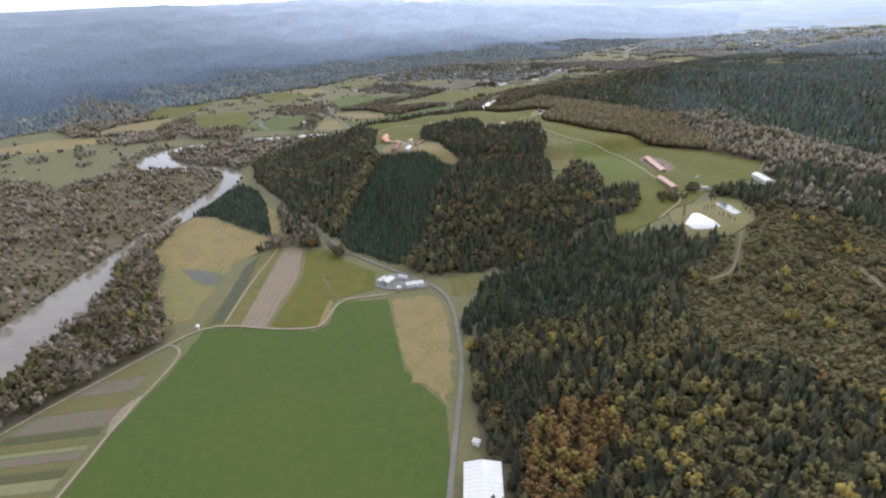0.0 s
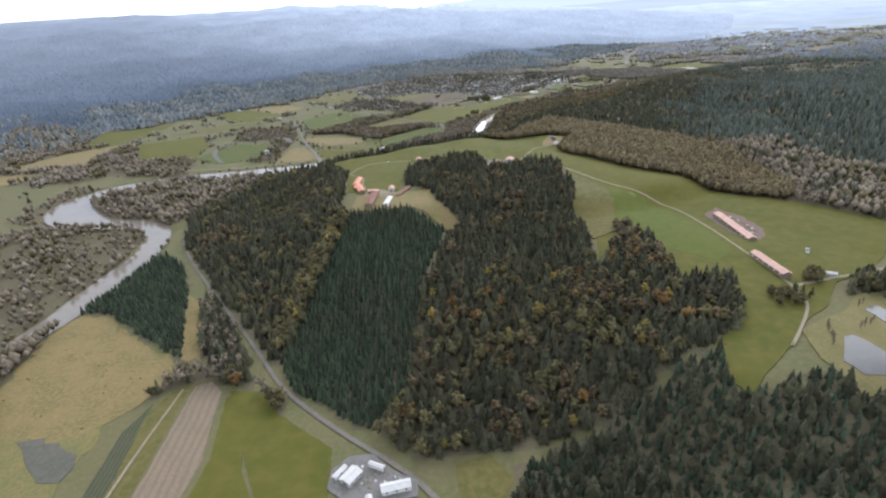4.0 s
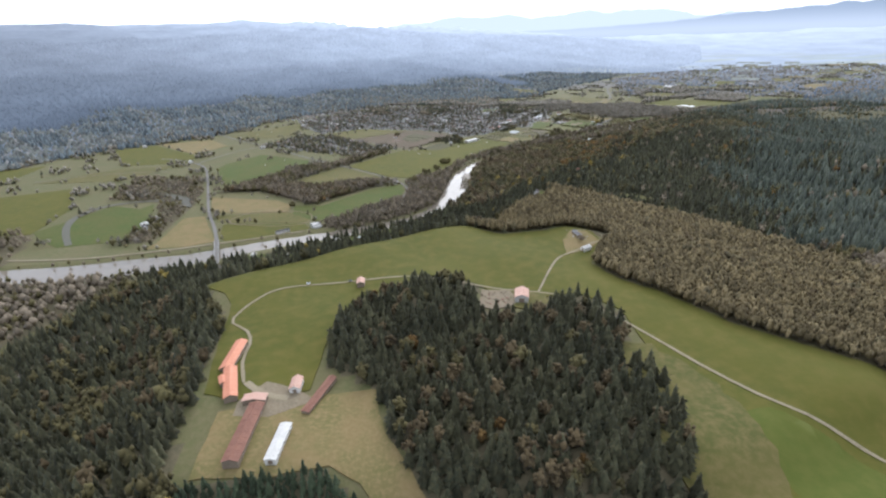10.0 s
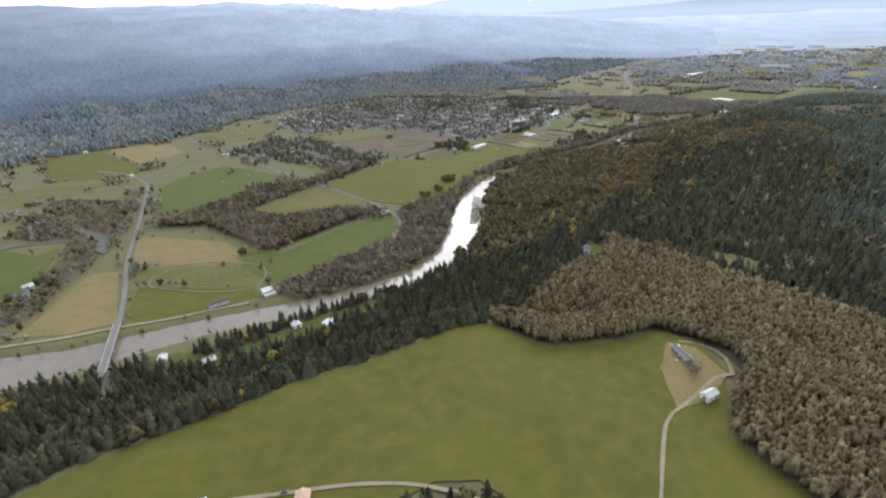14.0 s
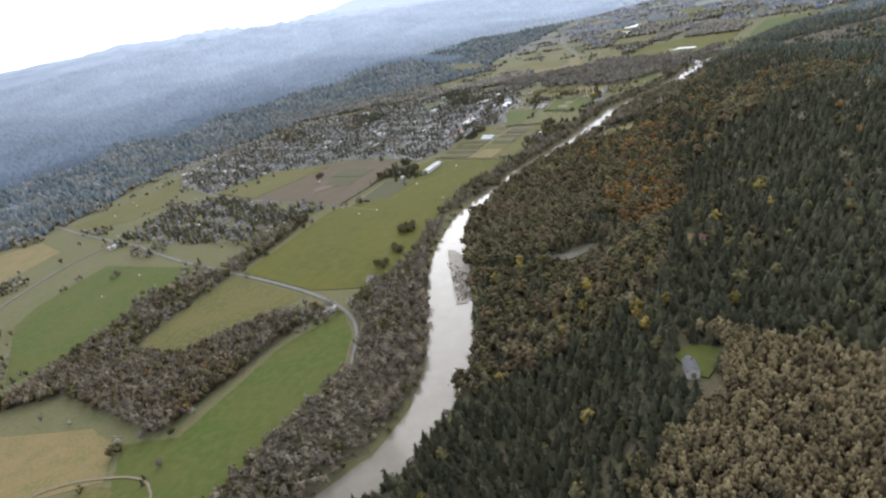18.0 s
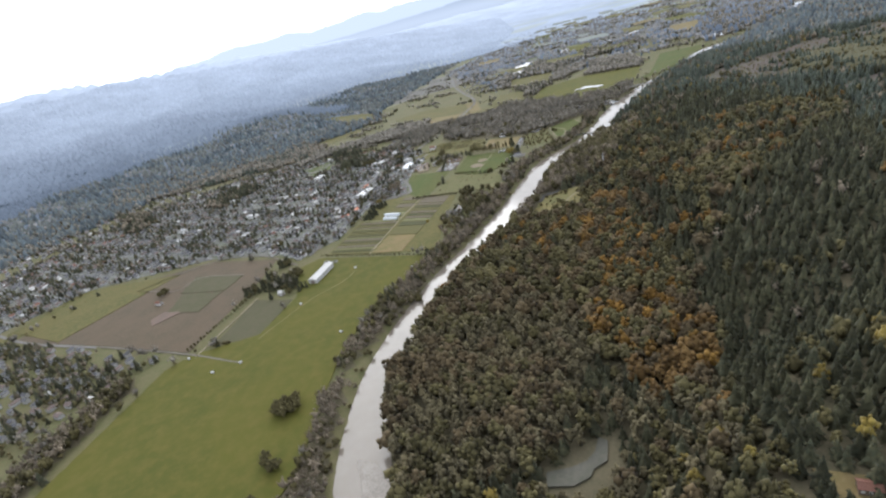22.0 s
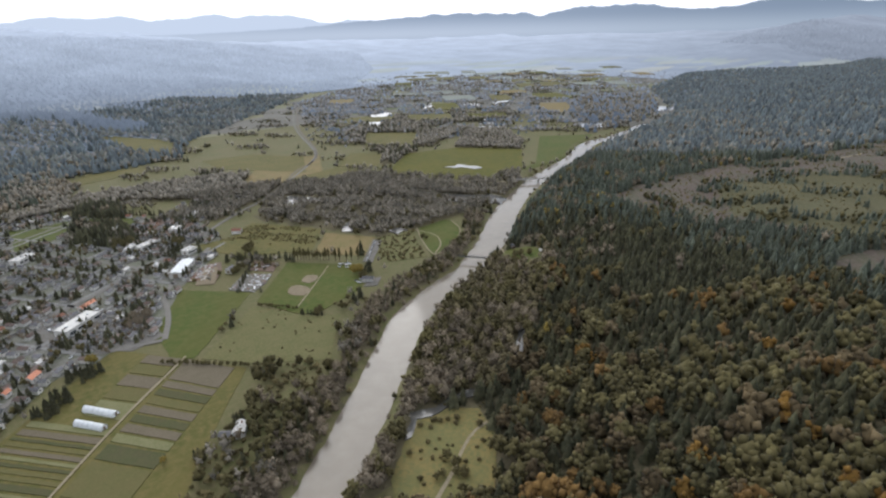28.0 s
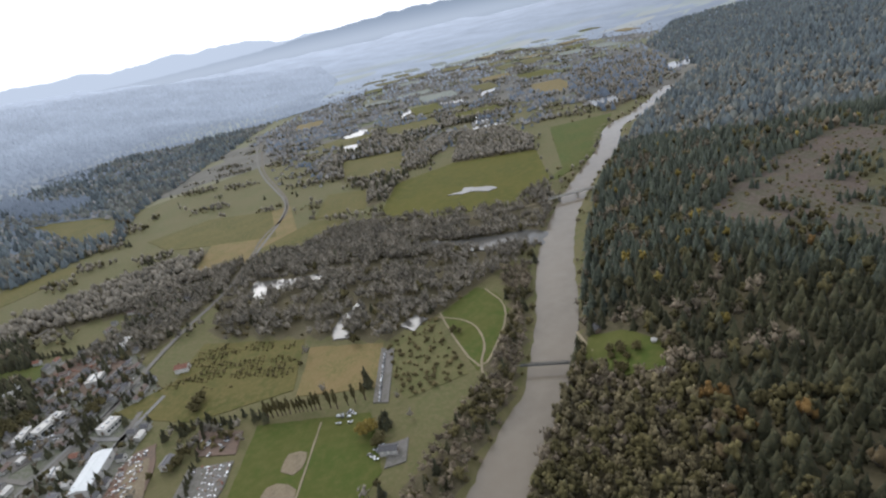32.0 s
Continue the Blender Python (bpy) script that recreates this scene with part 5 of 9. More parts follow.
ROADS = [
    ("cut_path", [(171, 296, 1.2), (156, 271, 1.2), (144, 261, 1.2), (128, 257, 1.2)], "dirt", "faint path through low regrowth"),
    ("cut_path", [(220, 266, 1.2), (218, 252, 1.2), (215, 240, 1.2)], "dirt", "faint path through low regrowth"),
    ("garden_track", [(166, 1178.5, 1.0), (190, 1203, 1.0), (218, 1231, 1.1), (254, 1262, 1.3)], "gravel", "pale garden track between beds"),
    ("shed_loop", [(132, 669, 1.4), (136, 680, 1.4), (131, 690, 1.4), (124, 692, 1.4)], "gravel", "gravel loop round a derelict house"),
    ("hill_road", [(536, 1064, 2), (541, 1056, 2), (556, 1054, 2), (582, 1053, 2)], "gravel", "pale log road across a felled patch"),
    ("paddock_ring", [(-137, 843, 1.1), (-144, 851, 1.1), (-142, 862, 1.1), (-129, 878, 1.1), (-114, 879, 1.1), (-98, 876, 1.1), (-75, 866, 1.1), (-68, 852, 1.1), (-70, 836, 1.1), (-78, 829, 1.1), (-100, 830, 1.1), (-120, 837, 1.1), (-137, 843, 1.1)], "dirt", "worn oval track in a pasture"),
    ("lane", [(-14, 60, 2.2), (-8.1, 133.4, 2.2), (-2, 184.9, 2.1), (-0, 209.2, 2.1), (-1.9, 249.5, 2.1), (-5.8, 273.4, 2.1), (-17.7, 291.2, 2.1), (-37.4, 307.8, 2.0), (-58.1, 326.5, 2.0), (-77.8, 347.3, 2.0), (-89.5, 366.2, 2.0), (-110.1, 399.1, 2.0), (-149.2, 456.2, 2.0), (-199.9, 537.3, 2.1), (-210.6, 577.2, 2.0)], "lane", "worn grey country lane through woods and fields"),
    ("farm_track", [(-213.7, 132.6, 1.4), (-190.6, 174.5, 1.4), (-179, 193.5, 1.4), (-164.5, 213.6, 1.4), (-149, 236.8, 1.7), (-138.4, 250, 1.7), (-124.8, 252.8, 1.4), (-99.4, 246.2, 1.4), (-76, 244.2, 1.4), (-71, 249.3, 1.4), (-68.1, 273.4, 1.4), (-55.3, 275.6, 1.4), (-40.5, 277.9, 1.4)], "gravel", "pale gravel farm track between fields"),
    ("field_track", [(-149, 60, 1.2), (-144.3, 142.1, 1.2), (-143.8, 182, 1.2), (-139.4, 208.1, 1.2), (-138.4, 227, 1.2), (-143.2, 233.9, 1.2), (-149, 235.8, 1.2)], "gravel", "pale dirt track along a green field"),
    ("strip_path", [(-126.7, 255.2, 1.1), (-127.7, 303.2, 1.1), (-124.7, 353.5, 1.1)], "gravel", "narrow pale path between strips"),
    ("hill_track", [(-55.9, 551.3, 1.3), (-60.8, 568.5, 1.3), (-59.8, 582.6, 1.3), (-64.6, 595.6, 1.3), (-75.2, 603.5, 1.3), (-72.3, 617.6, 1.35), (-61.5, 635.7, 1.35), (-45.9, 639.9, 1.35), (-20.6, 640.1, 1.35), (0.9, 639.3, 1.35), (22.4, 634.5, 1.35), (48.9, 618.1, 1.35), (74.6, 609.7, 1.35), (82.5, 603.9, 1.35), (96.3, 586.1, 1.35), (104.2, 570.3, 1.35), (126, 518.5, 1.35), (146, 500, 1.35), (157.5, 487, 1.35), (161.5, 460, 1.35), (160.2, 418.8, 1.35), (161.1, 399.8, 1.35), (163, 371, 1.35), (158.9, 352.8, 1.3), (146.9, 337.6, 1.3), (131.9, 322.3, 1.3)], "gravel", "pale gravel track curving over the meadow"),
    ("yard_track", [(-55, 551.4, 3), (-47.2, 542.6, 3.2), (-37.5, 539.8, 3)], "gravel", "gravel apron by the barns"),
    ("spur_track", [(74.6, 609.7, 1.2), (88.5, 635.6, 1.2), (98.4, 652.6, 1.2), (107.3, 657.8, 1.3), (118.2, 664, 1.3), (124.2, 669.1, 1.3), (132.1, 669.3, 1.3)], "gravel", "gravel spur to a corner shed"),
    ("pond_track", [(163, 369, 1.8), (181.1, 372.4, 1.8), (204.2, 375.9, 1.8), (229.6, 384.5, 1.8)], "gravel", "gravel track to a white barn"),
    ("bridge_road", [(-138.7, 796.9, 3.0), (-152.2, 839, 2.8), (-171.9, 887.8, 2.8), (-191.8, 956.8, 2.8), (-212.3, 1026, 2.8), (-235, 1098.2, 2.8), (-253.5, 1123.9, 2.8), (-279.7, 1154.5, 2.8), (-321.4, 1176.2, 2.8)], "asphalt", "grey two-lane road leading from the bridge"),
    ("bridge_road", [(-125.1, 749.8, 2.8), (-116.4, 733.2, 2.8), (-127.2, 704.4, 2.8), (-156.7, 663.6, 2.6), (-200, 592.5, 2.6), (-208.7, 572.2, 3.2)], "lane", "shaded road below the wooded hill"),
    ("river_road", [(-293.5, 788.3, 2.6), (-235.1, 779.7, 2.6), (-186.6, 785.7, 2.6), (-160.9, 789.6, 2.6), (-138.6, 795.8, 2.8), (-109.8, 800.6, 2.2), (-96.7, 805.7, 2.2), (-71.2, 811.6, 2)], "gravel", "pale road along the river bank"),
    ("valley_road", [(-256.8, 1125.2, 2.6), (-226.9, 1201.6, 2.6), (-184.3, 1242.2, 2.6), (-125.6, 1149.2, 2.8), (-74, 1081.3, 2.8), (-37.7, 1037.4, 2.6), (-0.9, 987.9, 2.6), (18.2, 952.6, 2.2), (23.1, 925.5, 1.8), (14.9, 893.9, 1.6)], "asphalt", "narrow grey valley road between hedges"),
    ("valley_road", [(-317.8, 1407.3, 2.8), (-282.7, 1363.6, 2.8), (-251.6, 1317.3, 2.8), (-198.4, 1251, 2.8), (-184.3, 1233.6, 2.8)], "asphalt", "narrow grey valley road"),
    ("town_road", [(-23.3, 1217.1, 2.6), (-94.7, 1301.2, 2.6), (-158.9, 1439.6, 2.6)], "asphalt", "grey town road along a brown field"),
    ("town_road", [(-21.2, 1215.9, 1.6), (34.7, 1145.8, 1.4), (61.4, 1105.6, 1)], "lane", "pale farm road between fields"),
    ("town_road", [(-0.2, 1304.5, 1.6), (62, 1312.2, 1.6), (102.5, 1275.5, 1.6), (120.1, 1217.7, 1.6)], "lane", "grey street at the town's edge"),
    ("town_road", [(132.3, 1226.3, 3), (181.7, 1274.8, 3), (210.4, 1299.4, 3), (228.2, 1293, 3), (250, 1286.1, 3)], "asphalt", "grey residential street"),
    ("town_road", [(102.6, 1286, 3.2), (187, 1345.2, 3.2), (228.6, 1367.3, 3.2), (266.4, 1393.8, 3.2), (302.1, 1414.6, 3.2), (349.8, 1461, 3.2), (408.1, 1497.5, 3.2), (459.2, 1551.2, 3), (508.1, 1599.8, 3), (543, 1647.3, 3), (571.8, 1731.1, 3), (601.6, 1816, 3), (653.7, 1934, 3), (729, 2076, 3)], "asphalt", "main road through the town and out along the valley"),
    ("town_road", [(251, 1286.1, 3), (261.1, 1311.8, 3), (266.2, 1347.3, 3), (314.9, 1402, 3)], "asphalt", "grey street beside a sports field"),
    ("town_road", [(1, 1433.8, 2.6), (124.8, 1468.8, 2.6), (234.3, 1539.2, 2.6), (323, 1596, 2.6)], "asphalt", "grey street at the back of the town"),
    ("town_road", [(64.6, 1536, 2.4), (144, 1396.2, 2.4), (183.1, 1347.5, 2.4)], "asphalt", "grey cross street"),
    ("town_road", [(155.8, 1564.1, 2.4), (233.4, 1459.7, 2.4), (266.4, 1395.8, 2.4)], "asphalt", "grey cross street"),
    ("town_road", [(-62, 1483.9, 2.4), (21.3, 1377.8, 2.4), (62, 1314.3, 2.4)], "asphalt", "grey cross street"),
    ("park_path", [(447.3, 1324.1, 1), (453.3, 1303.4, 1), (441.4, 1283.4, 1), (425.4, 1274.3, 1.2), (419.3, 1265.2, 1.2)], "gravel", "pale path across the park lawn"),
    ("park_path", [(482.2, 1318.5, 1), (471.3, 1291.7, 1), (433.4, 1273.3, 1.2), (422.4, 1272.2, 1.2), (437.3, 1302.2, 1), (451.2, 1325.1, 1)], "gravel", "pale loop path round the park lawn"),
    ("ball_path", [(317, 1269, 0.8), (337, 1287, 0.8), (362, 1310, 0.8)], "gravel", "pale path beside the ball field"),
    ("foot_path", [(280, 1109, 1.4), (289, 1113, 1.4), (297, 1116, 1.4), (308, 1122, 1.4), (317, 1125.5, 1.3), (324, 1125, 1.2)], "gravel", "pale curving footpath in a clearing"),
    ("lawn_path", [(471.4, 1253.8, 1.2), (453.4, 1231.7, 1.2), (447.3, 1215.6, 1.2), (447.2, 1201.6, 1.2)], "gravel", "pale path across a lawn"),
    ("plain_road", [(754, 2112, 3), (680, 1965, 3), (619, 1849, 3), (575, 1728, 3), (550, 1659, 3), (517, 1605, 2.6), (475, 1577, 2.6), (448, 1543, 2.4), (413, 1507, 2.2)], "lane", "pale straight road across the far plain"),
    ("field_track", [(4, 1300, 1.3), (20, 1280, 1.3), (33, 1263, 1.3), (48, 1284, 1.3), (82, 1244, 1.2)], "lane", "pale track round a bare field"),
    ("pasture_track", [(152.4, 1164.7, 0.9), (138.8, 1152, 0.9), (123.3, 1150.1, 0.9), (112.2, 1147.3, 0.9), (87.1, 1132.5, 0.9), (74.2, 1124.5, 0.9)], "bankgrass", "faint worn track across a pasture"),
    ("field_track", [(84, 1186, 1.1), (66, 1166, 1.1), (38, 1137, 1.1)], "gravel", "grassy track beside a row of young trees"),
    ("oxbow", [(-262, 815, 5), (-279.6, 844.2, 6), (-294.1, 875.1, 6.5), (-298.4, 901.1, 7), (-292.3, 923.3, 6.5), (-276.4, 939.2, 6), (-246, 943.3, 5), (-220.6, 939.1, 4)], "swamp", "shallow muddy channel of an old river bend"),
    ("valley_lane", [(-427.2, 1062, 2), (-391.1, 1082.4, 2), (-340.7, 1093.6, 2), (-278.4, 1084.5, 2)], "lane", "pale lane between valley pastures"),
    ("rail_road", [(540.1, 1434, 2.6), (576.2, 1390.4, 2.6), (612.3, 1361.2, 2.6)], "gravel", "raised pale road to the river bridge"),
    ("hill_road", [(590, 1190, 2), (640, 1205, 2), (700, 1190, 2), (800, 1150, 2), (900, 1125, 2)], "gravel", "pale logging road on a felled slope"),
]
# the town's streets: a grid beside the main road
TOWN = [(124.3, 1227.8), (162.6, 1239.2), (202.4, 1284.1), (248.1, 1291), (277.1, 1345.4), (327.8, 1400.1), (332.1, 1468.7), (283.3, 1537.7), (205.8, 1620.4), (66.5, 1640), (-61.2, 1593.5), (-169.6, 1495.5), (-158.9, 1445.1), (-109.6, 1332.7), (-41.7, 1362.3), (62, 1316.4), (112.5, 1257.2)]
patch("town_ground", TOWN, "townland", 0.1, "pale yards, lawns and drives between town houses", "ground")
ALONG, ACROSS = np.array((0.842, 0.539)), np.array((-0.539, 0.842))
for run, step_, lo, hi, other in ((ALONG, ACROSS, -26, 300, 130), (ACROSS, ALONG, -240, 160, 320)):
    for off in np.arange(lo, hi, 26 if run is ALONG else 40):
        spots = [(187, 1345) + step_ * off + run * d_ for d_ in np.arange(-330, other + 200, 12)]
        kept = [(round(float(p[0]), 1), round(float(p[1]), 1), 2.3) for p in spots if inside(TOWN, *p)]
        if len(kept) > 2:
            ROADS.append(("town_street", kept, "street", "narrow grey street between houses"))
for nm, line, mat, lab in ROADS:
    ribbon(nm, line, mat, 0.62 if nm in ("hill_track", "yard_track", "spur_track", "pond_track", "hill_road", "lawn_path", "drive") else 0.45, 4.0, lab, "channel" if nm == "oxbow" else "track" if mat == "gravel" else "road", across=4, wobble=0.5 if mat != "asphalt" else 0.1)


# ---- woods ----
rng = np.random.default_rng(7)
T = (1 + 5 ** 0.5) / 2
ICO = np.array([(-1, T, 0), (1, T, 0), (-1, -T, 0), (1, -T, 0), (0, -1, T), (0, 1, T), (0, -1, -T), (0, 1, -T), (T, 0, -1), (T, 0, 1), (-T, 0, -1), (-T, 0, 1)]) / math.hypot(1, T)
ICO_F = np.array([(0, 11, 5), (0, 5, 1), (0, 1, 7), (0, 7, 10), (0, 10, 11), (1, 5, 9), (5, 11, 4), (11, 10, 2), (10, 7, 6), (7, 1, 8),
                  (3, 9, 4), (3, 4, 2), (3, 2, 6), (3, 6, 8), (3, 8, 9), (4, 9, 5), (2, 4, 11), (6, 2, 10), (8, 6, 7), (9, 8, 1)])


def conifer(r, tiers, sides, shards=0):
    """Unit conifer: stacked ragged skirts, radius 1 at the widest, height 1."""
    v, f = [], []
    for i in range(tiers):
        k = i / tiers
        rad = (1 - k) ** 0.85 * r.uniform(0.85, 1.1) + 0.06
        base = 0.10 + 0.78 * k
        tip = min(1.0, base + 1.7 / tiers) if i < tiers - 1 else 1.0
        o, turn = len(v), r.uniform(0, 6)
        for s in range(sides):
            a = turn + 2 * math.pi * s / sides
            rr = rad * (1.0 if s % 2 else 0.58) * r.uniform(0.8, 1.15)
            v.append((rr * math.cos(a), rr * math.sin(a), base - (0.05 if s % 2 else -0.03) + r.uniform(-0.03, 0.03)))
        v.append((r.uniform(-0.05, 0.05), r.uniform(-0.05, 0.05), tip))
        f += [(o + s, o + (s + 1) % sides, o + sides) for s in range(sides)]
    for _ in range(shards):
        k = r.uniform(0.08, 0.85)
        a, rr = r.uniform(0, 6.3), (1 - k) * r.uniform(0.75, 1.15) + 0.05
        c = np.array([rr * math.cos(a), rr * math.sin(a), k])
        o = len(v)
        v += [tuple(c + r.normal(0, 1, 3) * (0.2, 0.2, 0.05)) for _ in range(3)]
        f.append((o, o + 1, o + 2))
    return np.array(v), np.array(f)


OCTA = np.array([(1, 0, 0), (-1, 0, 0), (0, 1, 0), (0, -1, 0), (0, 0, 1), (0, 0, -1)], float)
OCTA_F = np.array([(0, 2, 4), (2, 1, 4), (1, 3, 4), (3, 0, 4), (2, 0, 5), (1, 2, 5), (3, 1, 5), (0, 3, 5)])


def broadleaf(r, core, clumps, shards, airy=0.0, size=0.34):
    """Unit broadleaf crown: small leaf clumps all over an inner core, with loose sprays about them, radius 1, height 1."""
    v, f = [], []

    def add(p, t):
        o = len(v)
        v.extend(map(tuple, p))
        f.extend(tuple(q + o) for q in t)

    main, half = np.array([0, 0, 0.56]), np.array([0.74, 0.74, 0.36])
    shape, faces = (ICO, ICO_F) if core else (OCTA * 1.25, OCTA_F)
    add(shape * r.uniform(0.8, 1.1, (len(shape), 1)) * half * (1 - airy) + main, faces)
    lop = r.normal(0, 0.12, 2)
    for i in range(clumps):
        z = 1 - 1.45 * (i + 0.5) / clumps
        a = i * 2.4 + r.uniform(-0.5, 0.5)
        q = math.sqrt(max(0, 1 - z * z)) * r.uniform(0.82, 1.1)
        c = np.array([q * math.cos(a) + lop[0], q * math.sin(a) + lop[1], z * r.uniform(0.85, 1.1)]) * half * r.uniform(0.92, 1.12) + main
        k = size * r.uniform(0.7, 1.25)
        m = np.linalg.qr(r.normal(0, 1, (3, 3)))[0]
        add((OCTA * r.uniform(0.7, 1.25, (6, 1))) @ m * (k, k, k * 0.52) + c, OCTA_F)
    for _ in range(shards):
        d = r.normal(0, 1, 3)
        d[2] = abs(d[2]) - 0.25
        d /= np.linalg.norm(d)
        c = main + d * half * r.uniform(1.05, 1.38)
        o = len(v)
        v += [tuple(c + r.normal(0, 1, 3) * (0.13, 0.13, 0.075)) for _ in range(3)]
        f.append((o, o + 1, o + 2))
    return np.array(v), np.array(f)


r_ = np.random.default_rng(3)
TREES = {
    ("conifer", 0): [conifer(r_, 6, 10, 14) for _ in range(5)], ("conifer", 1): [conifer(r_, 4, 8, 5) for _ in range(4)], ("conifer", 2): [conifer(r_, 2, 6) for _ in range(3)],
    ("leafy", 0): [broadleaf(r_, 0, 11, 10) for _ in range(6)], ("leafy", 1): [broadleaf(r_, 0, 5, 4, 0, 0.42) for _ in range(4)], ("leafy", 2): [broadleaf(r_, 0, 1, 2, 0, 0.4) for _ in range(3)],
    ("bare", 0): [broadleaf(r_, 0, 9, 40, 0.22, 0.25) for _ in range(6)], ("bare", 1): [broadleaf(r_, 0, 5, 14, 0.30, 0.25) for _ in range(4)], ("bare", 2): [broadleaf(r_, 0, 0, 3) for _ in range(3)],
}
TREES[("conifer", 3)] = [conifer(r_, 1, 6) for _ in range(4)]
OCT_F = np.array([(0, 2, 4), (2, 1, 4), (1, 3, 4), (3, 0, 4)])
TREES[("leafy", 3)] = [(np.array([(1, 0, 0.3), (-1, 0, 0.3), (0, 1, 0.3), (0, -1, 0.3), (0, 0, 1)]) * r_.uniform(0.7, 1.2, (5, 1)), OCT_F) for _ in range(4)]
# shape, material, height range, width per height
KINDS = {
    "conifer": ("conifer", "conifer", (6.0, 10.8), 0.30), "plantation": ("conifer", "plantation", (4.8, 6.2), 0.27), "small_conifer": ("conifer", "conifer", (5, 8), 0.22),
    "olive": ("leafy", "olive", (5.0, 9.0), 0.33), "yellow": ("leafy", "yellow", (5.0, 8.6), 0.33), "orange": ("leafy", "orange", (5.0, 8.6), 0.34),
    "bare": ("bare", "bare", (5.8, 9.5), 0.32), "alder": ("leafy", "alder", (6.2, 8.4), 0.20), "shrub": ("leafy", "shrub", (1.6, 3.4), 0.52),
    "tall_olive": ("leafy", "greenolive", (7.0, 10.0), 0.22), "low_olive": ("leafy", "greenolive", (3.6, 5.6), 0.42), "low_bare": ("bare", "bare", (3.6, 6), 0.36),
    "pale_olive": ("leafy", "paleolive", (5.4, 8.6), 0.25), "big_olive": ("leafy", "olive", (6.2, 9.8), 0.42), "big_orange": ("leafy", "orange", (6.2, 10), 0.42), "big_amber": ("leafy", "amber", (6.0, 9.4), 0.40), "big_brown": ("leafy", "brown", (6.0, 9.6), 0.42),
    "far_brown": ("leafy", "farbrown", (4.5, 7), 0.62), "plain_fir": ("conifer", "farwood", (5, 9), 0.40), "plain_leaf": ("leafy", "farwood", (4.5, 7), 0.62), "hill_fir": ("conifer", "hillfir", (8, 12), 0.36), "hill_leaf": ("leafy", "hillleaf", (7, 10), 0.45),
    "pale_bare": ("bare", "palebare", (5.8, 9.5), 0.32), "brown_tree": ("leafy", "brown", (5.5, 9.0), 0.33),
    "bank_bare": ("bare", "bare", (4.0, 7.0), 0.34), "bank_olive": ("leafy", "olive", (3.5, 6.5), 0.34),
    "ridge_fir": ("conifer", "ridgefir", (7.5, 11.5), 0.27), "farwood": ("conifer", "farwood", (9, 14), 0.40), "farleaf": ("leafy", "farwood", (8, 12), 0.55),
}
# line on the ground under the camera's flight
CORRIDOR = [(0.8, 104.2), (11.6, 406.3), (41.4, 700.6), (119.8, 906.3), (331, 1152.8)]


def corridor_dist(x, y):
    return np.minimum.reduce([seg_dist(x, y, p, q)[0] for p, q in zip(CORRIDOR, CORRIDOR[1:])])


def plant(name, kind, x, y, label, scale=1.0, floor=-99.0):
    """One stand of trees of one kind as a single mesh."""
    if not len(x):
        return
    shape, mat, (lo, hi), width = KINDS[kind]
    z = np.maximum(level(x, y) - 0.3, floor)
    hh = rng.uniform(lo, hi, len(x)) * scale * (0.92 + 0.16 * rng.random(len(x)))
    d = corridor_dist(x, y)
    lod = np.where(d < (42 if kind == "shrub" else 70 if kind == "alder" else 74 if shape == "bare" else 86), 0, np.where(d < np.where(y < 800, 230, 400 if shape == "bare" else 290), 1, 2))
    if kind in ("farwood", "farleaf", "far_brown", "plain_fir", "plain_leaf", "hill_fir", "hill_leaf"):
        lod[:] = 3
        if kind in ("farwood", "farleaf"):
            hh = hh * np.clip(np.hypot(x - 150, y - 800) / 2000, 0.85, 1.5)
    V, F, TT, base = [], [], [], 0
    tint = rng.random(len(x)) ** 1.2
    for L in range(4):
        temps = TREES[(shape, L)] if L < 3 or shape != "bare" else TREES[(shape, 2)]
        pick = rng.integers(0, len(temps), len(x))
        for ti, (tv, tf) in enumerate(temps):
            m = np.nonzero((lod == L) & (pick == ti))[0]
            if not len(m):
                continue
            a = rng.uniform(0, 6.283, len(m))
            w_ = hh[m] * width * rng.uniform(0.85, 1.2, len(m))
            ca, sa = np.cos(a), np.sin(a)
            P = np.empty((len(m), len(tv), 3), np.float32)
            P[..., 0] = x[m, None] + w_[:, None] * (ca[:, None] * tv[:, 0] - sa[:, None] * tv[:, 1])
            P[..., 1] = y[m, None] + w_[:, None] * (sa[:, None] * tv[:, 0] + ca[:, None] * tv[:, 1])
            P[..., 2] = z[m, None] + hh[m, None] * tv[:, 2]
            V.append(P.reshape(-1, 3))
            F.append((tf[None] + (base + np.arange(len(m)) * len(tv))[:, None, None]).reshape(-1, 3))
            TT.append(np.repeat(tint[m], len(tv)))
            base += len(m) * len(tv)
    V, F, TT = np.concatenate(V), np.concatenate(F).astype(np.int32), np.concatenate(TT).astype(np.float32)
    me = bpy.data.meshes.new(name)
    me.vertices.add(len(V))
    me.vertices.foreach_set("co", V.ravel())
    me.loops.add(F.size)
    me.loops.foreach_set("vertex_index", F.ravel())
    me.polygons.add(len(F))
    me.polygons.foreach_set("loop_start", np.arange(0, F.size, 3, dtype=np.int32))
    me.update(calc_edges=True)
    if shape != "conifer":
        me.polygons.foreach_set("use_smooth", np.ones(len(F), bool))
    me.attributes.new("tint", "FLOAT", "POINT").data.foreach_set("value", TT)
    me.materials.append(M[mat])
    tagged(new(name, me), label, "forest" if kind != "shrub" else "shrubs", kind="stuff")


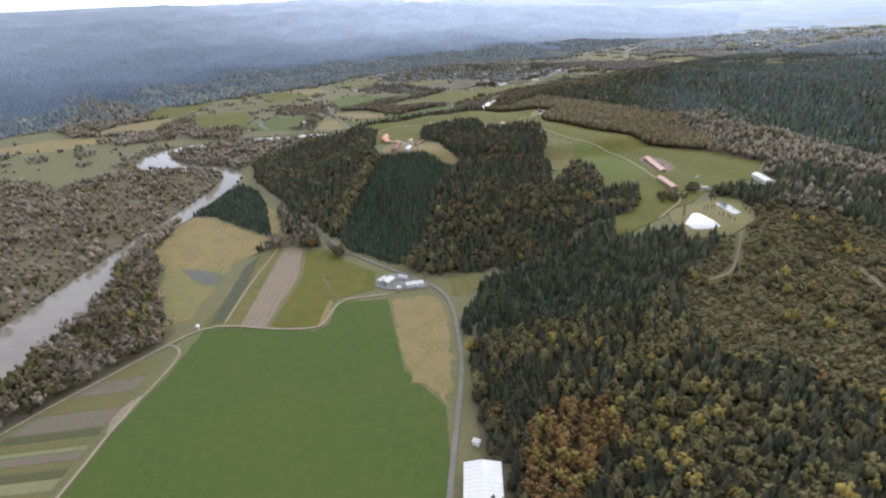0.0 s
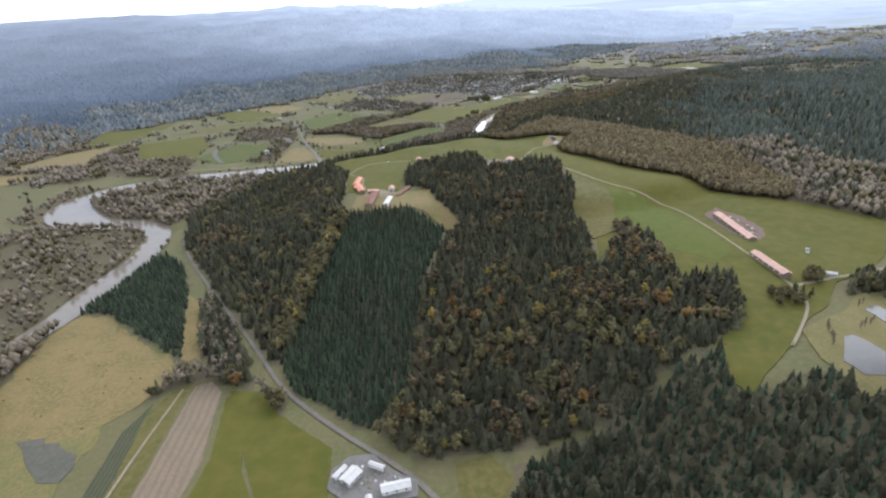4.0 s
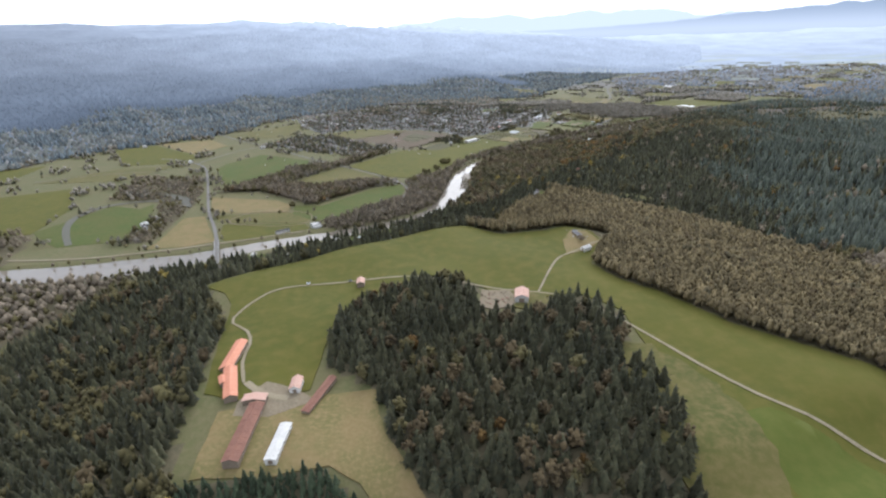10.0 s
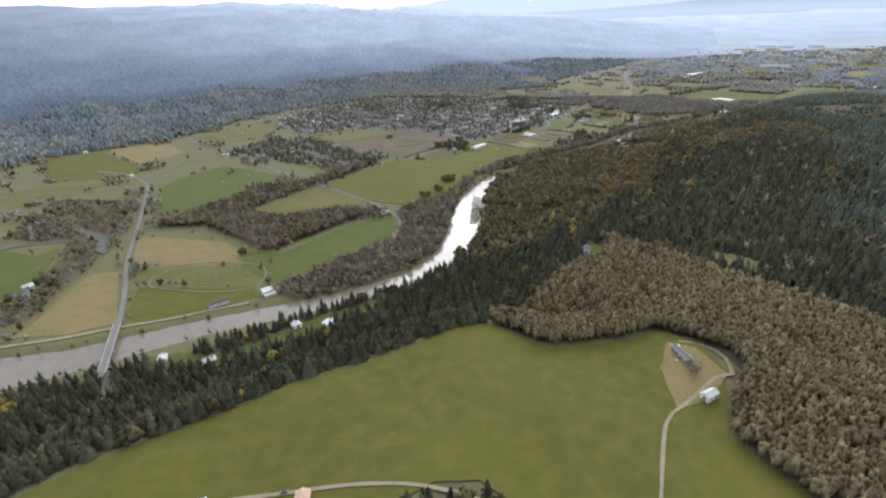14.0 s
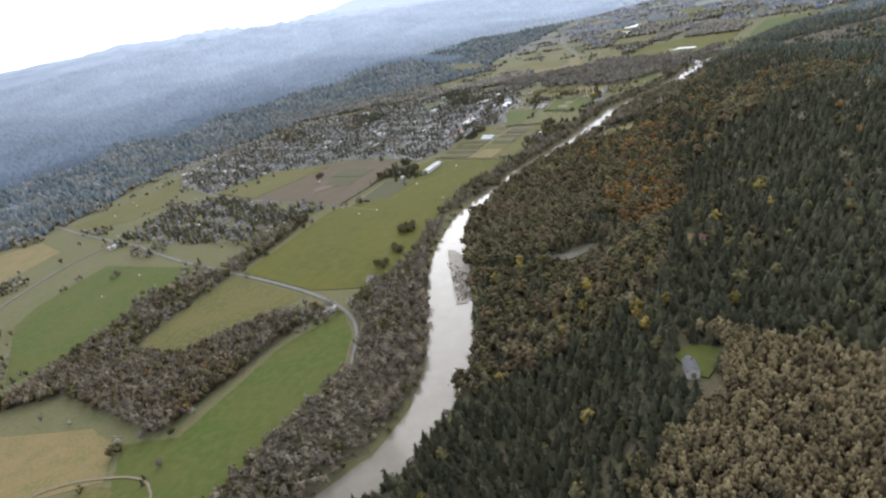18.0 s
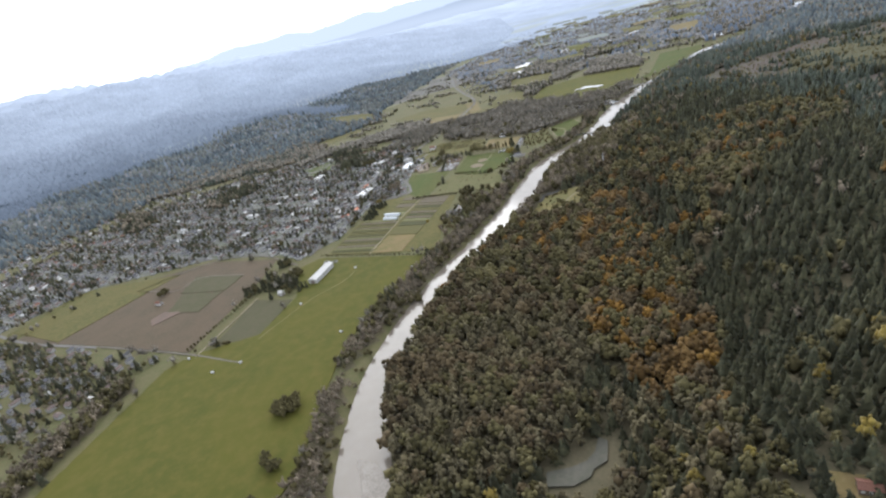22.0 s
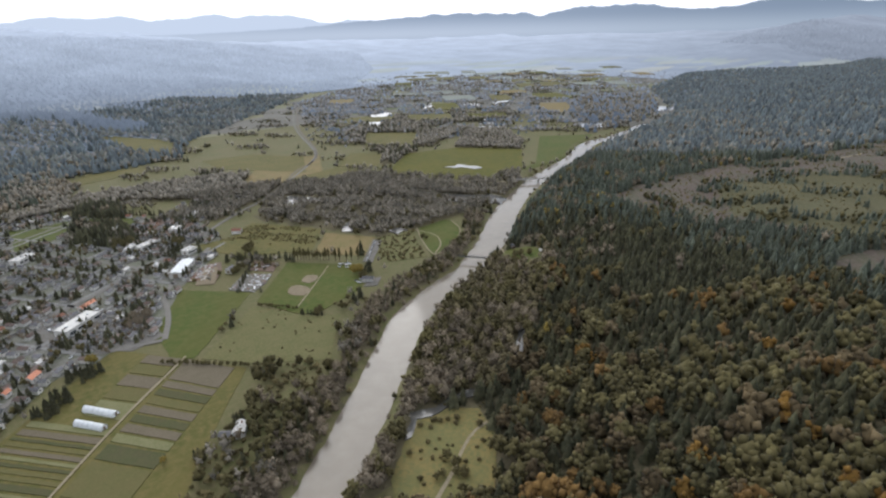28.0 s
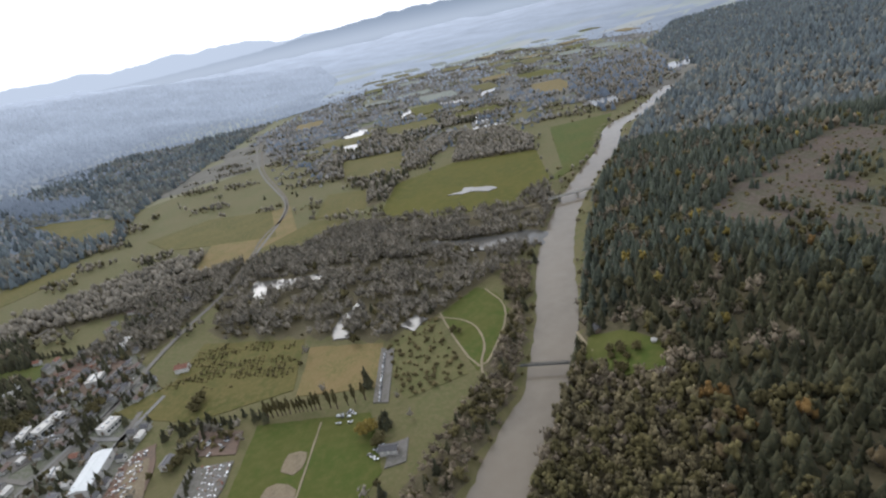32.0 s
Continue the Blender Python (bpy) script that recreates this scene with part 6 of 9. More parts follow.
CLEAR = POOLS + [p for _, p, _, _ in FIELDS] + [p for _, p, _, _ in VALLEY] + [MEADOW]
CLEAR += [[(-61.8, 506.1), (-60.8, 534.2), (-33.6, 540.8), (-6.3, 541.4), (-3.4, 518.4), (12.1, 484.6), (4.7, 476.2), (-10.3, 498.2), (-20, 505.1), (-37.6, 502.7)],
          [(41.9, 593.2), (42, 616), (78.5, 613.7), (78.5, 591.9), (62.7, 589.6)], [(104.4, 653.8), (118.3, 693.9), (134.1, 686.3), (134.1, 664.3)],
          [(137, 294), (141, 331), (168, 343), (176, 360), (193, 349), (199, 330), (192, 320), (183, 305), (165, 294)], [(224, 366), (226, 402), (241.8, 401), (241.7, 372)],
          [(136, 927), (142, 939), (152, 936), (170, 938), (170, 931), (160, 919), (148, 915)],
          [(119, 777), (119, 797), (129, 797), (130, 785), (124, 776)],
          [(183, 875), (190, 866), (184, 856), (177, 866)],
          [(-48.3, 302.7), (-36.4, 304.9), (-12.7, 289.3), (-12.7, 281.3), (-48.4, 282.8)], [(-7.1, 149.5), (12.8, 149.7), (12.8, 129.5), (-7.1, 129.4)], [(382.4, 1299.5), (412.3, 1329.6), (415.3, 1322.7), (386.4, 1293.6)]]


def free(x, y, road=2.6, bank=0.8):
    """Where nothing but trees may stand."""
    ok = river_dist(x, y) > bank
    for p in CLEAR:
        ok &= ~inside(p, x, y)
    for _, line, _, _ in ROADS:
        for p, q in zip(line, line[1:]):
            ok &= seg_dist(x, y, p, q)[0] > road
    return ok


def scatter(poly, gap, jitter=0.42, turn=0.0):
    xs, ys = [p[0] for p in poly], [p[1] for p in poly]
    cx, cy = sum(xs) / len(xs), sum(ys) / len(ys)
    R = max(math.hypot(a - cx, b - cy) for a, b in zip(xs, ys)) + gap
    g = np.arange(-R, R, gap)
    A, B = np.meshgrid(g, g)
    A = A + (np.arange(len(g)) % 2 * gap / 2)[:, None]
    A, B = A.ravel() + rng.uniform(-jitter, jitter, A.size) * gap, B.ravel() + rng.uniform(-jitter, jitter, B.size) * gap
    c, s = math.cos(turn), math.sin(turn)
    x, y = cx + c * A - s * B, cy + s * A + c * B
    k = inside(poly, x, y)
    return x[k], y[k]


def clump_noise(x, y, size, seed):
    return 0.5 + 0.5 * rolls(x + seed * 37.1, y - seed * 91.7, size)


WOODS = [
    # name, outline, spacing, mix of kinds (share), gaps
    ("bluff_olive", [(52, 846), (80, 842), (100, 842), (135, 827), (160, 855), (186, 885), (199, 905), (198, 969), (152, 942), (120, 944), (94, 947), (80, 897), (70, 866)], 3.8, {"low_olive": 0.10, "olive": 0.24, "yellow": 0.06, "pale_olive": 0.24, "big_brown": 0.12, "conifer": 0.30}, 0.0),
    ("grey_bank", [(94, 948), (120, 944), (152, 942), (198, 969), (216, 1019), (190, 1072), (155, 1060), (116, 1024), (102, 997)], 3.7, {"pale_olive": 0.60, "big_brown": 0.22, "big_olive": 0.18}, 0.0),
    ("dark_bluff", [(135, 827), (160, 855), (186, 885), (199, 905), (230, 940), (280, 880), (230, 830), (180, 800), (150, 800), (122, 812)], 3.9, {"conifer": 0.90, "olive": 0.10, "yellow": 0.05}, 0.0),
    ("pond_band", [(181, 358), (190, 356), (196, 338), (204, 326), (221, 342), (222, 364), (204, 371), (193, 368), (186, 366)], 3.4, {"conifer": 0.8, "olive": 0.2}, 0.0),
    ("west_flats", [(-780, 1230), (-592, 1120), (-421, 945), (-355, 936), (-300, 830), (-285, 752), (-389, 790), (-420, 765), (-515, 784), (-640, 900)], 5.6, {"bare": 0.72, "olive": 0.2, "shrub": 0.08}, 0.36),
    ("alder_edge", [(66, 748), (80, 762), (100, 770), (122, 778), (127, 784), (134, 788), (139, 797), (137, 806), (144, 811), (148, 800), (153, 788), (161, 780), (172, 760), (177, 758), (166, 786), (154, 804), (140, 822), (121.4, 809.8), (108.9, 784.8), (75.2, 769.3)], 3.7, {"conifer": 0.8, "olive": 0.2}, 0.0),
    ("orange_group", [(17, 128), (22, 163), (39, 174), (63, 171), (57, 154), (44, 144), (34, 122)], 3.5, {"orange": 0.75, "yellow": 0.15, "olive": 0.1}, 0.0),
    ("tall_group", [(4, 218), (53, 234), (111, 239), (99, 200), (65, 176), (24, 176), (4, 181)], 3.3, {"conifer": 0.5, "tall_olive": 0.42, "yellow": 0.08}, 0.0),
    ("round_group", [(65, 176), (104, 209), (122, 190), (140, 160), (160, 130), (180, 60), (40, 60), (46, 125), (60, 150)], 3.3, {"low_olive": 0.28, "yellow": 0.12, "tall_olive": 0.18, "conifer": 0.46}, 0.0),
    ("rust_wood", [(354, 1131), (407, 1133), (453, 1114), (501, 1067), (506, 1038), (430, 1010), (381, 1000), (300, 990), (250, 970), (240, 1010), (290, 1080), (317, 1108)], 4.5, {"big_orange": 0.09, "big_olive": 0.34, "big_amber": 0.05, "big_brown": 0.16, "conifer": 0.62}, 0.0),
    ("bank_wood", [(329, 1178), (389, 1219), (452, 1238), (470, 1205), (408, 1165), (369, 1143), (339, 1137), (310, 1154)], 3.5, {"bare": 0.30, "pale_olive": 0.34, "olive": 0.36}, 0.0),
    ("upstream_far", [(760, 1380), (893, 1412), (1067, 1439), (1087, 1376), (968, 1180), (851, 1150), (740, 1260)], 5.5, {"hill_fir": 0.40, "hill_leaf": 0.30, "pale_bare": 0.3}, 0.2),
    ("ridge_fill", [(200, 880), (330, 960), (560, 1090), (620, 1240), (620, 1320), (440, 1235), (330, 1172), (280, 1125), (112, 990), (110, 880)], 4.0, {"conifer": 0.5, "ridge_fir": 0.3, "olive": 0.2}, 0.0),
    ("west_slope", [(-70.5, 510.9), (-74.3, 599.5), (-101.3, 651.2), (-168.5, 739.4), (-219.3, 602.1), (-208.6, 562.2), (-199.9, 539.3), (-109.1, 401.1), (-89.5, 368.2), (-81.6, 376.4), (-79.6, 444.8), (-73.7, 484.7)], 4.0, {"conifer": 0.66, "olive": 0.20, "brown_tree": 0.14}, 0.0),
    ("slope_shrubs", [(-72.4, 503.8), (-62.8, 504), (-67.8, 455), (-77.7, 404.7), (-83.6, 376.4), (-91.4, 394.4), (-85.5, 444.6)], 3.2, {"olive": 0.8, "yellow": 0.2}, 0.0),
    ("plantation", [(-64.7, 503), (-20, 504.1), (1.7, 479.1), (-4.3, 446.4), (-13.3, 405.8), (-23.5, 334.9), (-36.4, 315.8), (-73.8, 347.3), (-83.6, 369.3), (-77.6, 424.9), (-67.8, 474.9)], 2.7, {"plantation": 1.0}, 0.0),
    ("hilltop_wood", [(-26.7, 562), (-22.7, 601.1), (-9.9, 618.3), (4.8, 625.4), (22.5, 634), (33, 633), (44, 621), (41, 593.2), (62.6, 586.6), (80.5, 599.8), (92.4, 602), (104.2, 582.3), (99.2, 560.2), (87.3, 543), (100.2, 539.3), (95.1, 508.1), (86.8, 476.4), (90.7, 461.5), (87.7, 442.5), (81.7, 417.4), (79.7, 401.4), (-8.4, 405.9), (-1.3, 446.5), (11.7, 483), (1.4, 507.5), (-5.3, 538.4)], 3.9, {"conifer": 0.76, "brown_tree": 0.12, "olive": 0.10, "orange": 0.03}, 0.0),
    ("south_wood", [(79.7, 401.4), (115.2, 386.1), (139.1, 382.6), (127, 344.2), (104.1, 329.9), (61.3, 305.9), (11.2, 301.4), (-13.7, 297.2), (-34.4, 314.8), (-23.5, 334.9), (-12.4, 405.9)], 3.9, {"conifer": 0.56, "brown_tree": 0.10, "olive": 0.26, "orange": 0.05, "yellow": 0.05}, 0.0),
    ("spruce_block", [(-0.9, 241.4), (13.1, 271.7), (17.2, 290.5), (61.3, 306.9), (104.1, 323.9), (103, 297.8), (133.8, 306.3), (148.7, 300.6), (152.3, 295), (174.8, 307), (119.6, 257.5), (86.2, 232.2), (10.9, 219.5)], 3.2, {"conifer": 0.35, "plantation": 0.65}, 0.0),
    ("river_spruce", [(-225.4, 437.4), (-198.5, 432.1), (-161.7, 399), (-136.4, 379.4), (-148.1, 415.4), (-161.8, 454.9), (-185.2, 502.5), (-206.6, 522.1), (-220, 481.7)], 3.0, {"plantation": 1.0}, 0.0),
    ("lane_spruce", [(-146.2, 435.5), (-124.7, 377.7), (-107.2, 355.9), (-93.5, 356.1), (-112, 396), (-142.3, 443.4)], 3.6, {"conifer": 0.7, "bare": 0.3}, 0.0),
    ("south_east_wood", [(3, 217.3), (86.2, 232.2), (119.6, 257.5), (105.2, 196.5), (135.6, 185.7), (151.9, 156.3), (180, 60), (0, 60), (4.9, 185)], 3.8, {"olive": 0.30, "yellow": 0.10, "orange": 0.08, "tall_olive": 0.14, "conifer": 0.42}, 0.0),
    ("regrowth", [(174.8, 309), (204, 333.6), (261.8, 297.9), (330, 200), (330, 60), (180, 60), (151.9, 156.3), (135.6, 185.7), (105.2, 196.5), (119.6, 257.5)], 2.6, {"shrub": 0.86, "olive": 0.08, "yellow": 0.04, "small_conifer": 0.02}, 0.08),
    ("alder_wood", [(54.2, 724.8), (73.8, 700), (107.4, 698.6), (121.3, 705), (132.2, 693.2), (133.1, 673.3), (115.3, 642.1), (121.2, 616.4), (133.1, 599.7), (149, 565), (180.3, 531), (206.4, 501.5), (232.9, 479.2), (251.2, 505.7), (250.7, 605.1), (215, 690), (172, 760), (161, 780), (153, 788), (148, 800), (144, 811), (137, 806), (139, 797), (134, 788), (127, 784), (122, 778), (100, 770), (80, 762), (66, 748)], 2.25, {"alder": 0.84, "pale_olive": 0.08, "brown_tree": 0.05, "small_conifer": 0.04}, 0.0),
    ("east_brown_wood", [(232.9, 479.2), (262.4, 439), (307.5, 392.1), (338.8, 314.3), (261.8, 297.9), (400, 200), (520, 330), (434.3, 436.9), (339.2, 553.7), (308.2, 614.6), (250.8, 645.3), (251.2, 505.7)], 4.2, {"bare": 0.5, "alder": 0.2, "conifer": 0.22, "olive": 0.08}, 0.04),
    ("ridge_wood", [(156.9, 877.3), (141, 823), (155, 805), (167, 787), (178, 759), (216, 692), (250.8, 645.3), (308.2, 614.6), (339.2, 553.7), (434.3, 436.9), (520, 330), (760, 300), (793.1, 1020.9), (760, 1060), (611, 1099.1), (611, 1164.6), (561.4, 1204.6), (471, 1163.6), (378.5, 1062.3), (296.6, 987.8), (247.9, 963.5), (198.9, 904.9)], 4.0, {"ridge_fir": 0.70, "conifer": 0.16, "bare": 0.07, "olive": 0.08, "orange": 0.02}, 0.0),
    ("bluff_conifers", [(-103.2, 651.1), (-56.6, 674.7), (2.1, 702.2), (51.3, 724.7), (74.2, 770.3), (108.9, 785.8), (121.4, 810.8), (152.8, 836.5), (156.9, 877.3), (110.1, 868.8), (75.1, 857.4), (48.4, 835.6), (22.7, 817.5), (-39, 789), (-121.1, 750.8), (-168.5, 739.4)], 3.8, {"conifer": 0.88, "olive": 0.07, "yellow": 0.05}, 0.0),
    ("right_bank_wood", [(80.1, 862.3), (110.1, 868.8), (156.9, 877.3), (198.9, 904.9), (247.9, 963.5), (296.6, 987.8), (328.1, 1032.2), (299.7, 1092.5), (275.5, 1124.9), (236, 1116), (200, 1098), (155, 1060), (118, 1028), (104, 997.5), (95, 946.8), (82, 897)], 4.7, {"big_brown": 0.24, "big_olive": 0.44, "conifer": 0.06, "big_orange": 0.07, "big_amber": 0.09, "pale_olive": 0.20}, 0.0),
    ("autumn_wood", [(299.7, 1092.5), (328.1, 1032.2), (378.5, 1062.3), (440.3, 1123), (441.2, 1198.5), (411.3, 1215.3), (371.4, 1203.1), (331.4, 1174.9), (323, 1148.8), (336.7, 1134.8), (322.2, 1114.6)], 4.0, {"olive": 0.20, "orange": 0.07, "yellow": 0.04, "brown_tree": 0.14, "conifer": 0.60}, 0.0),
    ("bank_fringe", [(262.6, 1131.1), (301.1, 1152.8), (331.4, 1177.9), (373.4, 1205.1), (413.3, 1217.3), (441.3, 1225.6), (441.2, 1198.5), (401.1, 1173.2), (350.8, 1142.9), (323, 1148.8), (300.9, 1144.7), (280.5, 1126.8)], 3.6, {"bare": 0.6, "olive": 0.3, "yellow": 0.1}, 0.0),
    ("upstream_wood", [(441.2, 1198.5), (449.4, 1238.6), (501.4, 1266.1), (561.2, 1299.5), (650.2, 1340.8), (757.9, 1376.7), (893.6, 1412.3), (1067, 1439.5), (1087.8, 1376.2), (851, 1106), (760, 1060), (611, 1100), (611, 1164.6), (561.4, 1204.6), (471, 1163.6)], 4.4, {"ridge_fir": 0.64, "bare": 0.16, "olive": 0.14, "yellow": 0.06}, 0.0),
    ("river_flats", [(-275, 60), (-250, 150), (-240, 250), (-244, 340), (-240, 400), (-228, 480), (-240, 575), (-319.9, 589), (-403.5, 633.4), (-405.5, 735.4), (-312.7, 741.4), (-283.7, 737.2), (-176.4, 729.2), (-210.7, 693.2), (-226.1, 591.9), (-403.3, 554.4), (-659.2, 679.4), (-846, 613.8), (-900, 60)], 5.2, {"low_bare": 0.34, "shrub": 0.34, "bare": 0.22, "olive": 0.10}, 0.30),
    ("flood_wood", [(-403.3, 554.4), (-226.1, 597.9), (-213.5, 642.7), (-168.5, 739.4), (-196, 735.9), (-293.4, 744), (-339.3, 713.3), (-356.3, 677.6), (-320.1, 639), (-291.4, 622), (-384.8, 594.7)], 4.8, {"low_bare": 0.36, "bare": 0.34, "shrub": 0.20, "olive": 0.10}, 0.12),
    ("near_bank", [(-226, 60), (-190.6, 172.5), (-177.1, 195.5), (-151, 235.8), (-153.9, 252.7), (-186.7, 302.1), (-200.3, 341.8), (-209, 373.7), (-215.7, 353.5), (-228.1, 331.2), (-215.5, 286.5), (-212.6, 241.6), (-217.4, 182.1), (-236, 60)], 3.8, {"bare": 0.5, "olive": 0.42, "yellow": 0.08}, 0.0),
    ("bank_strip", [(-221.4, 346.4), (-215.7, 353.5), (-219.6, 392.5), (-225.4, 437.4), (-235, 431.1), (-236, 381), (-236, 346), (-226, 330)], 3.3, {"bare": 0.9, "olive": 0.1}, 0.0),
    ("lane_trees", [(-102.3, 355.9), (-77.8, 345.3), (-73.8, 334.3), (-81.7, 322.2), (-93.5, 334)], 3.8, {"bare": 0.5, "olive": 0.3, "orange": 0.2}, 0.0),
    ("farm_hedge", [(-148.1, 350), (-141.3, 380.3), (-132.5, 371.5), (-115, 361.7), (-97.4, 360.1), (-98.4, 354), (-116.9, 357.7), (-134.5, 352.3), (-146.1, 341)], 3.0, {"bare": 0.5, "olive": 0.3, "small_conifer": 0.2}, 0.0),
    ("valley_thicket", [(-174.6, 958.2), (-146.8, 989.2), (-112.7, 983), (-60.2, 962.8), (-20.7, 971.5), (7, 957.7), (-20.9, 940.1), (-55.2, 907.2), (-75, 889), (-100.2, 917), (-138.3, 956.4)], 3.5, {"bare": 0.50, "brown_tree": 0.26, "olive": 0.20, "orange": 0.06}, 0.0),
    ("hedge_belt", [(-190.7, 962.2), (-158.5, 986.6), (-111.3, 1060.3), (-64.6, 1074.1), (-20.6, 1129.7), (0, 1148.7), (5.2, 1136.1), (-47.9, 1063.9), (-83.9, 1029), (-109.5, 988.1), (-158.6, 962.9)], 4.2, {"bare": 0.6, "olive": 0.4}, 0.05),
    ("west_thicket", [(-293.6, 956), (-307, 1062.2), (-224.2, 1041.6), (-199.3, 969), (-194.4, 899.4), (-196.1, 811.1), (-222.1, 811.4), (-215.9, 878), (-235.5, 935.8)], 4.0, {"low_bare": 0.55, "shrub": 0.35, "olive": 0.1}, 0.25),
    ("left_bank", [(-8.1, 822.9), (19.8, 840), (43.6, 866), (55.6, 900.2), (65.8, 943.5), (80.4, 993.8), (107.1, 1049.2), (93, 1039.7), (68.4, 1000.5), (36.7, 968.5), (19.3, 951.5), (22.1, 921.5), (8.8, 890), (-15.7, 868.2), (-54.8, 831.6), (-63.7, 824.3), (-40.1, 811)], 3.5, {"bank_bare": 0.5, "bare": 0.3, "bank_olive": 0.2}, 0.0),
    ("left_bank_upper", [(107.1, 1051.3), (151, 1079.2), (188.9, 1110), (228.9, 1136.2), (271.2, 1162.8), (319.6, 1204.7), (353.6, 1230.8), (391.4, 1243.1), (426.4, 1253.4), (471.4, 1280.7), (521.2, 1314), (501.2, 1321.7), (471.3, 1293.6), (421.4, 1267.2), (361.5, 1252.7), (336, 1237), (307, 1204), (270, 1184), (212, 1143), (181, 1124), (149, 1108), (128, 1088), (114, 1075), (100, 1056)], 3.2, {"bank_bare": 0.64, "bank_olive": 0.24, "small_conifer": 0.12}, 0.0),
    ("scrub_corner", [(241.6, 1189.1), (267.7, 1214.2), (281.8, 1228.1), (305.7, 1206.6), (271.4, 1178.7), (226.1, 1152.4), (206.3, 1153.5), (223.6, 1184.2)], 4.2, {"shrub": 0.6, "olive": 0.25, "bare": 0.15}, 0.25),
    ("town_wood", [(396.4, 1381.5), (367.6, 1439.7), (401.2, 1498.4), (460.3, 1518.4), (544.3, 1500), (559.8, 1442), (600.1, 1387.6), (647.6, 1388), (610.4, 1354.3), (541, 1326.1), (501.2, 1323.7), (481.2, 1328.4), (451.2, 1327.1), (417.3, 1334.6)], 3.7, {"pale_bare": 0.80, "shrub": 0.12, "olive": 0.06, "conifer": 0.02}, 0.42),
    ("town_belt", [(302.7, 1498.1), (401.2, 1556.6), (450.4, 1547.3), (470.3, 1499.2), (401.2, 1498.4), (341.9, 1461)], 5.0, {"pale_bare": 0.8, "conifer": 0.2}, 0.1),
    ("wood_belt", [(209, 1605), (263, 1634), (359, 1625), (482, 1584), (530, 1440), (546, 1386), (564, 1331), (537, 1322), (499, 1385), (470, 1450), (432, 1489), (364, 1525), (308, 1577), (246, 1588), (208, 1574)], 3.9, {"pale_bare": 0.88, "olive": 0.08, "conifer": 0.04}, 0.2),
    ("town_back", [(-42, 1742), (23, 1704), (82, 1682), (149, 1654), (202, 1625), (262, 1638), (280, 1688), (266, 1729), (220, 1760), (174, 1791), (96, 1843), (10, 1880), (-57, 1898)], 5.2, {"pale_bare": 0.62, "bare": 0.2, "ridge_fir": 0.18}, 0.0),
    ("street_belt", [(79, 1500), (78, 1556), (114, 1576), (144, 1574), (143, 1532), (109, 1510)], 3.2, {"conifer": 0.7, "bare": 0.3}, 0.0),
    ("street_belt", [(-21, 1539), (-34, 1663), (3, 1625), (15, 1554), (0, 1526)], 3.8, {"conifer": 0.6, "bare": 0.4}, 0.0),
    ("town_firs", [(240, 1520), (263, 1590), (291, 1583), (291, 1537), (270, 1488)], 3.0, {"conifer": 0.85, "bare": 0.15}, 0.0),
    ("plain_belt", [(597.5, 1577.6), (558.8, 1529.1), (617.9, 1521.9), (694.3, 1635.8), (809.8, 1693.9), (946.3, 1637.1), (983.1, 1713.9), (788.5, 1847), (634.9, 1731.3)], 6.2, {"pale_bare": 0.75, "conifer": 0.25}, 0.1),
    ("plain_grove", [(687, 1536), (815, 1641), (846, 1589), (776, 1492), (738, 1464)], 5, {"pale_bare": 0.9, "olive": 0.1}, 0.05),
    ("plain_belt", [(892.5, 1463), (986.8, 1560.2), (1100, 1657.2), (1300, 1760), (1400, 1640), (1181.2, 1503.7), (1047.1, 1465.6)], 7, {"pale_bare": 0.7, "farwood": 0.3}, 0.3),
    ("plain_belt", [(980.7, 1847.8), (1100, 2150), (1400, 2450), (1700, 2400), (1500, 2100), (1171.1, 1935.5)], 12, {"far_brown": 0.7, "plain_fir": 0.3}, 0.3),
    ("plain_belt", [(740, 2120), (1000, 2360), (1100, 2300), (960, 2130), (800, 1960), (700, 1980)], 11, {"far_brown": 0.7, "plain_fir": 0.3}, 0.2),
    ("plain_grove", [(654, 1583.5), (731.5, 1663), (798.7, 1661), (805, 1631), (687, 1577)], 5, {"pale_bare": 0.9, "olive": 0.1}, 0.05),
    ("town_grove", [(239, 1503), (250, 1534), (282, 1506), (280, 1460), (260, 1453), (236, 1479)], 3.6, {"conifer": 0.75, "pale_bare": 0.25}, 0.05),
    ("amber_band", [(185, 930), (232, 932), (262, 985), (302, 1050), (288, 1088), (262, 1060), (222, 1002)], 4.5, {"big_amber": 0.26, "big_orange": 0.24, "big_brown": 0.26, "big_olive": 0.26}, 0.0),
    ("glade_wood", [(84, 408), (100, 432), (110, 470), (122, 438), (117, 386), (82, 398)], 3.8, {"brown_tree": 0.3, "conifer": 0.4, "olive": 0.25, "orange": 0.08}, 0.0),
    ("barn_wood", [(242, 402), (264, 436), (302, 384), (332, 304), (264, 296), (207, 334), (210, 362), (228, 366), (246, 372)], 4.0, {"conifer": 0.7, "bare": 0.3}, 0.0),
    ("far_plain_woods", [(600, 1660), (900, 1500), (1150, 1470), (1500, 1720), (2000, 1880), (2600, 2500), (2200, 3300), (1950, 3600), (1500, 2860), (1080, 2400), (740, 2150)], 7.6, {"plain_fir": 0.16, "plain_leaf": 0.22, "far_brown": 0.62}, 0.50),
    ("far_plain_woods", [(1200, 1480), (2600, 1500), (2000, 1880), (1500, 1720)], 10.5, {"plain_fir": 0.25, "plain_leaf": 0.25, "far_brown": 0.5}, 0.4),
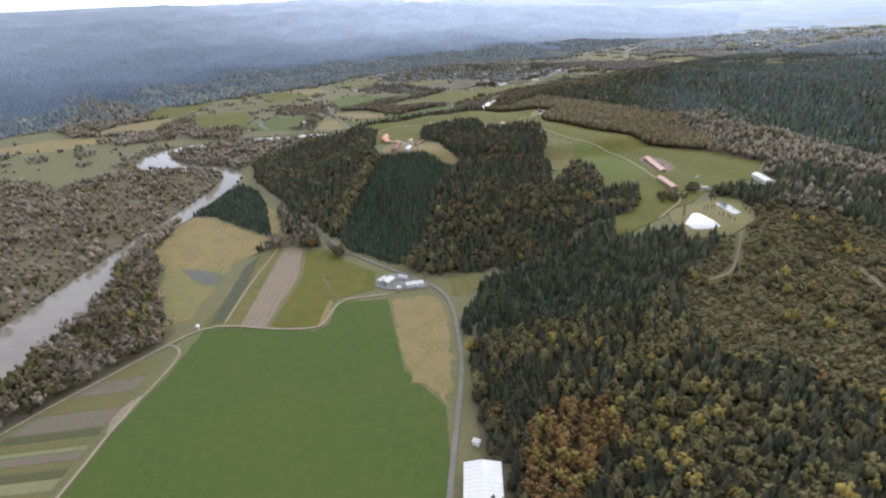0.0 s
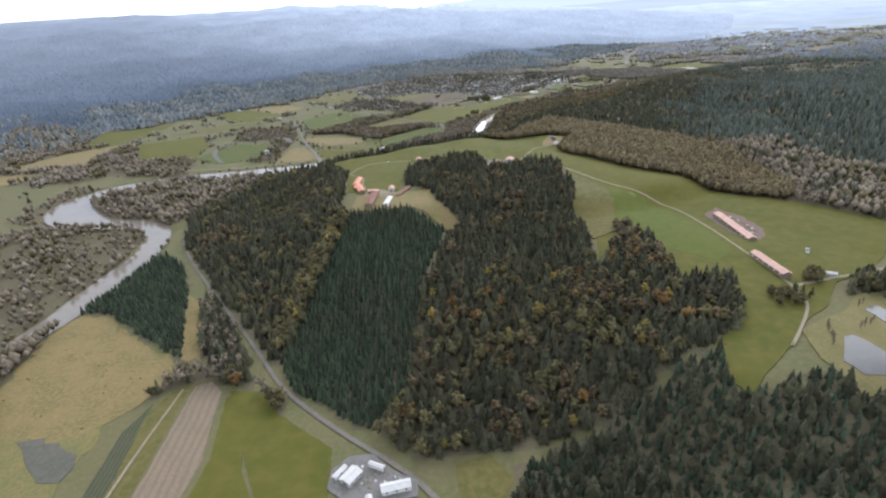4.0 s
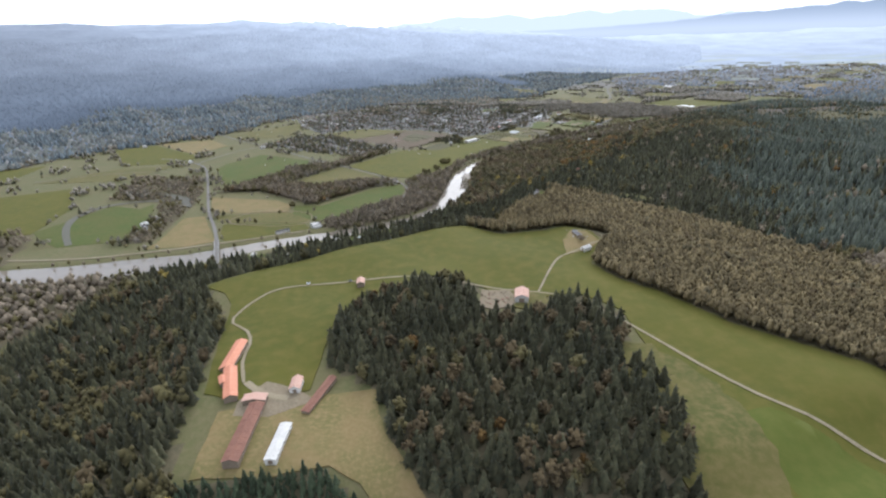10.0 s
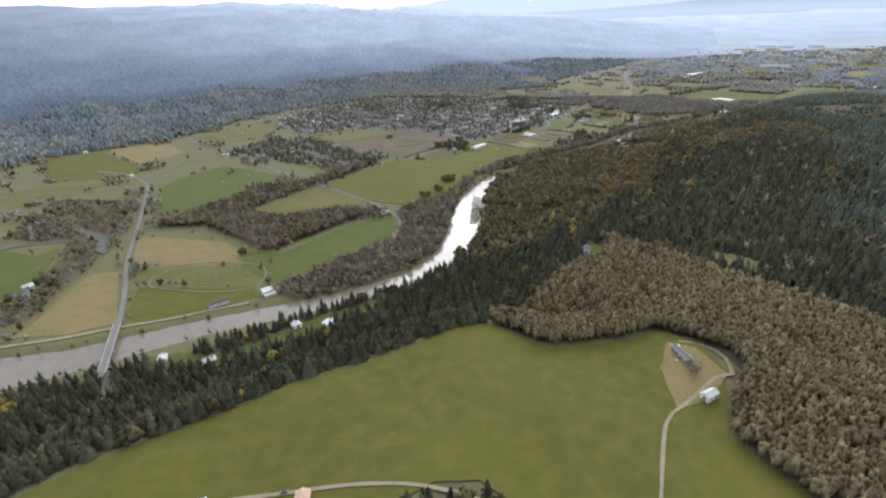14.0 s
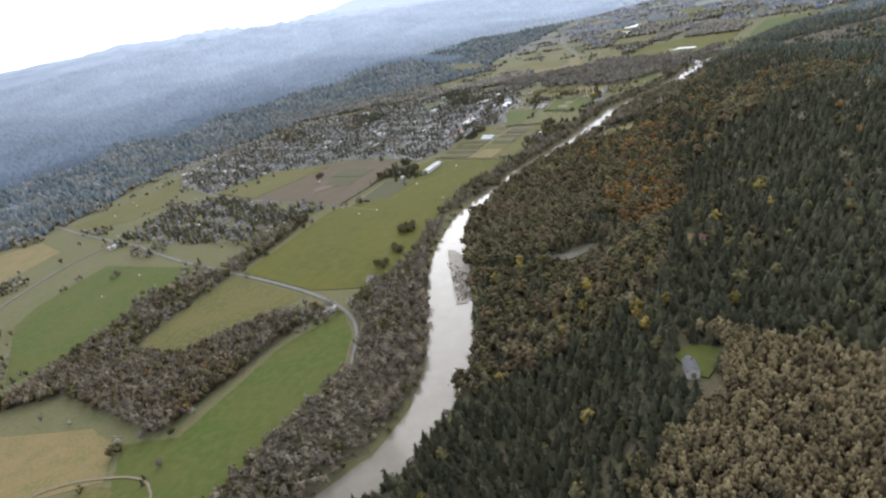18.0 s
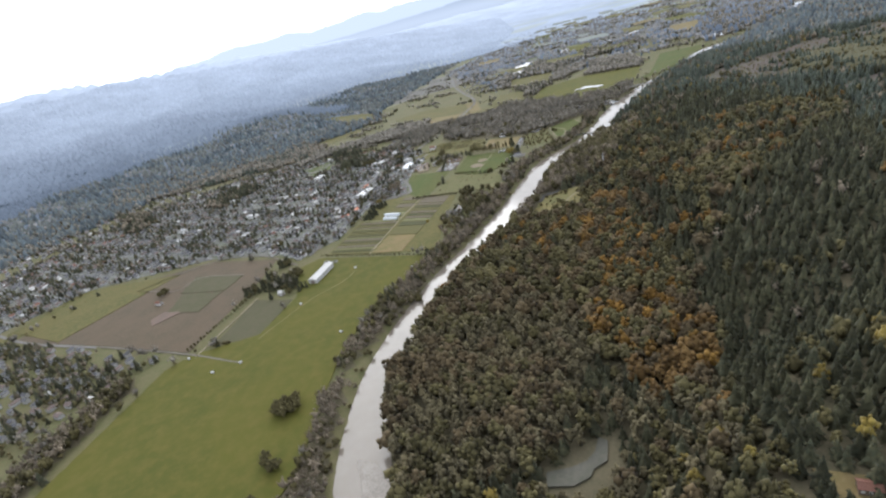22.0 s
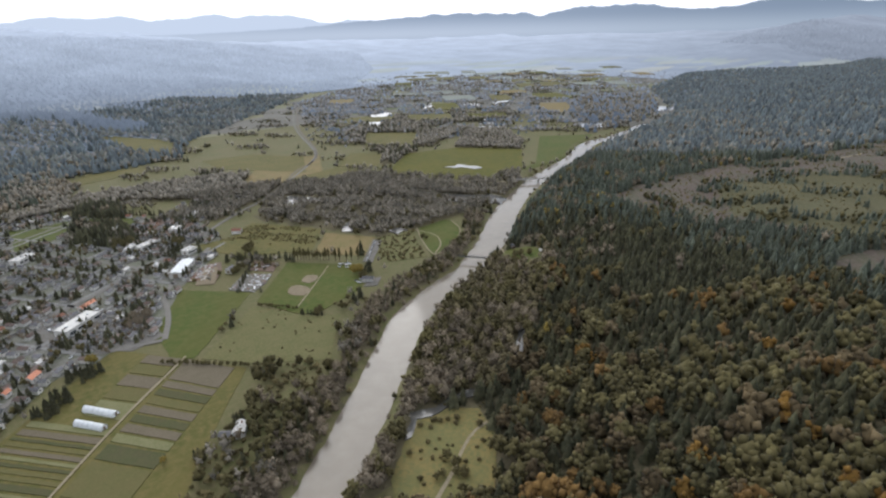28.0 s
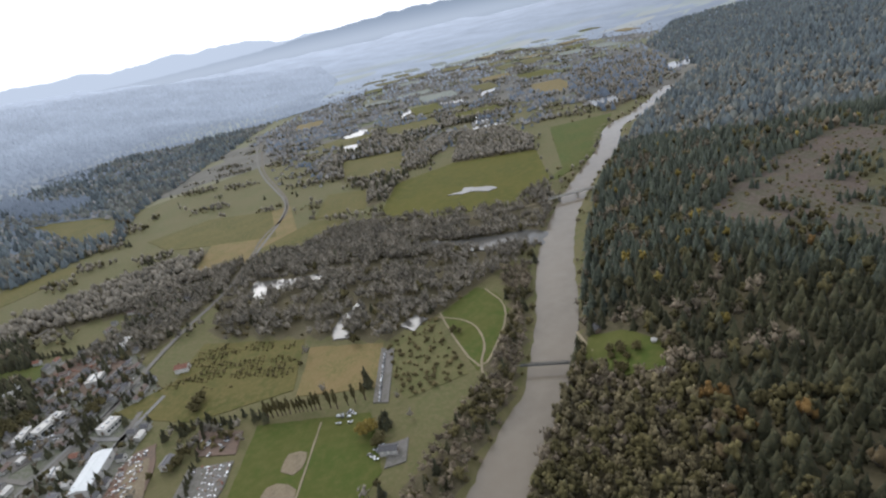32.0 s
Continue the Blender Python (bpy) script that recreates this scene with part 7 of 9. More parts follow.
    ("foot_wood", [(-579.2, 1001.3), (-458.3, 1267.9), (-304.1, 1533.3), (-176.8, 1744.6), (48.4, 1851.8), (325.3, 1823.4), (451.4, 1873.5), (402.1, 1751.6), (285.4, 1735.7), (67.5, 1733.7), (-60.7, 1659.5), (-201.1, 1559), (-286.9, 1367.6), (-428.5, 1267.8), (-557, 1135.4)], 6.5, {"hill_fir": 0.42, "hill_leaf": 0.24, "brown_tree": 0.12, "pale_bare": 0.22}, 0.0),
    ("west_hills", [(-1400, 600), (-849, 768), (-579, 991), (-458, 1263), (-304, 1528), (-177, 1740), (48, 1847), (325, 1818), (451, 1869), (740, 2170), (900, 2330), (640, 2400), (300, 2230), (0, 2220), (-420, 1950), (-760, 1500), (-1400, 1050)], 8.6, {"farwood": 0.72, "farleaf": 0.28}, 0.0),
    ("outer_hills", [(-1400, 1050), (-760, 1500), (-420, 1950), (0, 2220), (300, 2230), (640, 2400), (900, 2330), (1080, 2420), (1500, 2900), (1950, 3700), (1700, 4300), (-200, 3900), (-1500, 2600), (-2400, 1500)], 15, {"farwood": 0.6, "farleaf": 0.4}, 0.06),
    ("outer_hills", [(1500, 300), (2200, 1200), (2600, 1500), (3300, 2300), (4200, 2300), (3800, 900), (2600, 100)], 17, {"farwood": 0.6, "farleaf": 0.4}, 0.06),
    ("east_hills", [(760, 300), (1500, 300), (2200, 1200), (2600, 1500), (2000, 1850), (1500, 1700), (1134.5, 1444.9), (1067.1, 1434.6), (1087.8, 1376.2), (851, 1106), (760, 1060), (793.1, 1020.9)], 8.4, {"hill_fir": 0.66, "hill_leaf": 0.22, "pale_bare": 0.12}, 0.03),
]
LABELS = {"plain_fir": "distant conifers of the plain with painted haze", "plain_leaf": "distant mixed trees of the plain with painted haze", "hill_fir": "firs covering the hills, tinted blue for haze", "hill_leaf": "broadleaf trees on the hills, greyed for haze", "brown_tree": "brown fading broadleaf trees among conifers", "pale_olive": "slender pale olive broadleaf trees on the bank", "big_olive": "broad olive-green broadleaf crowns turning in autumn", "big_orange": "broad rusty autumn broadleaf crowns", "big_amber": "broad amber-yellow autumn maples", "big_brown": "broad brown fading broadleaf crowns", "far_brown": "distant bare woods of the plain, greyed for haze",
          "pale_bare": "bare trees of the valley floor, paled for haze",
          "tall_olive": "slender tall olive-green broadleaf trees", "low_olive": "low round yellow-green broadleaf trees", "low_bare": "low bare brown broadleaf trees",
          "bank_bare": "low bare brown trees along the river bank", "bank_olive": "low olive trees along the river bank",
          "conifer": "dense stand of tall dark green conifers", "plantation": "even plantation of young dark green spruces", "small_conifer": "scattered small dark conifers",
          "olive": "olive-green broadleaf trees turning in autumn", "yellow": "yellowing autumn broadleaf trees", "orange": "rusty orange autumn broadleaf trees",
          "bare": "bare grey-brown winter broadleaf trees", "alder": "close stand of brown fading alders", "shrub": "low olive shrubs of young regrowth",
          "ridge_fir": "firs covering a ridge, lightened for haze", "farwood": "distant conifer woods on hillsides with painted haze", "farleaf": "distant mixed woods on hillsides with painted haze"}
FIRST = ("amber_band", "pond_band", "bluff_olive", "grey_bank", "dark_bluff", "orange_group", "tall_group", "round_group", "rust_wood", "bank_wood", "upstream_far")
floor_mask = np.zeros(len(quads), bool)
FCX, FCY = (GX[:-1, :-1] + GX[1:, 1:]).ravel() / 2, (GY[:-1, :-1] + GY[1:, 1:]).ravel() / 2
FINE = {"town_wood": 0.92, "wood_belt": 0.92, "left_bank": 0.82, "valley_thicket": 0.82, "hedge_belt": 0.8, "town_back": 0.82, "plain_grove": 0.76, "town_belt": 0.76}
for i, (nm, poly, gap, mixed, gaps) in enumerate(WOODS):
    fine_ = FINE.get(nm, 1.0)
    gap *= fine_
    x, y = scatter(poly, gap, 0.2 if nm in ("plantation", "river_spruce") else 0.42, 0.5)
    k = free(x, y)
    for fn, fp, *_ in WOODS:
        if (fn in FIRST and nm not in FIRST) or (nm == "ridge_fill" and fn != nm):
            k &= ~inside(fp, x, y)
    x, y = x[k], y[k]
    if nm == "far_plain_woods":
        k = rng.random(len(x)) > (np.hypot(x - 150, y - 800) - 1300) / 1000
        x, y = x[k], y[k]
    if gaps:
        k = clump_noise(x, y, gap * 4, i) + 0.25 * rng.random(len(x)) > gaps * 1.3
        x, y = x[k], y[k]
    names, share = list(mixed), np.array(list(mixed.values()))
    # kinds gather in groups: shift the dice by a slow wave of their own
    score = np.stack([np.log(s) + 2.6 * clump_noise(x, y, 24 + 6 * j, i * 7 + j) + rng.gumbel(0, 0.6, len(x)) for j, s in enumerate(share)])
    which = score.argmax(0)
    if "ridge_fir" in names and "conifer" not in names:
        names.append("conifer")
    # firs near the flight line get dark needles, farther ones the hazed copy
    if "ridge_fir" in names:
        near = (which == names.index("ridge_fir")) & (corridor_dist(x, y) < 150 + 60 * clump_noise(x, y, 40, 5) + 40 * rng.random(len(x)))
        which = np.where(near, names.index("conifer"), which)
    # lower slopes get the hill tints, which carry a thinner painted haze
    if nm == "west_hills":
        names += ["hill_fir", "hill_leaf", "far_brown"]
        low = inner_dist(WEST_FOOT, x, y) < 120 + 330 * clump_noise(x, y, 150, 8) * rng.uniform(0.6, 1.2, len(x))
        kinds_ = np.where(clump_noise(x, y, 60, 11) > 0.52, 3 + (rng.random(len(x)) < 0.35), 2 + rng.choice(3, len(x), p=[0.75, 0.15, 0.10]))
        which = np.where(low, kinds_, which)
    for j, kd in enumerate(names):
        m = which == j
        title = {"conifer": "conifer_stand", "plantation": "spruce_plantation", "shrub": "shrubs", "ridge_fir": "fir_stand", "big_orange": "rusty_trees", "big_amber": "amber_trees", "big_brown": "brown_trees", "brown_tree": "brown_trees", "far_brown": "distant_bare_woods", "farwood": "distant_woods", "farleaf": "distant_woods", "plain_fir": "distant_woods", "plain_leaf": "distant_woods", "hill_fir": "hill_woods", "hill_leaf": "hill_woods"}.get(kd, "bank_trees" if "bank" in kd else "olive_trees" if "olive" in kd else "bare_trees" if "bare" in kd else kd + "_trees" if kd in ("bare", "alder", "olive", "yellow", "orange") else "small_conifers")
        plant(title, kd, x[m], y[m], LABELS[kd], fine_ ** 0.8)
    if nm not in ("regrowth", "scrub_corner", "far_plain_woods", "foot_wood"):
        floor_mask |= inside(poly, FCX, FCY)
mi = np.where(floor_mask, 1, 0)
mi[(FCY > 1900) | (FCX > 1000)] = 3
# ground of the far hills takes the haze-tinted material
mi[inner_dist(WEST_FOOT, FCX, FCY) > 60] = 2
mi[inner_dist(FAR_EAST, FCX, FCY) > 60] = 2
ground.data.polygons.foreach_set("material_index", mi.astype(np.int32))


# ---- hedges, scattered trees ----
# low trees leaning out over the water along both banks
ex, ey = [], []
for line in (RIVER_UP, RIVER_LOW):
    pts = ribbon_points(line, 2.4)
    for p, q in zip(pts, pts[1:]):
        d = (q - p)[:2]
        side = np.array((-d[1], d[0])) / (np.hypot(*d) + 1e-9)
        for s_ in (-1, 1):
            if rng.random() < 0.8:
                for lo_, hi_ in ((1.2, 3.6), (3.4, 6.5)) if p[0] > 80 else ((1.2, 3.6),):
                    e = p[:2] + side * s_ * (p[2] / 2 + rng.uniform(lo_, hi_))
                    ex.append(e[0])
                    ey.append(e[1])
ex, ey = np.array(ex), np.array(ey)
k = free(ex, ey, 2.2, 0.2) & (ex > -330) & ((clump_noise(ex, ey, 30, 3) > 0.12) | (ex > 80))
ex, ey = ex[k], ey[k]
pick = rng.random(len(ex))
plant("bank_trees", "bank_bare", ex[pick < 0.45], ey[pick < 0.45], "low bare brown trees along the water's edge", 0.8)
plant("bank_trees", "bank_olive", ex[(pick >= 0.45) & (pick < 0.75)], ey[(pick >= 0.45) & (pick < 0.75)], "low olive trees along the water's edge", 0.8)
plant("bank_shrubs", "shrub", ex[pick >= 0.75], ey[pick >= 0.75], "brown shrubs along the water's edge", 0.9)


def belt(line, n, spread, kinds, label_kind=None):
    pts = ribbon_points([(a, b, 0) for a, b in line], 2.0)
    pts = np.array(pts)[:, :2]
    i = rng.integers(0, len(pts), n)
    p = pts[i] + rng.normal(0, spread, (n, 2))
    return p[:, 0], p[:, 1]


hx, hy = [], []
for nm, poly, mat, lab in VALLEY:
    if nm in ("pasture", "farm_plain", "bare_field", "dark_field", "garden_strips", "tan_field"):
        loop = poly + poly[:1]
        n = sum(math.hypot(q[0] - p[0], q[1] - p[1]) for p, q in zip(loop, loop[1:]))
        x, y = belt(loop, int(n / 5.5), 2.0, None)
        k = clump_noise(x, y, 22, len(hx)) > 0.42
        hx.append(x[k])
        hy.append(y[k])
hx, hy = np.concatenate(hx), np.concatenate(hy)
k = free(hx, hy, 2.4)
hx, hy = hx[k], hy[k]
pick = rng.random(len(hx))
plant("bare_hedge", "pale_bare", hx[pick < 0.55], hy[pick < 0.55], "bare brown hedgerow trees along field edges", 0.75)
plant("hedge_shrubs", "shrub", hx[(pick >= 0.55) & (pick < 0.82)], hy[(pick >= 0.55) & (pick < 0.82)], "olive hedge shrubs along field edges")
plant("olive_hedge", "olive", hx[(pick >= 0.82) & (pick < 0.95)], hy[(pick >= 0.82) & (pick < 0.95)], "olive hedgerow trees along field edges", 0.75)
plant("hedge_conifers", "conifer", hx[pick >= 0.95], hy[pick >= 0.95], "single dark conifers in hedgerows", 0.75)

HAMLET = [(-188.6, 1240.4), (-148.1, 1311.1), (-88.3, 1294.2), (18.4, 1155.2), (-14.4, 1135.4), (-58.2, 1130.6), (-116.9, 1171.6)]
OUTSKIRT = [(-61.2, 1593.5), (66.5, 1640), (128.3, 1727.4), (27.1, 1770.3), (-124.3, 1699.8), (-179.8, 1559.2)]
VALLEY_LAND = [(-848.8, 758.7), (-587.7, 799.9), (-579.2, 991.3), (-458.6, 1257.7), (-304.5, 1518.2), (-177, 1729.6), (48.2, 1836), (325.1, 1808.5), (451.3, 1858.7), (740, 2160), (1000, 2340), (1500, 2450), (1900, 2400), (1500, 1750), (1086, 1454.2), (893.1, 1433.8), (600.5, 1349.3), (401.4, 1248.1), (251.1, 1158.3), (101.2, 1054.7), (59.6, 908.2), (-10.4, 828.2), (-133, 804.4), (-293.5, 797.4), (-405.6, 770.2), (-440.7, 631.6), (-846.4, 633.1)]
x, y = scatter(VALLEY_LAND, 5.0)
k = free(x, y) & ((clump_noise(x, y, 34, 4) + 0.10 * rng.random(len(x)) > 0.74) | (rng.random(len(x)) < 0.008)) & ~inside(TOWN, x, y) & ~inside(HAMLET, x, y)
x, y = x[k], y[k]
pick = rng.random(len(x))
plant("bare_trees", "pale_bare", x[pick < 0.5], y[pick < 0.5], "bare brown trees scattered over the valley", 0.8)
plant("shrubs", "shrub", x[(pick >= 0.5) & (pick < 0.8)], y[(pick >= 0.5) & (pick < 0.8)], "olive shrubs scattered over the valley")
plant("olive_trees", "olive", x[(pick >= 0.8) & (pick < 0.9)], y[(pick >= 0.8) & (pick < 0.9)], "olive trees scattered over the valley", 0.8)
plant("conifer_groups", "conifer", x[pick >= 0.9], y[pick >= 0.9], "dark conifers scattered over the valley", 0.75)

# trees among the houses
for poly, gap, keep, nm in ((TOWN, 3.6, 0.66, "town"), (HAMLET, 3.8, 0.9, "hamlet"), (OUTSKIRT, 7.5, 0.5, "edge")):
    x, y = scatter(poly, gap)
    k = free(x, y, 2.2) & (rng.random(len(x)) < keep) & (clump_noise(x, y, 18, 9) > 0.36)
    x, y = x[k], y[k]
    pick = rng.random(len(x))
    plant("garden_conifers", "conifer", x[pick < 0.5], y[pick < 0.5], "dark conifers standing among houses", 0.72)
    plant("garden_trees", "bare", x[(pick >= 0.5) & (pick < 0.8)], y[(pick >= 0.5) & (pick < 0.8)], "bare garden trees among houses", 0.6)
    plant("garden_shrubs", "olive", x[pick >= 0.8], y[pick >= 0.8], "olive garden trees among houses", 0.6)


# ---- buildings ----
def bm_object(name, bm, mat, parent=None, label=""):
    me = bpy.data.meshes.new(name)
    bm.to_mesh(me)
    bm.free()
    me.materials.append(M[mat])
    ob = new(name, me)
    if parent:
        ob.parent = parent
    return tagged(ob, label)


part = lambda name, bm, mat, parent, label="": bm_object(name, bm, mat, parent, label)


def box(x0, x1, y0, y1, z0, z1, bm=None, bevel=0.0):
    bm = bm or bmesh.new()
    v = [bm.verts.new((a, b, c)) for c in (z0, z1) for b in (y0, y1) for a in (x0, x1)]
    for f in ((0, 2, 3, 1), (4, 5, 7, 6), (0, 1, 5, 4), (1, 3, 7, 5), (3, 2, 6, 7), (2, 0, 4, 6)):
        bm.faces.new([v[i] for i in f])
    if bevel:
        bmesh.ops.bevel(bm, geom=bm.edges[:], offset=bevel, segments=1, affect="EDGES")
    return bm


def base(name, x, y, turn, label, category, group="", z=None):
    e = new(name)
    e.matrix_world = pose(x, y, z_at(x, y) + 0.35 if z is None else z, 0, 0, turn)
    return tagged(e, label, category, group)


def gable_roof(w_, l_, h, rise, over=0.25, thick=0.12):
    """Two roof slopes with thickness and overhang."""
    bm = bmesh.new()
    for s in (-1, 1):
        e = w_ / 2 + over
        drop = rise * over / (w_ / 2)
        a = [(0, h + rise), (s * e, h - drop), (s * e, h - drop + thick), (0, h + rise + thick)]
        ends = []
        for yy in (-l_ / 2 - over, l_ / 2 + over):
            ends.append([bm.verts.new((px, yy, pz)) for px, pz in a])
        p, q = ends
        for i in range(4):
            j = (i + 1) % 4
            bm.faces.new((p[i], p[j], q[j], q[i]))
        bm.faces.new(p)
        bm.faces.new(q[::-1])
    bmesh.ops.recalc_face_normals(bm, faces=bm.faces[:])
    return bm


def gable_walls(w_, l_, h, rise, deep=1.5):
    bm = bmesh.new()
    out_ = [(-w_ / 2, -deep), (w_ / 2, -deep), (w_ / 2, h), (0, h + rise), (-w_ / 2, h)]
    p = [bm.verts.new((a, -l_ / 2, c)) for a, c in out_]
    q = [bm.verts.new((a, l_ / 2, c)) for a, c in out_]
    bm.faces.new(p)
    bm.faces.new(q[::-1])
    for i in (0, 1, 4):
        j = (i + 1) % 5
        bm.faces.new((p[i], q[i], q[j], p[j]))
    bmesh.ops.recalc_face_normals(bm, faces=bm.faces[:])
    return bm


def barn(name, x, y, w_, l_, h, rise, turn, roof, walls, label, category="barn", doors=1, windows=3, ribs=8, cap=True, group="", chimney=False):
    """A gabled building: walls, roof with seams, ridge cap, doors and windows."""
    e = base(name, x, y, turn, label, category, group)
    part("wall", gable_walls(w_, l_, h, rise), walls, e)
    top = part("roof", gable_roof(w_, l_, h, rise), roof, e)
    if ribs:
        slope, run = math.degrees(math.atan2(rise, w_ / 2)), math.hypot(w_ / 2, rise) + 0.2
        seam = bpy.data.meshes.new("seam")
        bm = box(0.02, run, -0.05, 0.05, 0.0, 0.07)
        bm.to_mesh(seam)
        bm.free()
        seam.materials.append(M[roof])
        ribs = max(2, int(ribs * 0.6))
        for k in range(ribs):
            for turn_ in (0, 180):
                o = new("seam", seam)
                o.parent = top
                o.matrix_local = pose(0, -l_ / 2 + l_ * (k + 0.5) / ribs, h + rise + 0.12, 0, 0, turn_) @ pose(0, 0, 0, 0, slope, 0)
    if cap:
        part("ridge_cap", box(-0.18, 0.18, -l_ / 2 - 0.25, l_ / 2 + 0.25, h + rise + 0.08, h + rise + 0.2), roof, e)
    for i in range(doors):
        s = -1 if i % 2 == 0 else 1
        part("door", box(-w_ * 0.2, w_ * 0.2, s * l_ / 2 - 0.05, s * l_ / 2 + 0.05, 0, h * 0.8), "wood", e)
    for i in range(windows):
        yy = -l_ / 2 + l_ * (i + 0.5) / max(windows, 1)
        for s in (-1, 1):
            win = part("window", box(s * w_ / 2 - 0.06, s * w_ / 2 + 0.04, yy - 0.4, yy + 0.4, h * 0.4, h * 0.78), "wall", e)
            part("pane", box(s * w_ / 2 - 0.05, s * w_ / 2 + 0.055, yy - 0.33, yy + 0.33, h * 0.44, h * 0.74), "glass", win)
    if chimney:
        part("chimney", box(w_ * 0.12, w_ * 0.22, l_ * 0.18, l_ * 0.18 + 0.5, h, h + rise + 0.6), "rust", e)
    return e


def flat_hall(name, x, y, w_, l_, h, turn, roof, label, category="building", units=3, group=""):
    e = base(name, x, y, turn, label, category, group)
    part("wall", box(-w_ / 2, w_ / 2, -l_ / 2, l_ / 2, -1, h), "wall", e)
    part("roof", box(-w_ / 2 - 0.1, w_ / 2 + 0.1, -l_ / 2 - 0.1, l_ / 2 + 0.1, h + 0.003, h + 0.22), roof, e)
    for s in (-1, 1):
        part("parapet", box(s * w_ / 2 - 0.12, s * w_ / 2 + 0.12, -l_ / 2 - 0.12, l_ / 2 + 0.12, h + 0.22, h + 0.5), "concrete", e)
    for i in range(units):
        yy = -l_ / 2 + l_ * (i + 0.5) / units
        part("roof_unit", box(-0.7, 0.5, yy - 0.6, yy + 0.6, h + 0.22, h + 0.95, bevel=0.06), "steel", e)
    for i in range(4):
        yy = -l_ / 2 + l_ * (i + 0.5) / 4
        part("window", box(w_ / 2 - 0.04, w_ / 2 + 0.05, yy - l_ * 0.09, yy + l_ * 0.09, h * 0.3, h * 0.7), "glass", e)
    part("door", box(-0.9, 0.9, -l_ / 2 - 0.05, -l_ / 2 + 0.05, 0, h * 0.65), "wood", e)
    return e


# hilltop farm
barn("red_barn", -63.9, 570.0, 4.6, 21, 2.0, 0.9, -4, "red", "wood", "long barn with a bright terracotta metal roof", ribs=16)
barn("red_barn", -60.0, 549.5, 4.6, 20, 2.0, 0.9, 14, "red", "wood", "angled barn wing with a terracotta metal roof", ribs=15)
barn("red_shed", -63.2, 551.2, 2.4, 5, 2.0, 0.5, 20, "red", "wood", "small lean-to with terracotta roof beside a barn", windows=1, ribs=4)
barn("rust_barn", -48.5, 521.5, 5.0, 28, 2.0, 0.7, -5, "rust", "wood", "long low barn with a rusty brown roof", ribs=18)
barn("red_shed", -48.7, 538.5, 8.0, 3.6, 2.2, 0.6, -4, "salmon", "wood", "short shed with a faded salmon roof", windows=1, ribs=6)
barn("white_shed", -36.6, 515.3, 3.5, 16.5, 1.8, 0.35, -8, "white", "wall", "open shed with a white metal roof", ribs=10)
barn("salmon_barn", -35.5, 546.3, 3.8, 7.0, 2.4, 1.0, -3, "salmon", "wall", "small white barn with a salmon roof", windows=2, ribs=6)
barn("derelict_shed", -26.4, 540, 2.8, 21, 1.5, 0.4, -22, "rust", "wood", "derelict long shed with a broken rusty roof", ribs=12)
barn("field_cabin", -14.7, 634.7, 3.8, 6.2, 2.4, 1.0, 0, "salmon", "wood", "lone shed with a pink metal roof in the meadow", ribs=5)
barn("pink_barn", 64.5, 603.6, 6.4, 9.4, 3.2, 1.4, -14, "salmon", "wall", "barn with a pink metal roof in a clearing", ribs=9)
barn("corner_shed", 117.7, 660, 3.2, 5.2, 2.0, 0.9, -68, "white", "wall", "small white-roofed shed by the meadow corner", windows=2)
barn("ruined_house", 119.8, 681.9, 2.6, 9.5, 1.7, 0.7, 4, "shingle", "wood", "derelict grey farm building among debris", "house", ribs=0)
barn("long_barn", 174.3, 443, 4.6, 43, 2.4, 0.9, -3, "salmon", "wood", "very long poultry barn with salmon metal roof", ribs=34, windows=8)
barn("long_barn", 163.6, 389.6, 4.4, 27, 2.4, 0.9, 1, "salmon", "wood", "long poultry barn with salmon roof by the track", ribs=22, windows=6)
barn("white_barn", 234.1, 387.6, 6.0, 21, 2.8, 1.0, -2, "white", "wall", "long barn with a bright white roof at the wood's edge", ribs=14)
barn("field_shed", 185.1, 375.5, 2.2, 4.5, 1.6, 0.4, 60, "white", "wall", "small white-roofed field shed", windows=1)

# farmstead by the lane
barn("farm_barn", -40.9, 292.9, 4.8, 6.8, 2.0, 0.8, -35, "white", "wall", "farm barn with a white metal roof", ribs=8)
barn("farm_barn", -24.8, 286.7, 3.6, 10.0, 1.9, 0.6, -80, "white", "wall", "long farm shed with a white metal roof", ribs=9)
barn("farm_shed", -45.2, 295.3, 1.6, 6, 1.6, 0.3, -35, "white", "wall", "narrow white-roofed lean-to in the farmyard", windows=1, ribs=3)
barn("farm_shed", -32.1, 296.8, 1.4, 6, 1.8, 0.3, 62, "white", "wall", "white trailer shed beside the lane", windows=1, ribs=3)
barn("farm_shed", -33.7, 282.6, 1.8, 2.2, 1.6, 0.4, 15, "white", "wall", "small white farm hut", windows=0, ribs=2)
patch("farm_yard", [(-49, 298), (-43, 304), (-34, 304), (-26, 295), (-17, 290), (-17.5, 283), (-32.6, 282), (-43, 284), (-49, 289)], "paving", 0.5, "trampled grey farmyard", "yard")
barn("packing_barn", 3.6, 135.5, 12.6, 17, 3.6, 1.2, -3, "white", "wall", "large barn with an off-white metal roof beside the lane", ribs=18)
barn("lane_shed", 2.9, 156.7, 1.8, 2.6, 1.6, 0.4, 60, "white", "wall", "small white shed at the wood's edge", windows=1, ribs=2)
barn("field_hut", -139.9, 250.6, 1.6, 1.8, 1.5, 0.5, 10, "white", "wall", "tiny white hut at a track corner", windows=1, ribs=0)

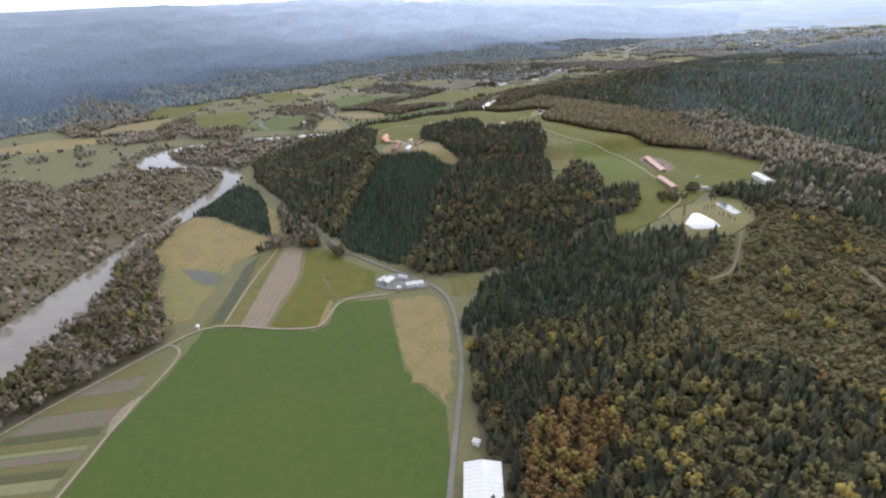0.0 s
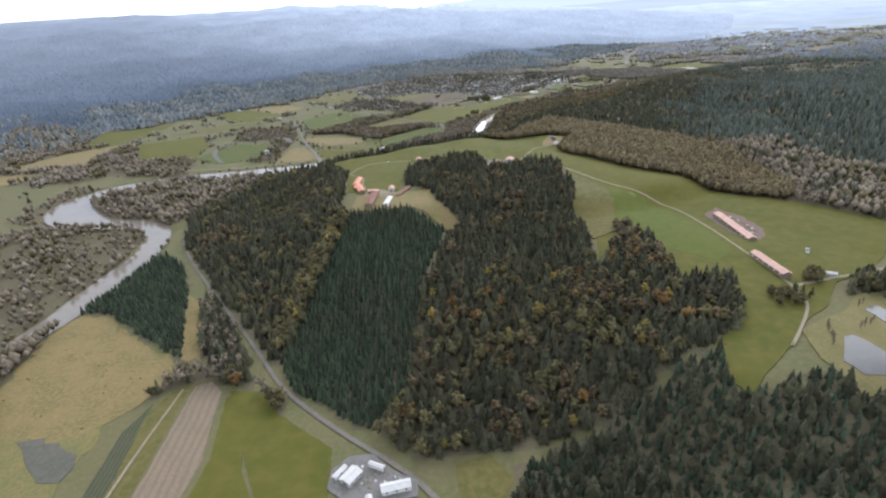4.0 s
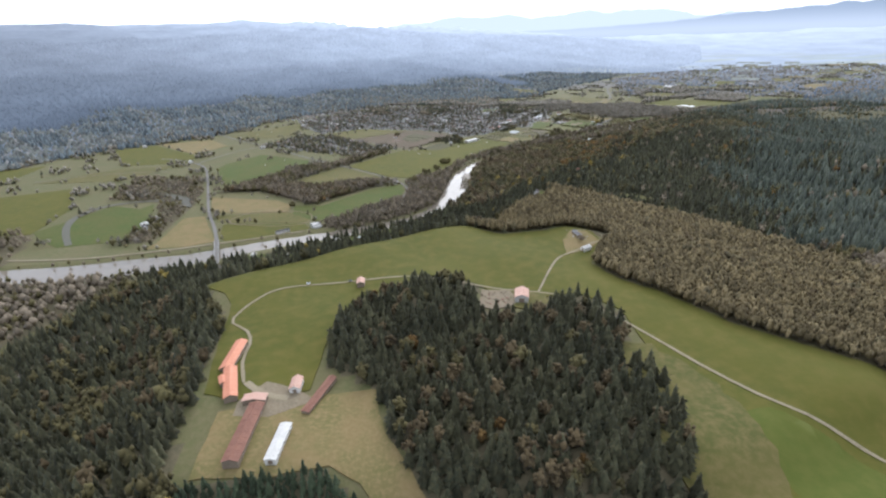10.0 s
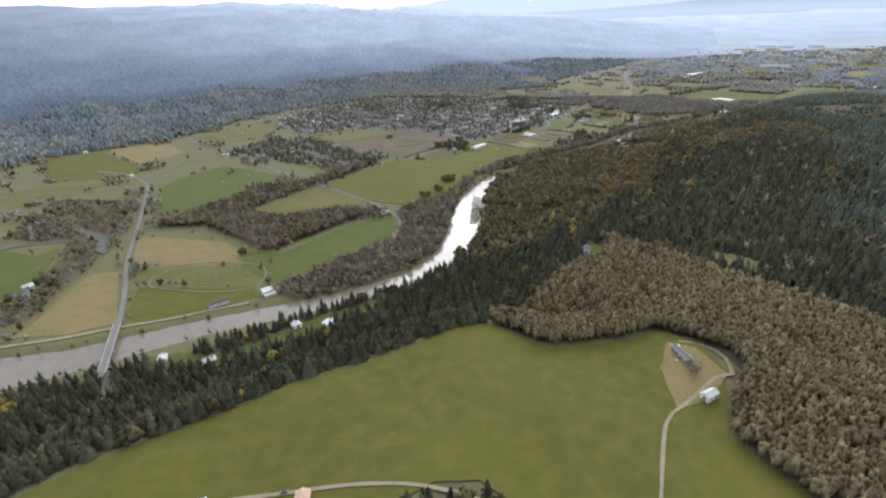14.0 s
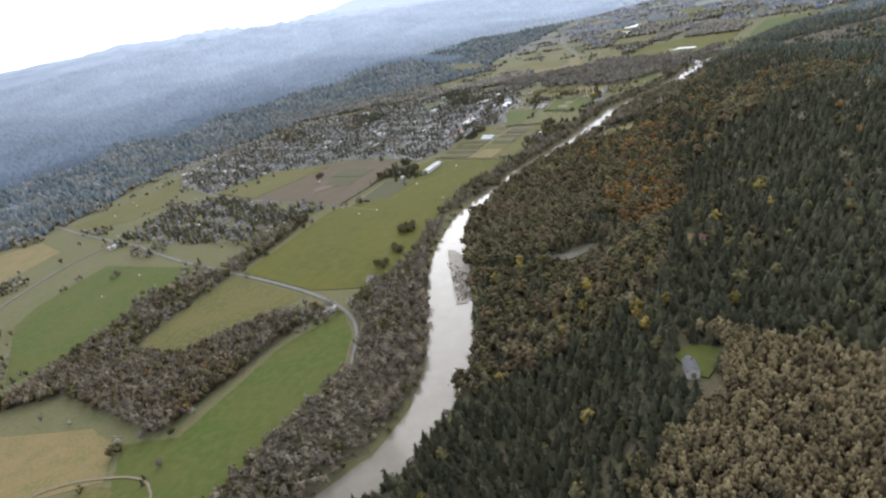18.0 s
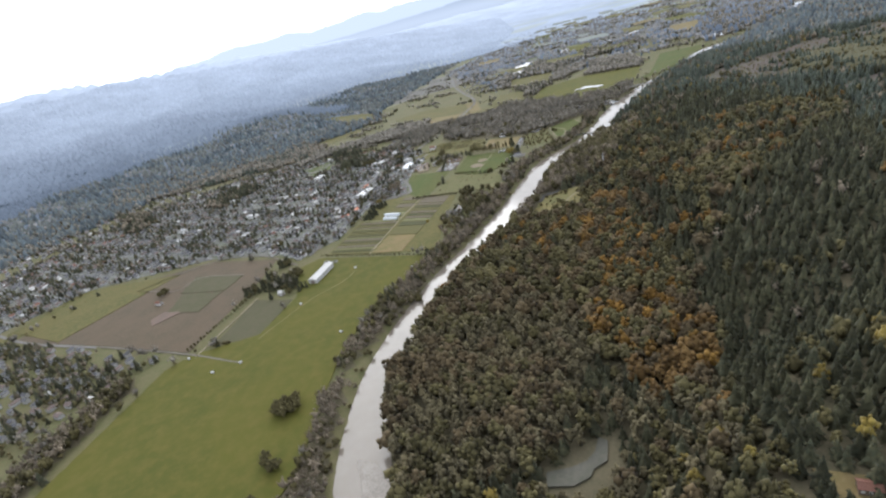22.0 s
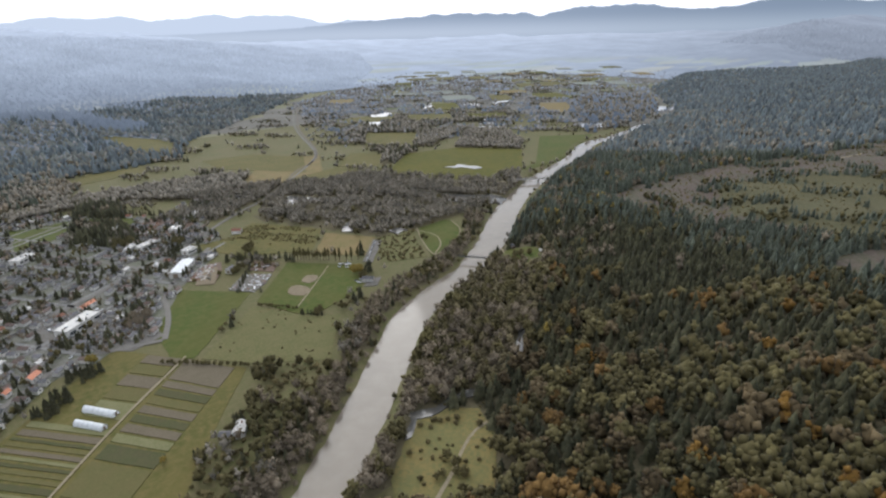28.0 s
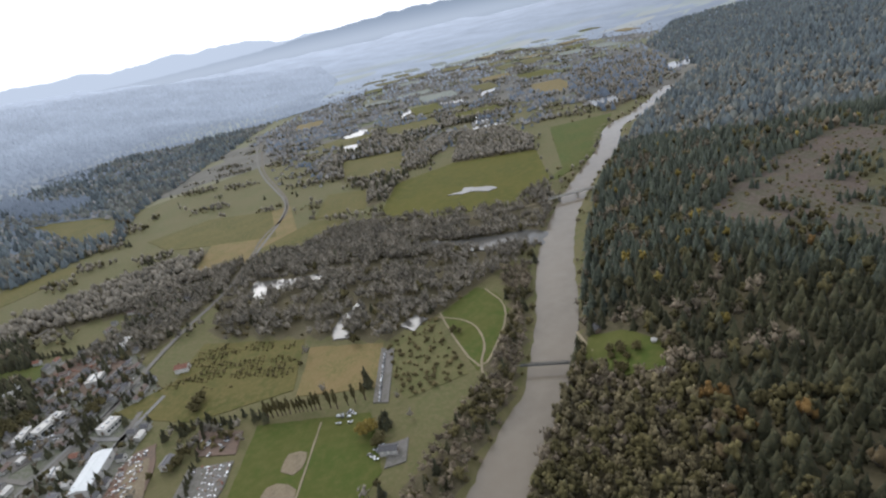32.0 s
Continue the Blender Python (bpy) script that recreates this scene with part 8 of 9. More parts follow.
# by the bridge and the river
barn("river_barn", -62.6, 822.7, 5.8, 7.0, 2.6, 0.7, 120, "white", "wall", "white-roofed barn above the river bank", ribs=6)
barn("barn_annex", -60.5, 819.0, 1.9, 6.8, 1.3, 0.25, 120, "white", "wall", "low white annex beside a barn", windows=1, ribs=4)
barn("long_trailer", -88.9, 812.6, 3.0, 11.5, 2.0, 0.4, -58, "shingle", "wall", "long grey mobile building near the river", "house", ribs=0)
barn("garden_house", -39.6, 778.6, 4.2, 4.6, 2.4, 1.0, 35, "white", "wall", "white-roofed house between conifers", "house", chimney=True)
barn("garden_house", -21.8, 776.5, 6.4, 4.6, 2.6, 1.2, 25, "poly", "wall", "pale-roofed house on a riverside lawn", "house", chimney=True)
barn("garden_house", -100.9, 757.5, 4.0, 4.4, 2.4, 1.0, 10, "white", "wall", "small white-roofed house among conifers", "house", chimney=True)
barn("garden_house", -77.3, 751.7, 4.0, 6.0, 2.4, 1.0, -60, "white", "wall", "white-roofed house among conifers", "house", chimney=True)
for hx_, hy_, t_, rf in ((-214.3, 846.9, 30, "shingle"), (-212.6, 873.5, 20, "white"), (-218, 855.9, -40, "white"), (-221.4, 843.7, 10, "shingle"), (-210.1, 864.6, 60, "shingle")):
    barn("farm_house", hx_, hy_, 4.0, 5.6, 2.4, 1.2, t_, rf, "wall", "old farm building among brush and trees", "house", ribs=0, chimney=rf == "shingle")
barn("wood_house", 123.6, 791, 3.6, 6.4, 2.6, 1.4, -22, "slate", "wall", "dark-roofed house beside a round lawn", "house", ribs=0, chimney=True)
barn("ridge_house", 293.4, 643.3, 5, 8, 2.4, 1.0, 70, "white", "wall", "pale-roofed house at the ridge foot", "house", ribs=0)
barn("ridge_house", 311, 633.6, 4, 6, 2.4, 1.0, 60, "white", "wall", "pale-roofed house at the ridge foot", "house", ribs=0)
barn("wood_cabin", 186, 864, 3.0, 4.6, 2.0, 0.9, 40, "rust", "wood", "brown cabin in a small clearing", "house", ribs=0)
patch("cabin_clearing", [(183, 875), (190, 866), (184, 856), (177, 866)], "straw", 0.5, "tan grass clearing round a cabin", "clearing")
barn("wood_cabin", 153.4, 814, 4, 5, 2.2, 1.0, 20, "poly", "wall", "pale cabin in the brown wood", "house", ribs=0)
barn("field_shed", 9.6, 954.4, 2.6, 7.6, 1.8, 0.5, -60, "white", "wall", "long white field shed at a road end", windows=2)
for hx_, hy_, t_ in ((40.8, 971.3, 20), (44.8, 962.9, 60), (36.8, 977.7, -20)):
    barn("river_house", hx_, hy_, 3.6, 4.6, 2.2, 1.0, t_, "shingle", "wall", "small house among trees by the river", "house", ribs=0, chimney=True)
barn("farm_house", -266.6, 1136.5, 4, 6, 2.4, 1.0, 40, "white", "wall", "white farm building at a road junction", "house", ribs=0)
barn("farm_house", -185.5, 1218.6, 4, 9, 2.4, 0.8, -50, "white", "wall", "white sheds along the valley road", "barn", ribs=0)
barn("farm_house", -385.5, 1284.3, 5, 8, 2.4, 1.0, 30, "white", "wall", "white barn below the wooded hills", "barn", ribs=0)

# the long white barn and the market garden
barn("long_white_barn", 129.8, 1179, 6.6, 25, 3.0, 1.1, -45, "white", "wall", "long barn with a brilliant white roof in a green field", ribs=24, windows=6)
for px, py in ((139.1, 1198.1), (144, 1192.7)):
    e = base("hay_pen", px, py, -45, "low rectangular pen with grey walls", "pen")
    for a, b, c, d in ((-2, 2, -1.4, -1.2), (-2, 2, 1.2, 1.4), (-2, -1.8, -1.2, 1.2), (1.8, 2, -1.2, 1.2)):
        part("side", box(a, b, c, d, -0.5, 0.8), "concrete", e)


def greenhouse(x, y, w_, l_, turn):
    e = base("greenhouse", x, y, turn, "milky plastic hoop greenhouse among garden beds", "greenhouse", "market garden greenhouses")
    bm = bmesh.new()
    rows = []
    for yy in np.linspace(-l_ / 2, l_ / 2, 9):
        rows.append([bm.verts.new((w_ / 2 * math.cos(a), yy, -0.4 + (w_ * 0.62 + 0.4) * math.sin(a))) for a in np.linspace(0, math.pi, 9)])
    for p, q in zip(rows, rows[1:]):
        for i in range(8):
            bm.faces.new((p[i], p[i + 1], q[i + 1], q[i]))
    bm.faces.new(rows[0][::-1])
    bm.faces.new(rows[-1])
    part("film", bm, "poly", e)
    for yy in np.linspace(-l_ / 2, l_ / 2, 7):
        bm = bmesh.new()
        prev = None
        for a in np.linspace(0, math.pi, 9):
            ring = [bm.verts.new(((w_ / 2 + d) * math.cos(a), yy + s, -0.4 + (w_ * 0.62 + 0.4 + d) * math.sin(a))) for d, s in ((0.02, -0.05), (0.07, -0.05), (0.07, 0.05), (0.02, 0.05))]
            if prev:
                for i in range(4):
                    bm.faces.new((prev[i], prev[(i + 1) % 4], ring[(i + 1) % 4], ring[i]))
            prev = ring
        part("hoop", bm, "steel", e)
    part("door", box(-0.5, 0.5, -l_ / 2 - 0.06, -l_ / 2 + 0.04, 0, 1.5), "wood", e)
    return e


greenhouse(208.5, 1235.5, 3.4, 14, 34)
greenhouse(213.5, 1242.5, 3.4, 16, 34)
barn("farm_house", 252, 1190, 4.4, 6.4, 2.6, 1.3, -35, "white", "wall", "pale farmhouse beside dark bushes", "house", ribs=0, chimney=True)
barn("farm_shed", 246.5, 1191, 3, 4.4, 2, 0.7, 50, "shingle", "wood", "grey shed beside a farmhouse")
barn("red_roof_house", 195.6, 1290.5, 3.8, 6.0, 2.4, 1.1, -42, "red", "wall", "house with a bright orange-red roof on a lawn", "house", ribs=6)
barn("red_roof_house", 185, 1284.5, 2.6, 3.4, 2.0, 0.9, -42, "red", "wall", "small shed with a bright orange-red roof", "house", ribs=4, windows=1)

# larger town buildings
for x_, y_, w_, l_, h_, t_, rf, lab in (
        (220.5, 1333.7, 9, 22, 3.4, -52, "white", "large flat-roofed white store"), (308.3, 1458.9, 7.5, 9, 3.2, -35, "white", "square building with a white flat roof"),
        (301.1, 1402.8, 6.5, 9, 3.0, -60, "white", "building with a pale flat roof among trees"), (270.7, 1438.3, 4.5, 11, 3.0, -40, "white", "long white workshop beside parked cars"),
        (275.3, 1388.9, 4.5, 5, 2.8, -30, "white", "small white flat-roofed workshop"), (281.5, 1436.3, 6, 15, 3.2, -60, "white", "long school block with white roof"),
        (154.3, 1435.3, 7, 12, 3.2, 40, "white", "flat-roofed white town building"), (183.6, 1402.1, 6, 10, 3, -50, "white", "flat-roofed white town building"),
        (114.1, 1404.9, 6, 14, 3, 35, "white", "flat-roofed pale town building"), (208.9, 1470.6, 8, 14, 3.4, -48, "white", "large pale town hall roof"),
        (98.3, 1343.4, 5, 9, 3, -45, "white", "flat-roofed pale town building"), (163.4, 1349.5, 5, 10, 3, 40, "white", "flat-roofed pale town building"),
        (273.1, 1498.5, 6, 16, 3, -40, "white", "long pale warehouse beside the main road"), (332.1, 1488.3, 5, 12, 3, -40, "white", "pale warehouse beside the road"),
        (42.9, 1451.4, 6, 12, 3, 30, "concrete", "flat grey-roofed town building among houses"), (105.3, 1511.7, 6, 14, 3, 30, "white", "pale flat-roofed town building behind houses")):
    flat_hall("town_hall", x_, y_, w_, l_, h_, t_, rf, lab, "building", 3, "larger town buildings")
barn("big_shed", 286.6, 1371.6, 8.2, 23, 3.6, 0.8, -38, "poly", "wall", "large cream-roofed industrial shed", "building", ribs=16)
barn("red_roof_hall", 228.5, 1355, 3.6, 10, 2.6, 0.9, -52, "red", "wall", "long low building with a terracotta roof", "building", ribs=10)
barn("garden_house", 99, 1175, 2.8, 4.0, 2.0, 0.9, 30, "white", "wall", "small white house beside a dark evergreen grove", "house", ribs=0)
barn("field_house", 18, 1252, 2.8, 5.0, 2.0, 0.9, 40, "rust", "wall", "house with a rust-red roof beside bare soil", "house", ribs=0)
barn("small_hall", 309.8, 1347.7, 4.2, 6, 2.4, 0.9, -50, "shingle", "wall", "small grey-green hall beside a yard", "building", ribs=0)
barn("nursery_house", 342.8, 1418.9, 5, 7, 2.6, 1.2, 50, "rust", "wall", "house with a dark red roof in a nursery", "house", ribs=0, chimney=True)
barn("park_hall", 367.5, 1270.6, 3.4, 7, 2.4, 0.8, 40, "shingle", "wall", "small park building beside parked cars", "building", ribs=0)
barn("lawn_cabin", 471.4, 1241.9, 2.6, 4.4, 2.0, 0.8, -35, "slate", "wood", "grey-green cabin near the footbridge", "house", ribs=0)
for i, (x_, y_) in enumerate(((463.3, 1210.7), (448.2, 1199.6))):
    barn("lawn_hut", x_, y_, 1.6, 1.8, 1.4, 0.5, 20 + 40 * i, "white", "wall", "small white hut on a lawn", "hut", ribs=0, windows=1)

# house kinds for the town
HOUSE_KINDS = []
for i, (w_, l_, h_, ri, rf) in enumerate(((3.0, 4.3, 1.9, 0.9, "shingle"), (3.2, 5.4, 1.8, 0.8, "brownroof"), (2.7, 3.6, 2.1, 1.0, "slate"), (3.1, 4.8, 1.8, 0.7, "white"), (3.3, 4.3, 1.9, 0.9, "rust"))):
    e = new("house")
    tagged(e, ("grey-shingled", "long brown-shingled", "dark-roofed", "white-roofed", "red-brown-roofed")[i] + " small town house among garden trees", "house", "town houses")
    part("wall", gable_walls(w_, l_, h_, ri), "wall", e)
    part("roof", gable_roof(w_, l_, h_, ri), rf, e)
    part("door", box(w_ / 2 - 0.05, w_ / 2 + 0.06, -0.45, 0.45, 0, 1.4), "wood", e)
    for yy in (-l_ * 0.3, l_ * 0.3):
        part("window", box(w_ / 2 - 0.05, w_ / 2 + 0.05, yy - 0.45, yy + 0.45, 0.7, 1.4), "glass", e)
    part("window", box(-0.45, 0.45, -l_ / 2 - 0.05, -l_ / 2 + 0.05, 0.7, 1.4), "glass", e)
    part("chimney", box(-0.3, 0.1, l_ * 0.2, l_ * 0.2 + 0.35, h_, h_ + ri + 0.4), "rust", e)
    HOUSE_KINDS.append((e, w_, l_, h_, ri, rf))
spots = []
for poly, gap, nm in ((TOWN, 6.9, 0), (HAMLET, 10, 0), (OUTSKIRT, 14, 0), ([(332.1, 1468.7), (401.2, 1517.8), (440.5, 1556.9), (381.6, 1556.5), (302.8, 1517.7)], 13, 0),
                      ([(596.8, 1635.2), (634.5, 1789), (749.8, 1885.3), (653.6, 1885.5), (566.9, 1750.4)], 22, 0), ([(-201.7, 1528.8), (-158.7, 1494.3), (-61, 1615.5), (-124.5, 1679.8)], 13, 0)):
    x, y = scatter(poly, gap, 0.22, 0.72)
    k = free(x, y, 3.2) & (clump_noise(x, y, 26, 2) + 0.5 * rng.random(len(x)) > 0.40)
    spots += list(zip(x[k], y[k]))
big = [o.matrix_world.translation for o in scene.collection.objects if o.get("category") in ("building", "barn")]
BELTS = [p for n_, p, *_ in WOODS if n_ in ("street_belt", "town_firs")]
GROVE = [(239, 1503), (250, 1534), (282, 1506), (280, 1460), (260, 1453), (236, 1479)]
spots = [(a, b) for a, b in spots if not any(inside(p, a, b) for p in BELTS + [GROVE]) and all(math.hypot(a - p.x, b - p.y) > 10 for p in big)]
spots.sort(key=lambda p: math.hypot(p[0] - 235, p[1] - 1265))
roof_weights = [0.44, 0.25, 0.24, 0.05, 0.02]
far_v, far_f = {"brownroof": [], "shingle": [], "slate": [], "white": [], "rust": [], "wall": []}, {"brownroof": [], "shingle": [], "slate": [], "white": [], "rust": [], "wall": []}
for i, (x_, y_) in enumerate(spots):
    kind = HOUSE_KINDS[rng.choice(5, p=roof_weights)]
    m = pose(x_, y_, z_at(x_, y_) + 0.2, 0, 0, 42 + 90 * rng.integers(0, 2) + rng.uniform(-6, 6))
    if i < 235:
        copy_thing(kind[0], m)
    else:
        e, w_, l_, h_, ri, rf = kind
        for key, tmp in ((rf, gable_roof(w_, l_, h_, ri)), ("wall", gable_walls(w_, l_, h_, ri))):
            o = len(far_v[key])
            tmp.verts.index_update()
            far_v[key] += [tuple(m @ v.co) for v in tmp.verts]
            far_f[key] += [tuple(o + v.index for v in f.verts) for f in tmp.faces]
            tmp.free()
for e, *_ in HOUSE_KINDS:
    for c in list(e.children_recursive):
        bpy.data.objects.remove(c)
    bpy.data.objects.remove(e)
for key in far_v:
    if far_v[key]:
        tagged(mesh_object("distant_" + ("house_walls" if key == "wall" else "house_roofs"), far_v[key], far_f[key], key), "walls of distant town houses" if key == "wall" else key.replace("roof", "") + " roofs of distant town houses", "houses", kind="stuff")


# ---- bridges ----
def bridge(name, a, b, z, width, label, piers, rail=0.6, mat="concrete"):
    d = math.hypot(b[0] - a[0], b[1] - a[1])
    e = new(name)
    e.matrix_world = pose((a[0] + b[0]) / 2, (a[1] + b[1]) / 2, z, 0, 0, math.degrees(math.atan2(b[1] - a[1], b[0] - a[0])))
    tagged(e, label, "bridge")
    part("deck", box(-d / 2, d / 2, -width / 2, width / 2, -0.5, 0, bevel=0.05), mat, e)
    part("roadway", box(-d / 2 - 3, d / 2 + 3, -width / 2 + 0.3, width / 2 - 0.3, -0.1, 0.05), "asphalt", e)
    for s in (-1, 1):
        r = part("railing", box(-d / 2, d / 2, s * width / 2 - 0.08, s * width / 2 + 0.08, rail - 0.12, rail), "steel" if mat == "steel" else mat, e)
        for k in range(int(d / 2.5) + 1):
            xx = -d / 2 + k * 2.5
            part("post", box(xx - 0.07, xx + 0.07, s * width / 2 - 0.06, s * width / 2 + 0.06, 0, rail - 0.12), mat, r)
    for k in range(piers):
        xx = -d / 2 + d * (k + 1) / (piers + 1)
        part("pier", box(xx - 0.5, xx + 0.5, -width * 0.38, width * 0.38, -z - 4, -0.5, bevel=0.12), "concrete", e)
    return e


bridge("road_bridge", (-125.6, 748.8), (-138.7, 796.9), 2.2, 3.6, "concrete road bridge across the muddy river", 3)
bridge("river_bridge", (606.3, 1365.1), (656.2, 1330.9), 3.0, 3.4, "pale girder bridge crossing the river", 3, 1.0)
bridge("footbridge", (432.4, 1256.4), (447.4, 1234.6), 2.6, 0.9, "slender dark footbridge across the river", 0, 0.8, "darksteel")
for p_ in ((-46.9, 1181.3), (151.8, 1166.7), (180.3, 1129.7), (106.2, 1146), (116.3, 1088.3), (61.4, 1105.6), (46.2, 1108.7), (34.9, 1137.8), (-136.5, 1115.6), (-158.1, 1091.2), (-99.5, 1075.9), (191.3, 401.8), (194.3, 405.9), (151, 364.7), (-221.8, 1354), (-202.4, 1378.9), (-213.3, 1401.7)):
    barn("field_hut", p_[0], p_[1], 0.9, 1.4, 0.8, 0.25, rng.uniform(0.8, 94.1), "white", "wall", "tiny white livestock hut in a field", "hut", windows=0, ribs=0, cap=False, group="livestock huts")


# ---- vehicles ----
def car_kind(van=False):
    e = new("car")
    bm = box(-0.42, 0.42, -1.05, 1.05, 0.16, 0.5, bevel=0.06)
    part("body", bm, "carpaint", e)
    part("cabin", box(-0.36, 0.36, -0.85 if van else -0.6, 0.45, 0.5, 0.95 if van else 0.78, bevel=0.08), "carpaint" if van else "glass", e)
    part("windscreen", box(-0.33, 0.33, 0.44, 0.5, 0.52, 0.74), "glass", e)
    for sx_ in (-0.4, 0.4):
        for sy_ in (-0.65, 0.65):
            bm = bmesh.new()
            bmesh.ops.create_cone(bm, cap_ends=True, segments=10, radius1=0.17, radius2=0.17, depth=0.12, matrix=pose(sx_, sy_, 0.17, 0, 90, 0))
            part("wheel", bm, "tyre", e)
    return e


CARS = [car_kind(), car_kind(True)]
tagged(CARS[0], "small parked car with glossy paint", "car", "parked cars")
tagged(CARS[1], "small parked van with glossy paint", "van", "parked vans")
lots = [(-20.6, 640.1, 0.7, 95), (-43, 640.9, 0.7, 95)]
for i in range(14):
    k_ = (i + 0.5) / 14
    lots.append((384 + 26 * k_, 1297 + 27 * k_, 0.7, -45))
for i in range(10):
    lots.append((369 + rng.uniform(-6, 6), 1302 + rng.uniform(-4, 4), 0.6, rng.uniform(0.9, 185)))
for i in range(9):
    lots.append((362 + 3 * (i % 3), 1272 + 2.0 * (i // 3), 0.5, 40))
for i in range(34):
    lots.append((262 + 2.2 * (i % 9) + 1.6 * (i // 9), 1430 + 3.2 * (i // 9) - 1.5 * (i % 9), 0.4, 40 + rng.uniform(-5, 5)))
for i in range(16):
    lots.append((206 + 2.2 * (i % 8), 1318 + 4 * (i // 8) + 1.3 * (i % 8), 0.5, -52))
for i in range(48):
    lots.append((266 + 2.6 * (i % 8) + 1.2 * (i // 8), 1424 + 1.7 * (i % 8) - 1.2 * (i // 8) + 8, 0.45, -45 + rng.uniform(-5, 5)))
for i in range(14):
    lots.append((321 + rng.uniform(0, 14), 1332 + rng.uniform(2, 20), 0.47, rng.uniform(0.9, 185)))
for i in range(36):
    lots.append((204 + rng.uniform(0, 44), 1300 + rng.uniform(0, 50), 0.32, 40 + 90 * rng.integers(0, 2)))
lots = [q for q in lots if z_at(q[0], q[1]) > -0.5]
for x_, y_, z_, t_ in lots:
    copy_thing(CARS[int(rng.random() < 0.25)], pose(x_, y_, z_at(x_, y_) + z_, 0, 0, t_))
for e in CARS:
    for c in list(e.children_recursive):
        bpy.data.objects.remove(c)
    bpy.data.objects.remove(e)


# ---- single trees and rows ----
def lone_tree(kind, mat, h, width, label, shape=None, group=""):
    e = new("tree" if kind != "conifer" else "conifer")
    tagged(e, label, "tree", group)
    bm = bmesh.new()
    bmesh.ops.create_cone(bm, cap_ends=True, segments=7, radius1=h * 0.035, radius2=h * 0.012, depth=h * 0.7, matrix=pose(0, 0, h * 0.33))
    for i in range(4):
        a = i * 1.6 + 0.4
        bmesh.ops.create_cone(bm, segments=4, radius1=h * 0.012, radius2=h * 0.004, depth=h * 0.3, matrix=pose(math.cos(a) * h * 0.08, math.sin(a) * h * 0.08, h * (0.38 + 0.07 * i), -38 * math.sin(a), 38 * math.cos(a), 0))
    part("trunk", bm, "bark", e)
    tv, tf = TREES[(kind, 0)][shape or 0]
    v = tv * (h * width, h * width, h)
    c = mesh_object("crown", v, tf.tolist(), mat, e)
    c.data.attributes.new("tint", "FLOAT", "POINT").data.foreach_set("value", np.full(len(v), 0.5, np.float32))
    return e


LONE = {
    "poplar": lone_tree("leafy", "olive", 9, 0.11, "tall narrow olive-green poplar tree", 1, "rows of poplars"),
    "brown_poplar": lone_tree("bare", "bare", 8, 0.12, "tall narrow bare poplar beside a pond", 2, "rows of poplars"),
    "row": lone_tree("leafy", "olive", 2.6, 0.30, "small round olive tree in a planted row", 2, "row of small trees"),
    "spruce": lone_tree("conifer", "conifer", 9, 0.24, "dark green free-standing conifer tree", 1, "lone conifers"),
    "oak": lone_tree("leafy", "olive", 6.5, 0.46, "broad olive-green lone tree in grass", 3, "lone broadleaf trees"),
    "gold": lone_tree("leafy", "yellow", 6.5, 0.45, "bright yellow autumn tree by a car park", 0, "lone broadleaf trees"),
    "silver": lone_tree("conifer", "silver", 15, 0.13, "tall slender pale conical tree above an autumn wood", 1, "silvery trees"),
    "bare": lone_tree("bare", "bare", 7, 0.40, "bare brown lone tree in open land", 1, "lone broadleaf trees"),
}


def put_tree(kind, x, y, s=1.0):
    o = copy_thing(LONE[kind], pose(x, y, z_at(x, y) - 0.05, 0, 0, rng.uniform(1.5, 365.5)))
    o.scale = (s, s, s * rng.uniform(0.9, 1.12))


def row(kind, a, b, n, s=1.0, wob=0.4):
    for i in range(n):
        k_ = i / max(n - 1, 1)
        put_tree(kind, a[0] + (b[0] - a[0]) * k_ + rng.uniform(-wob, wob), a[1] + (b[1] - a[1]) * k_ + rng.uniform(-wob, wob), s * rng.uniform(0.8, 1.15))


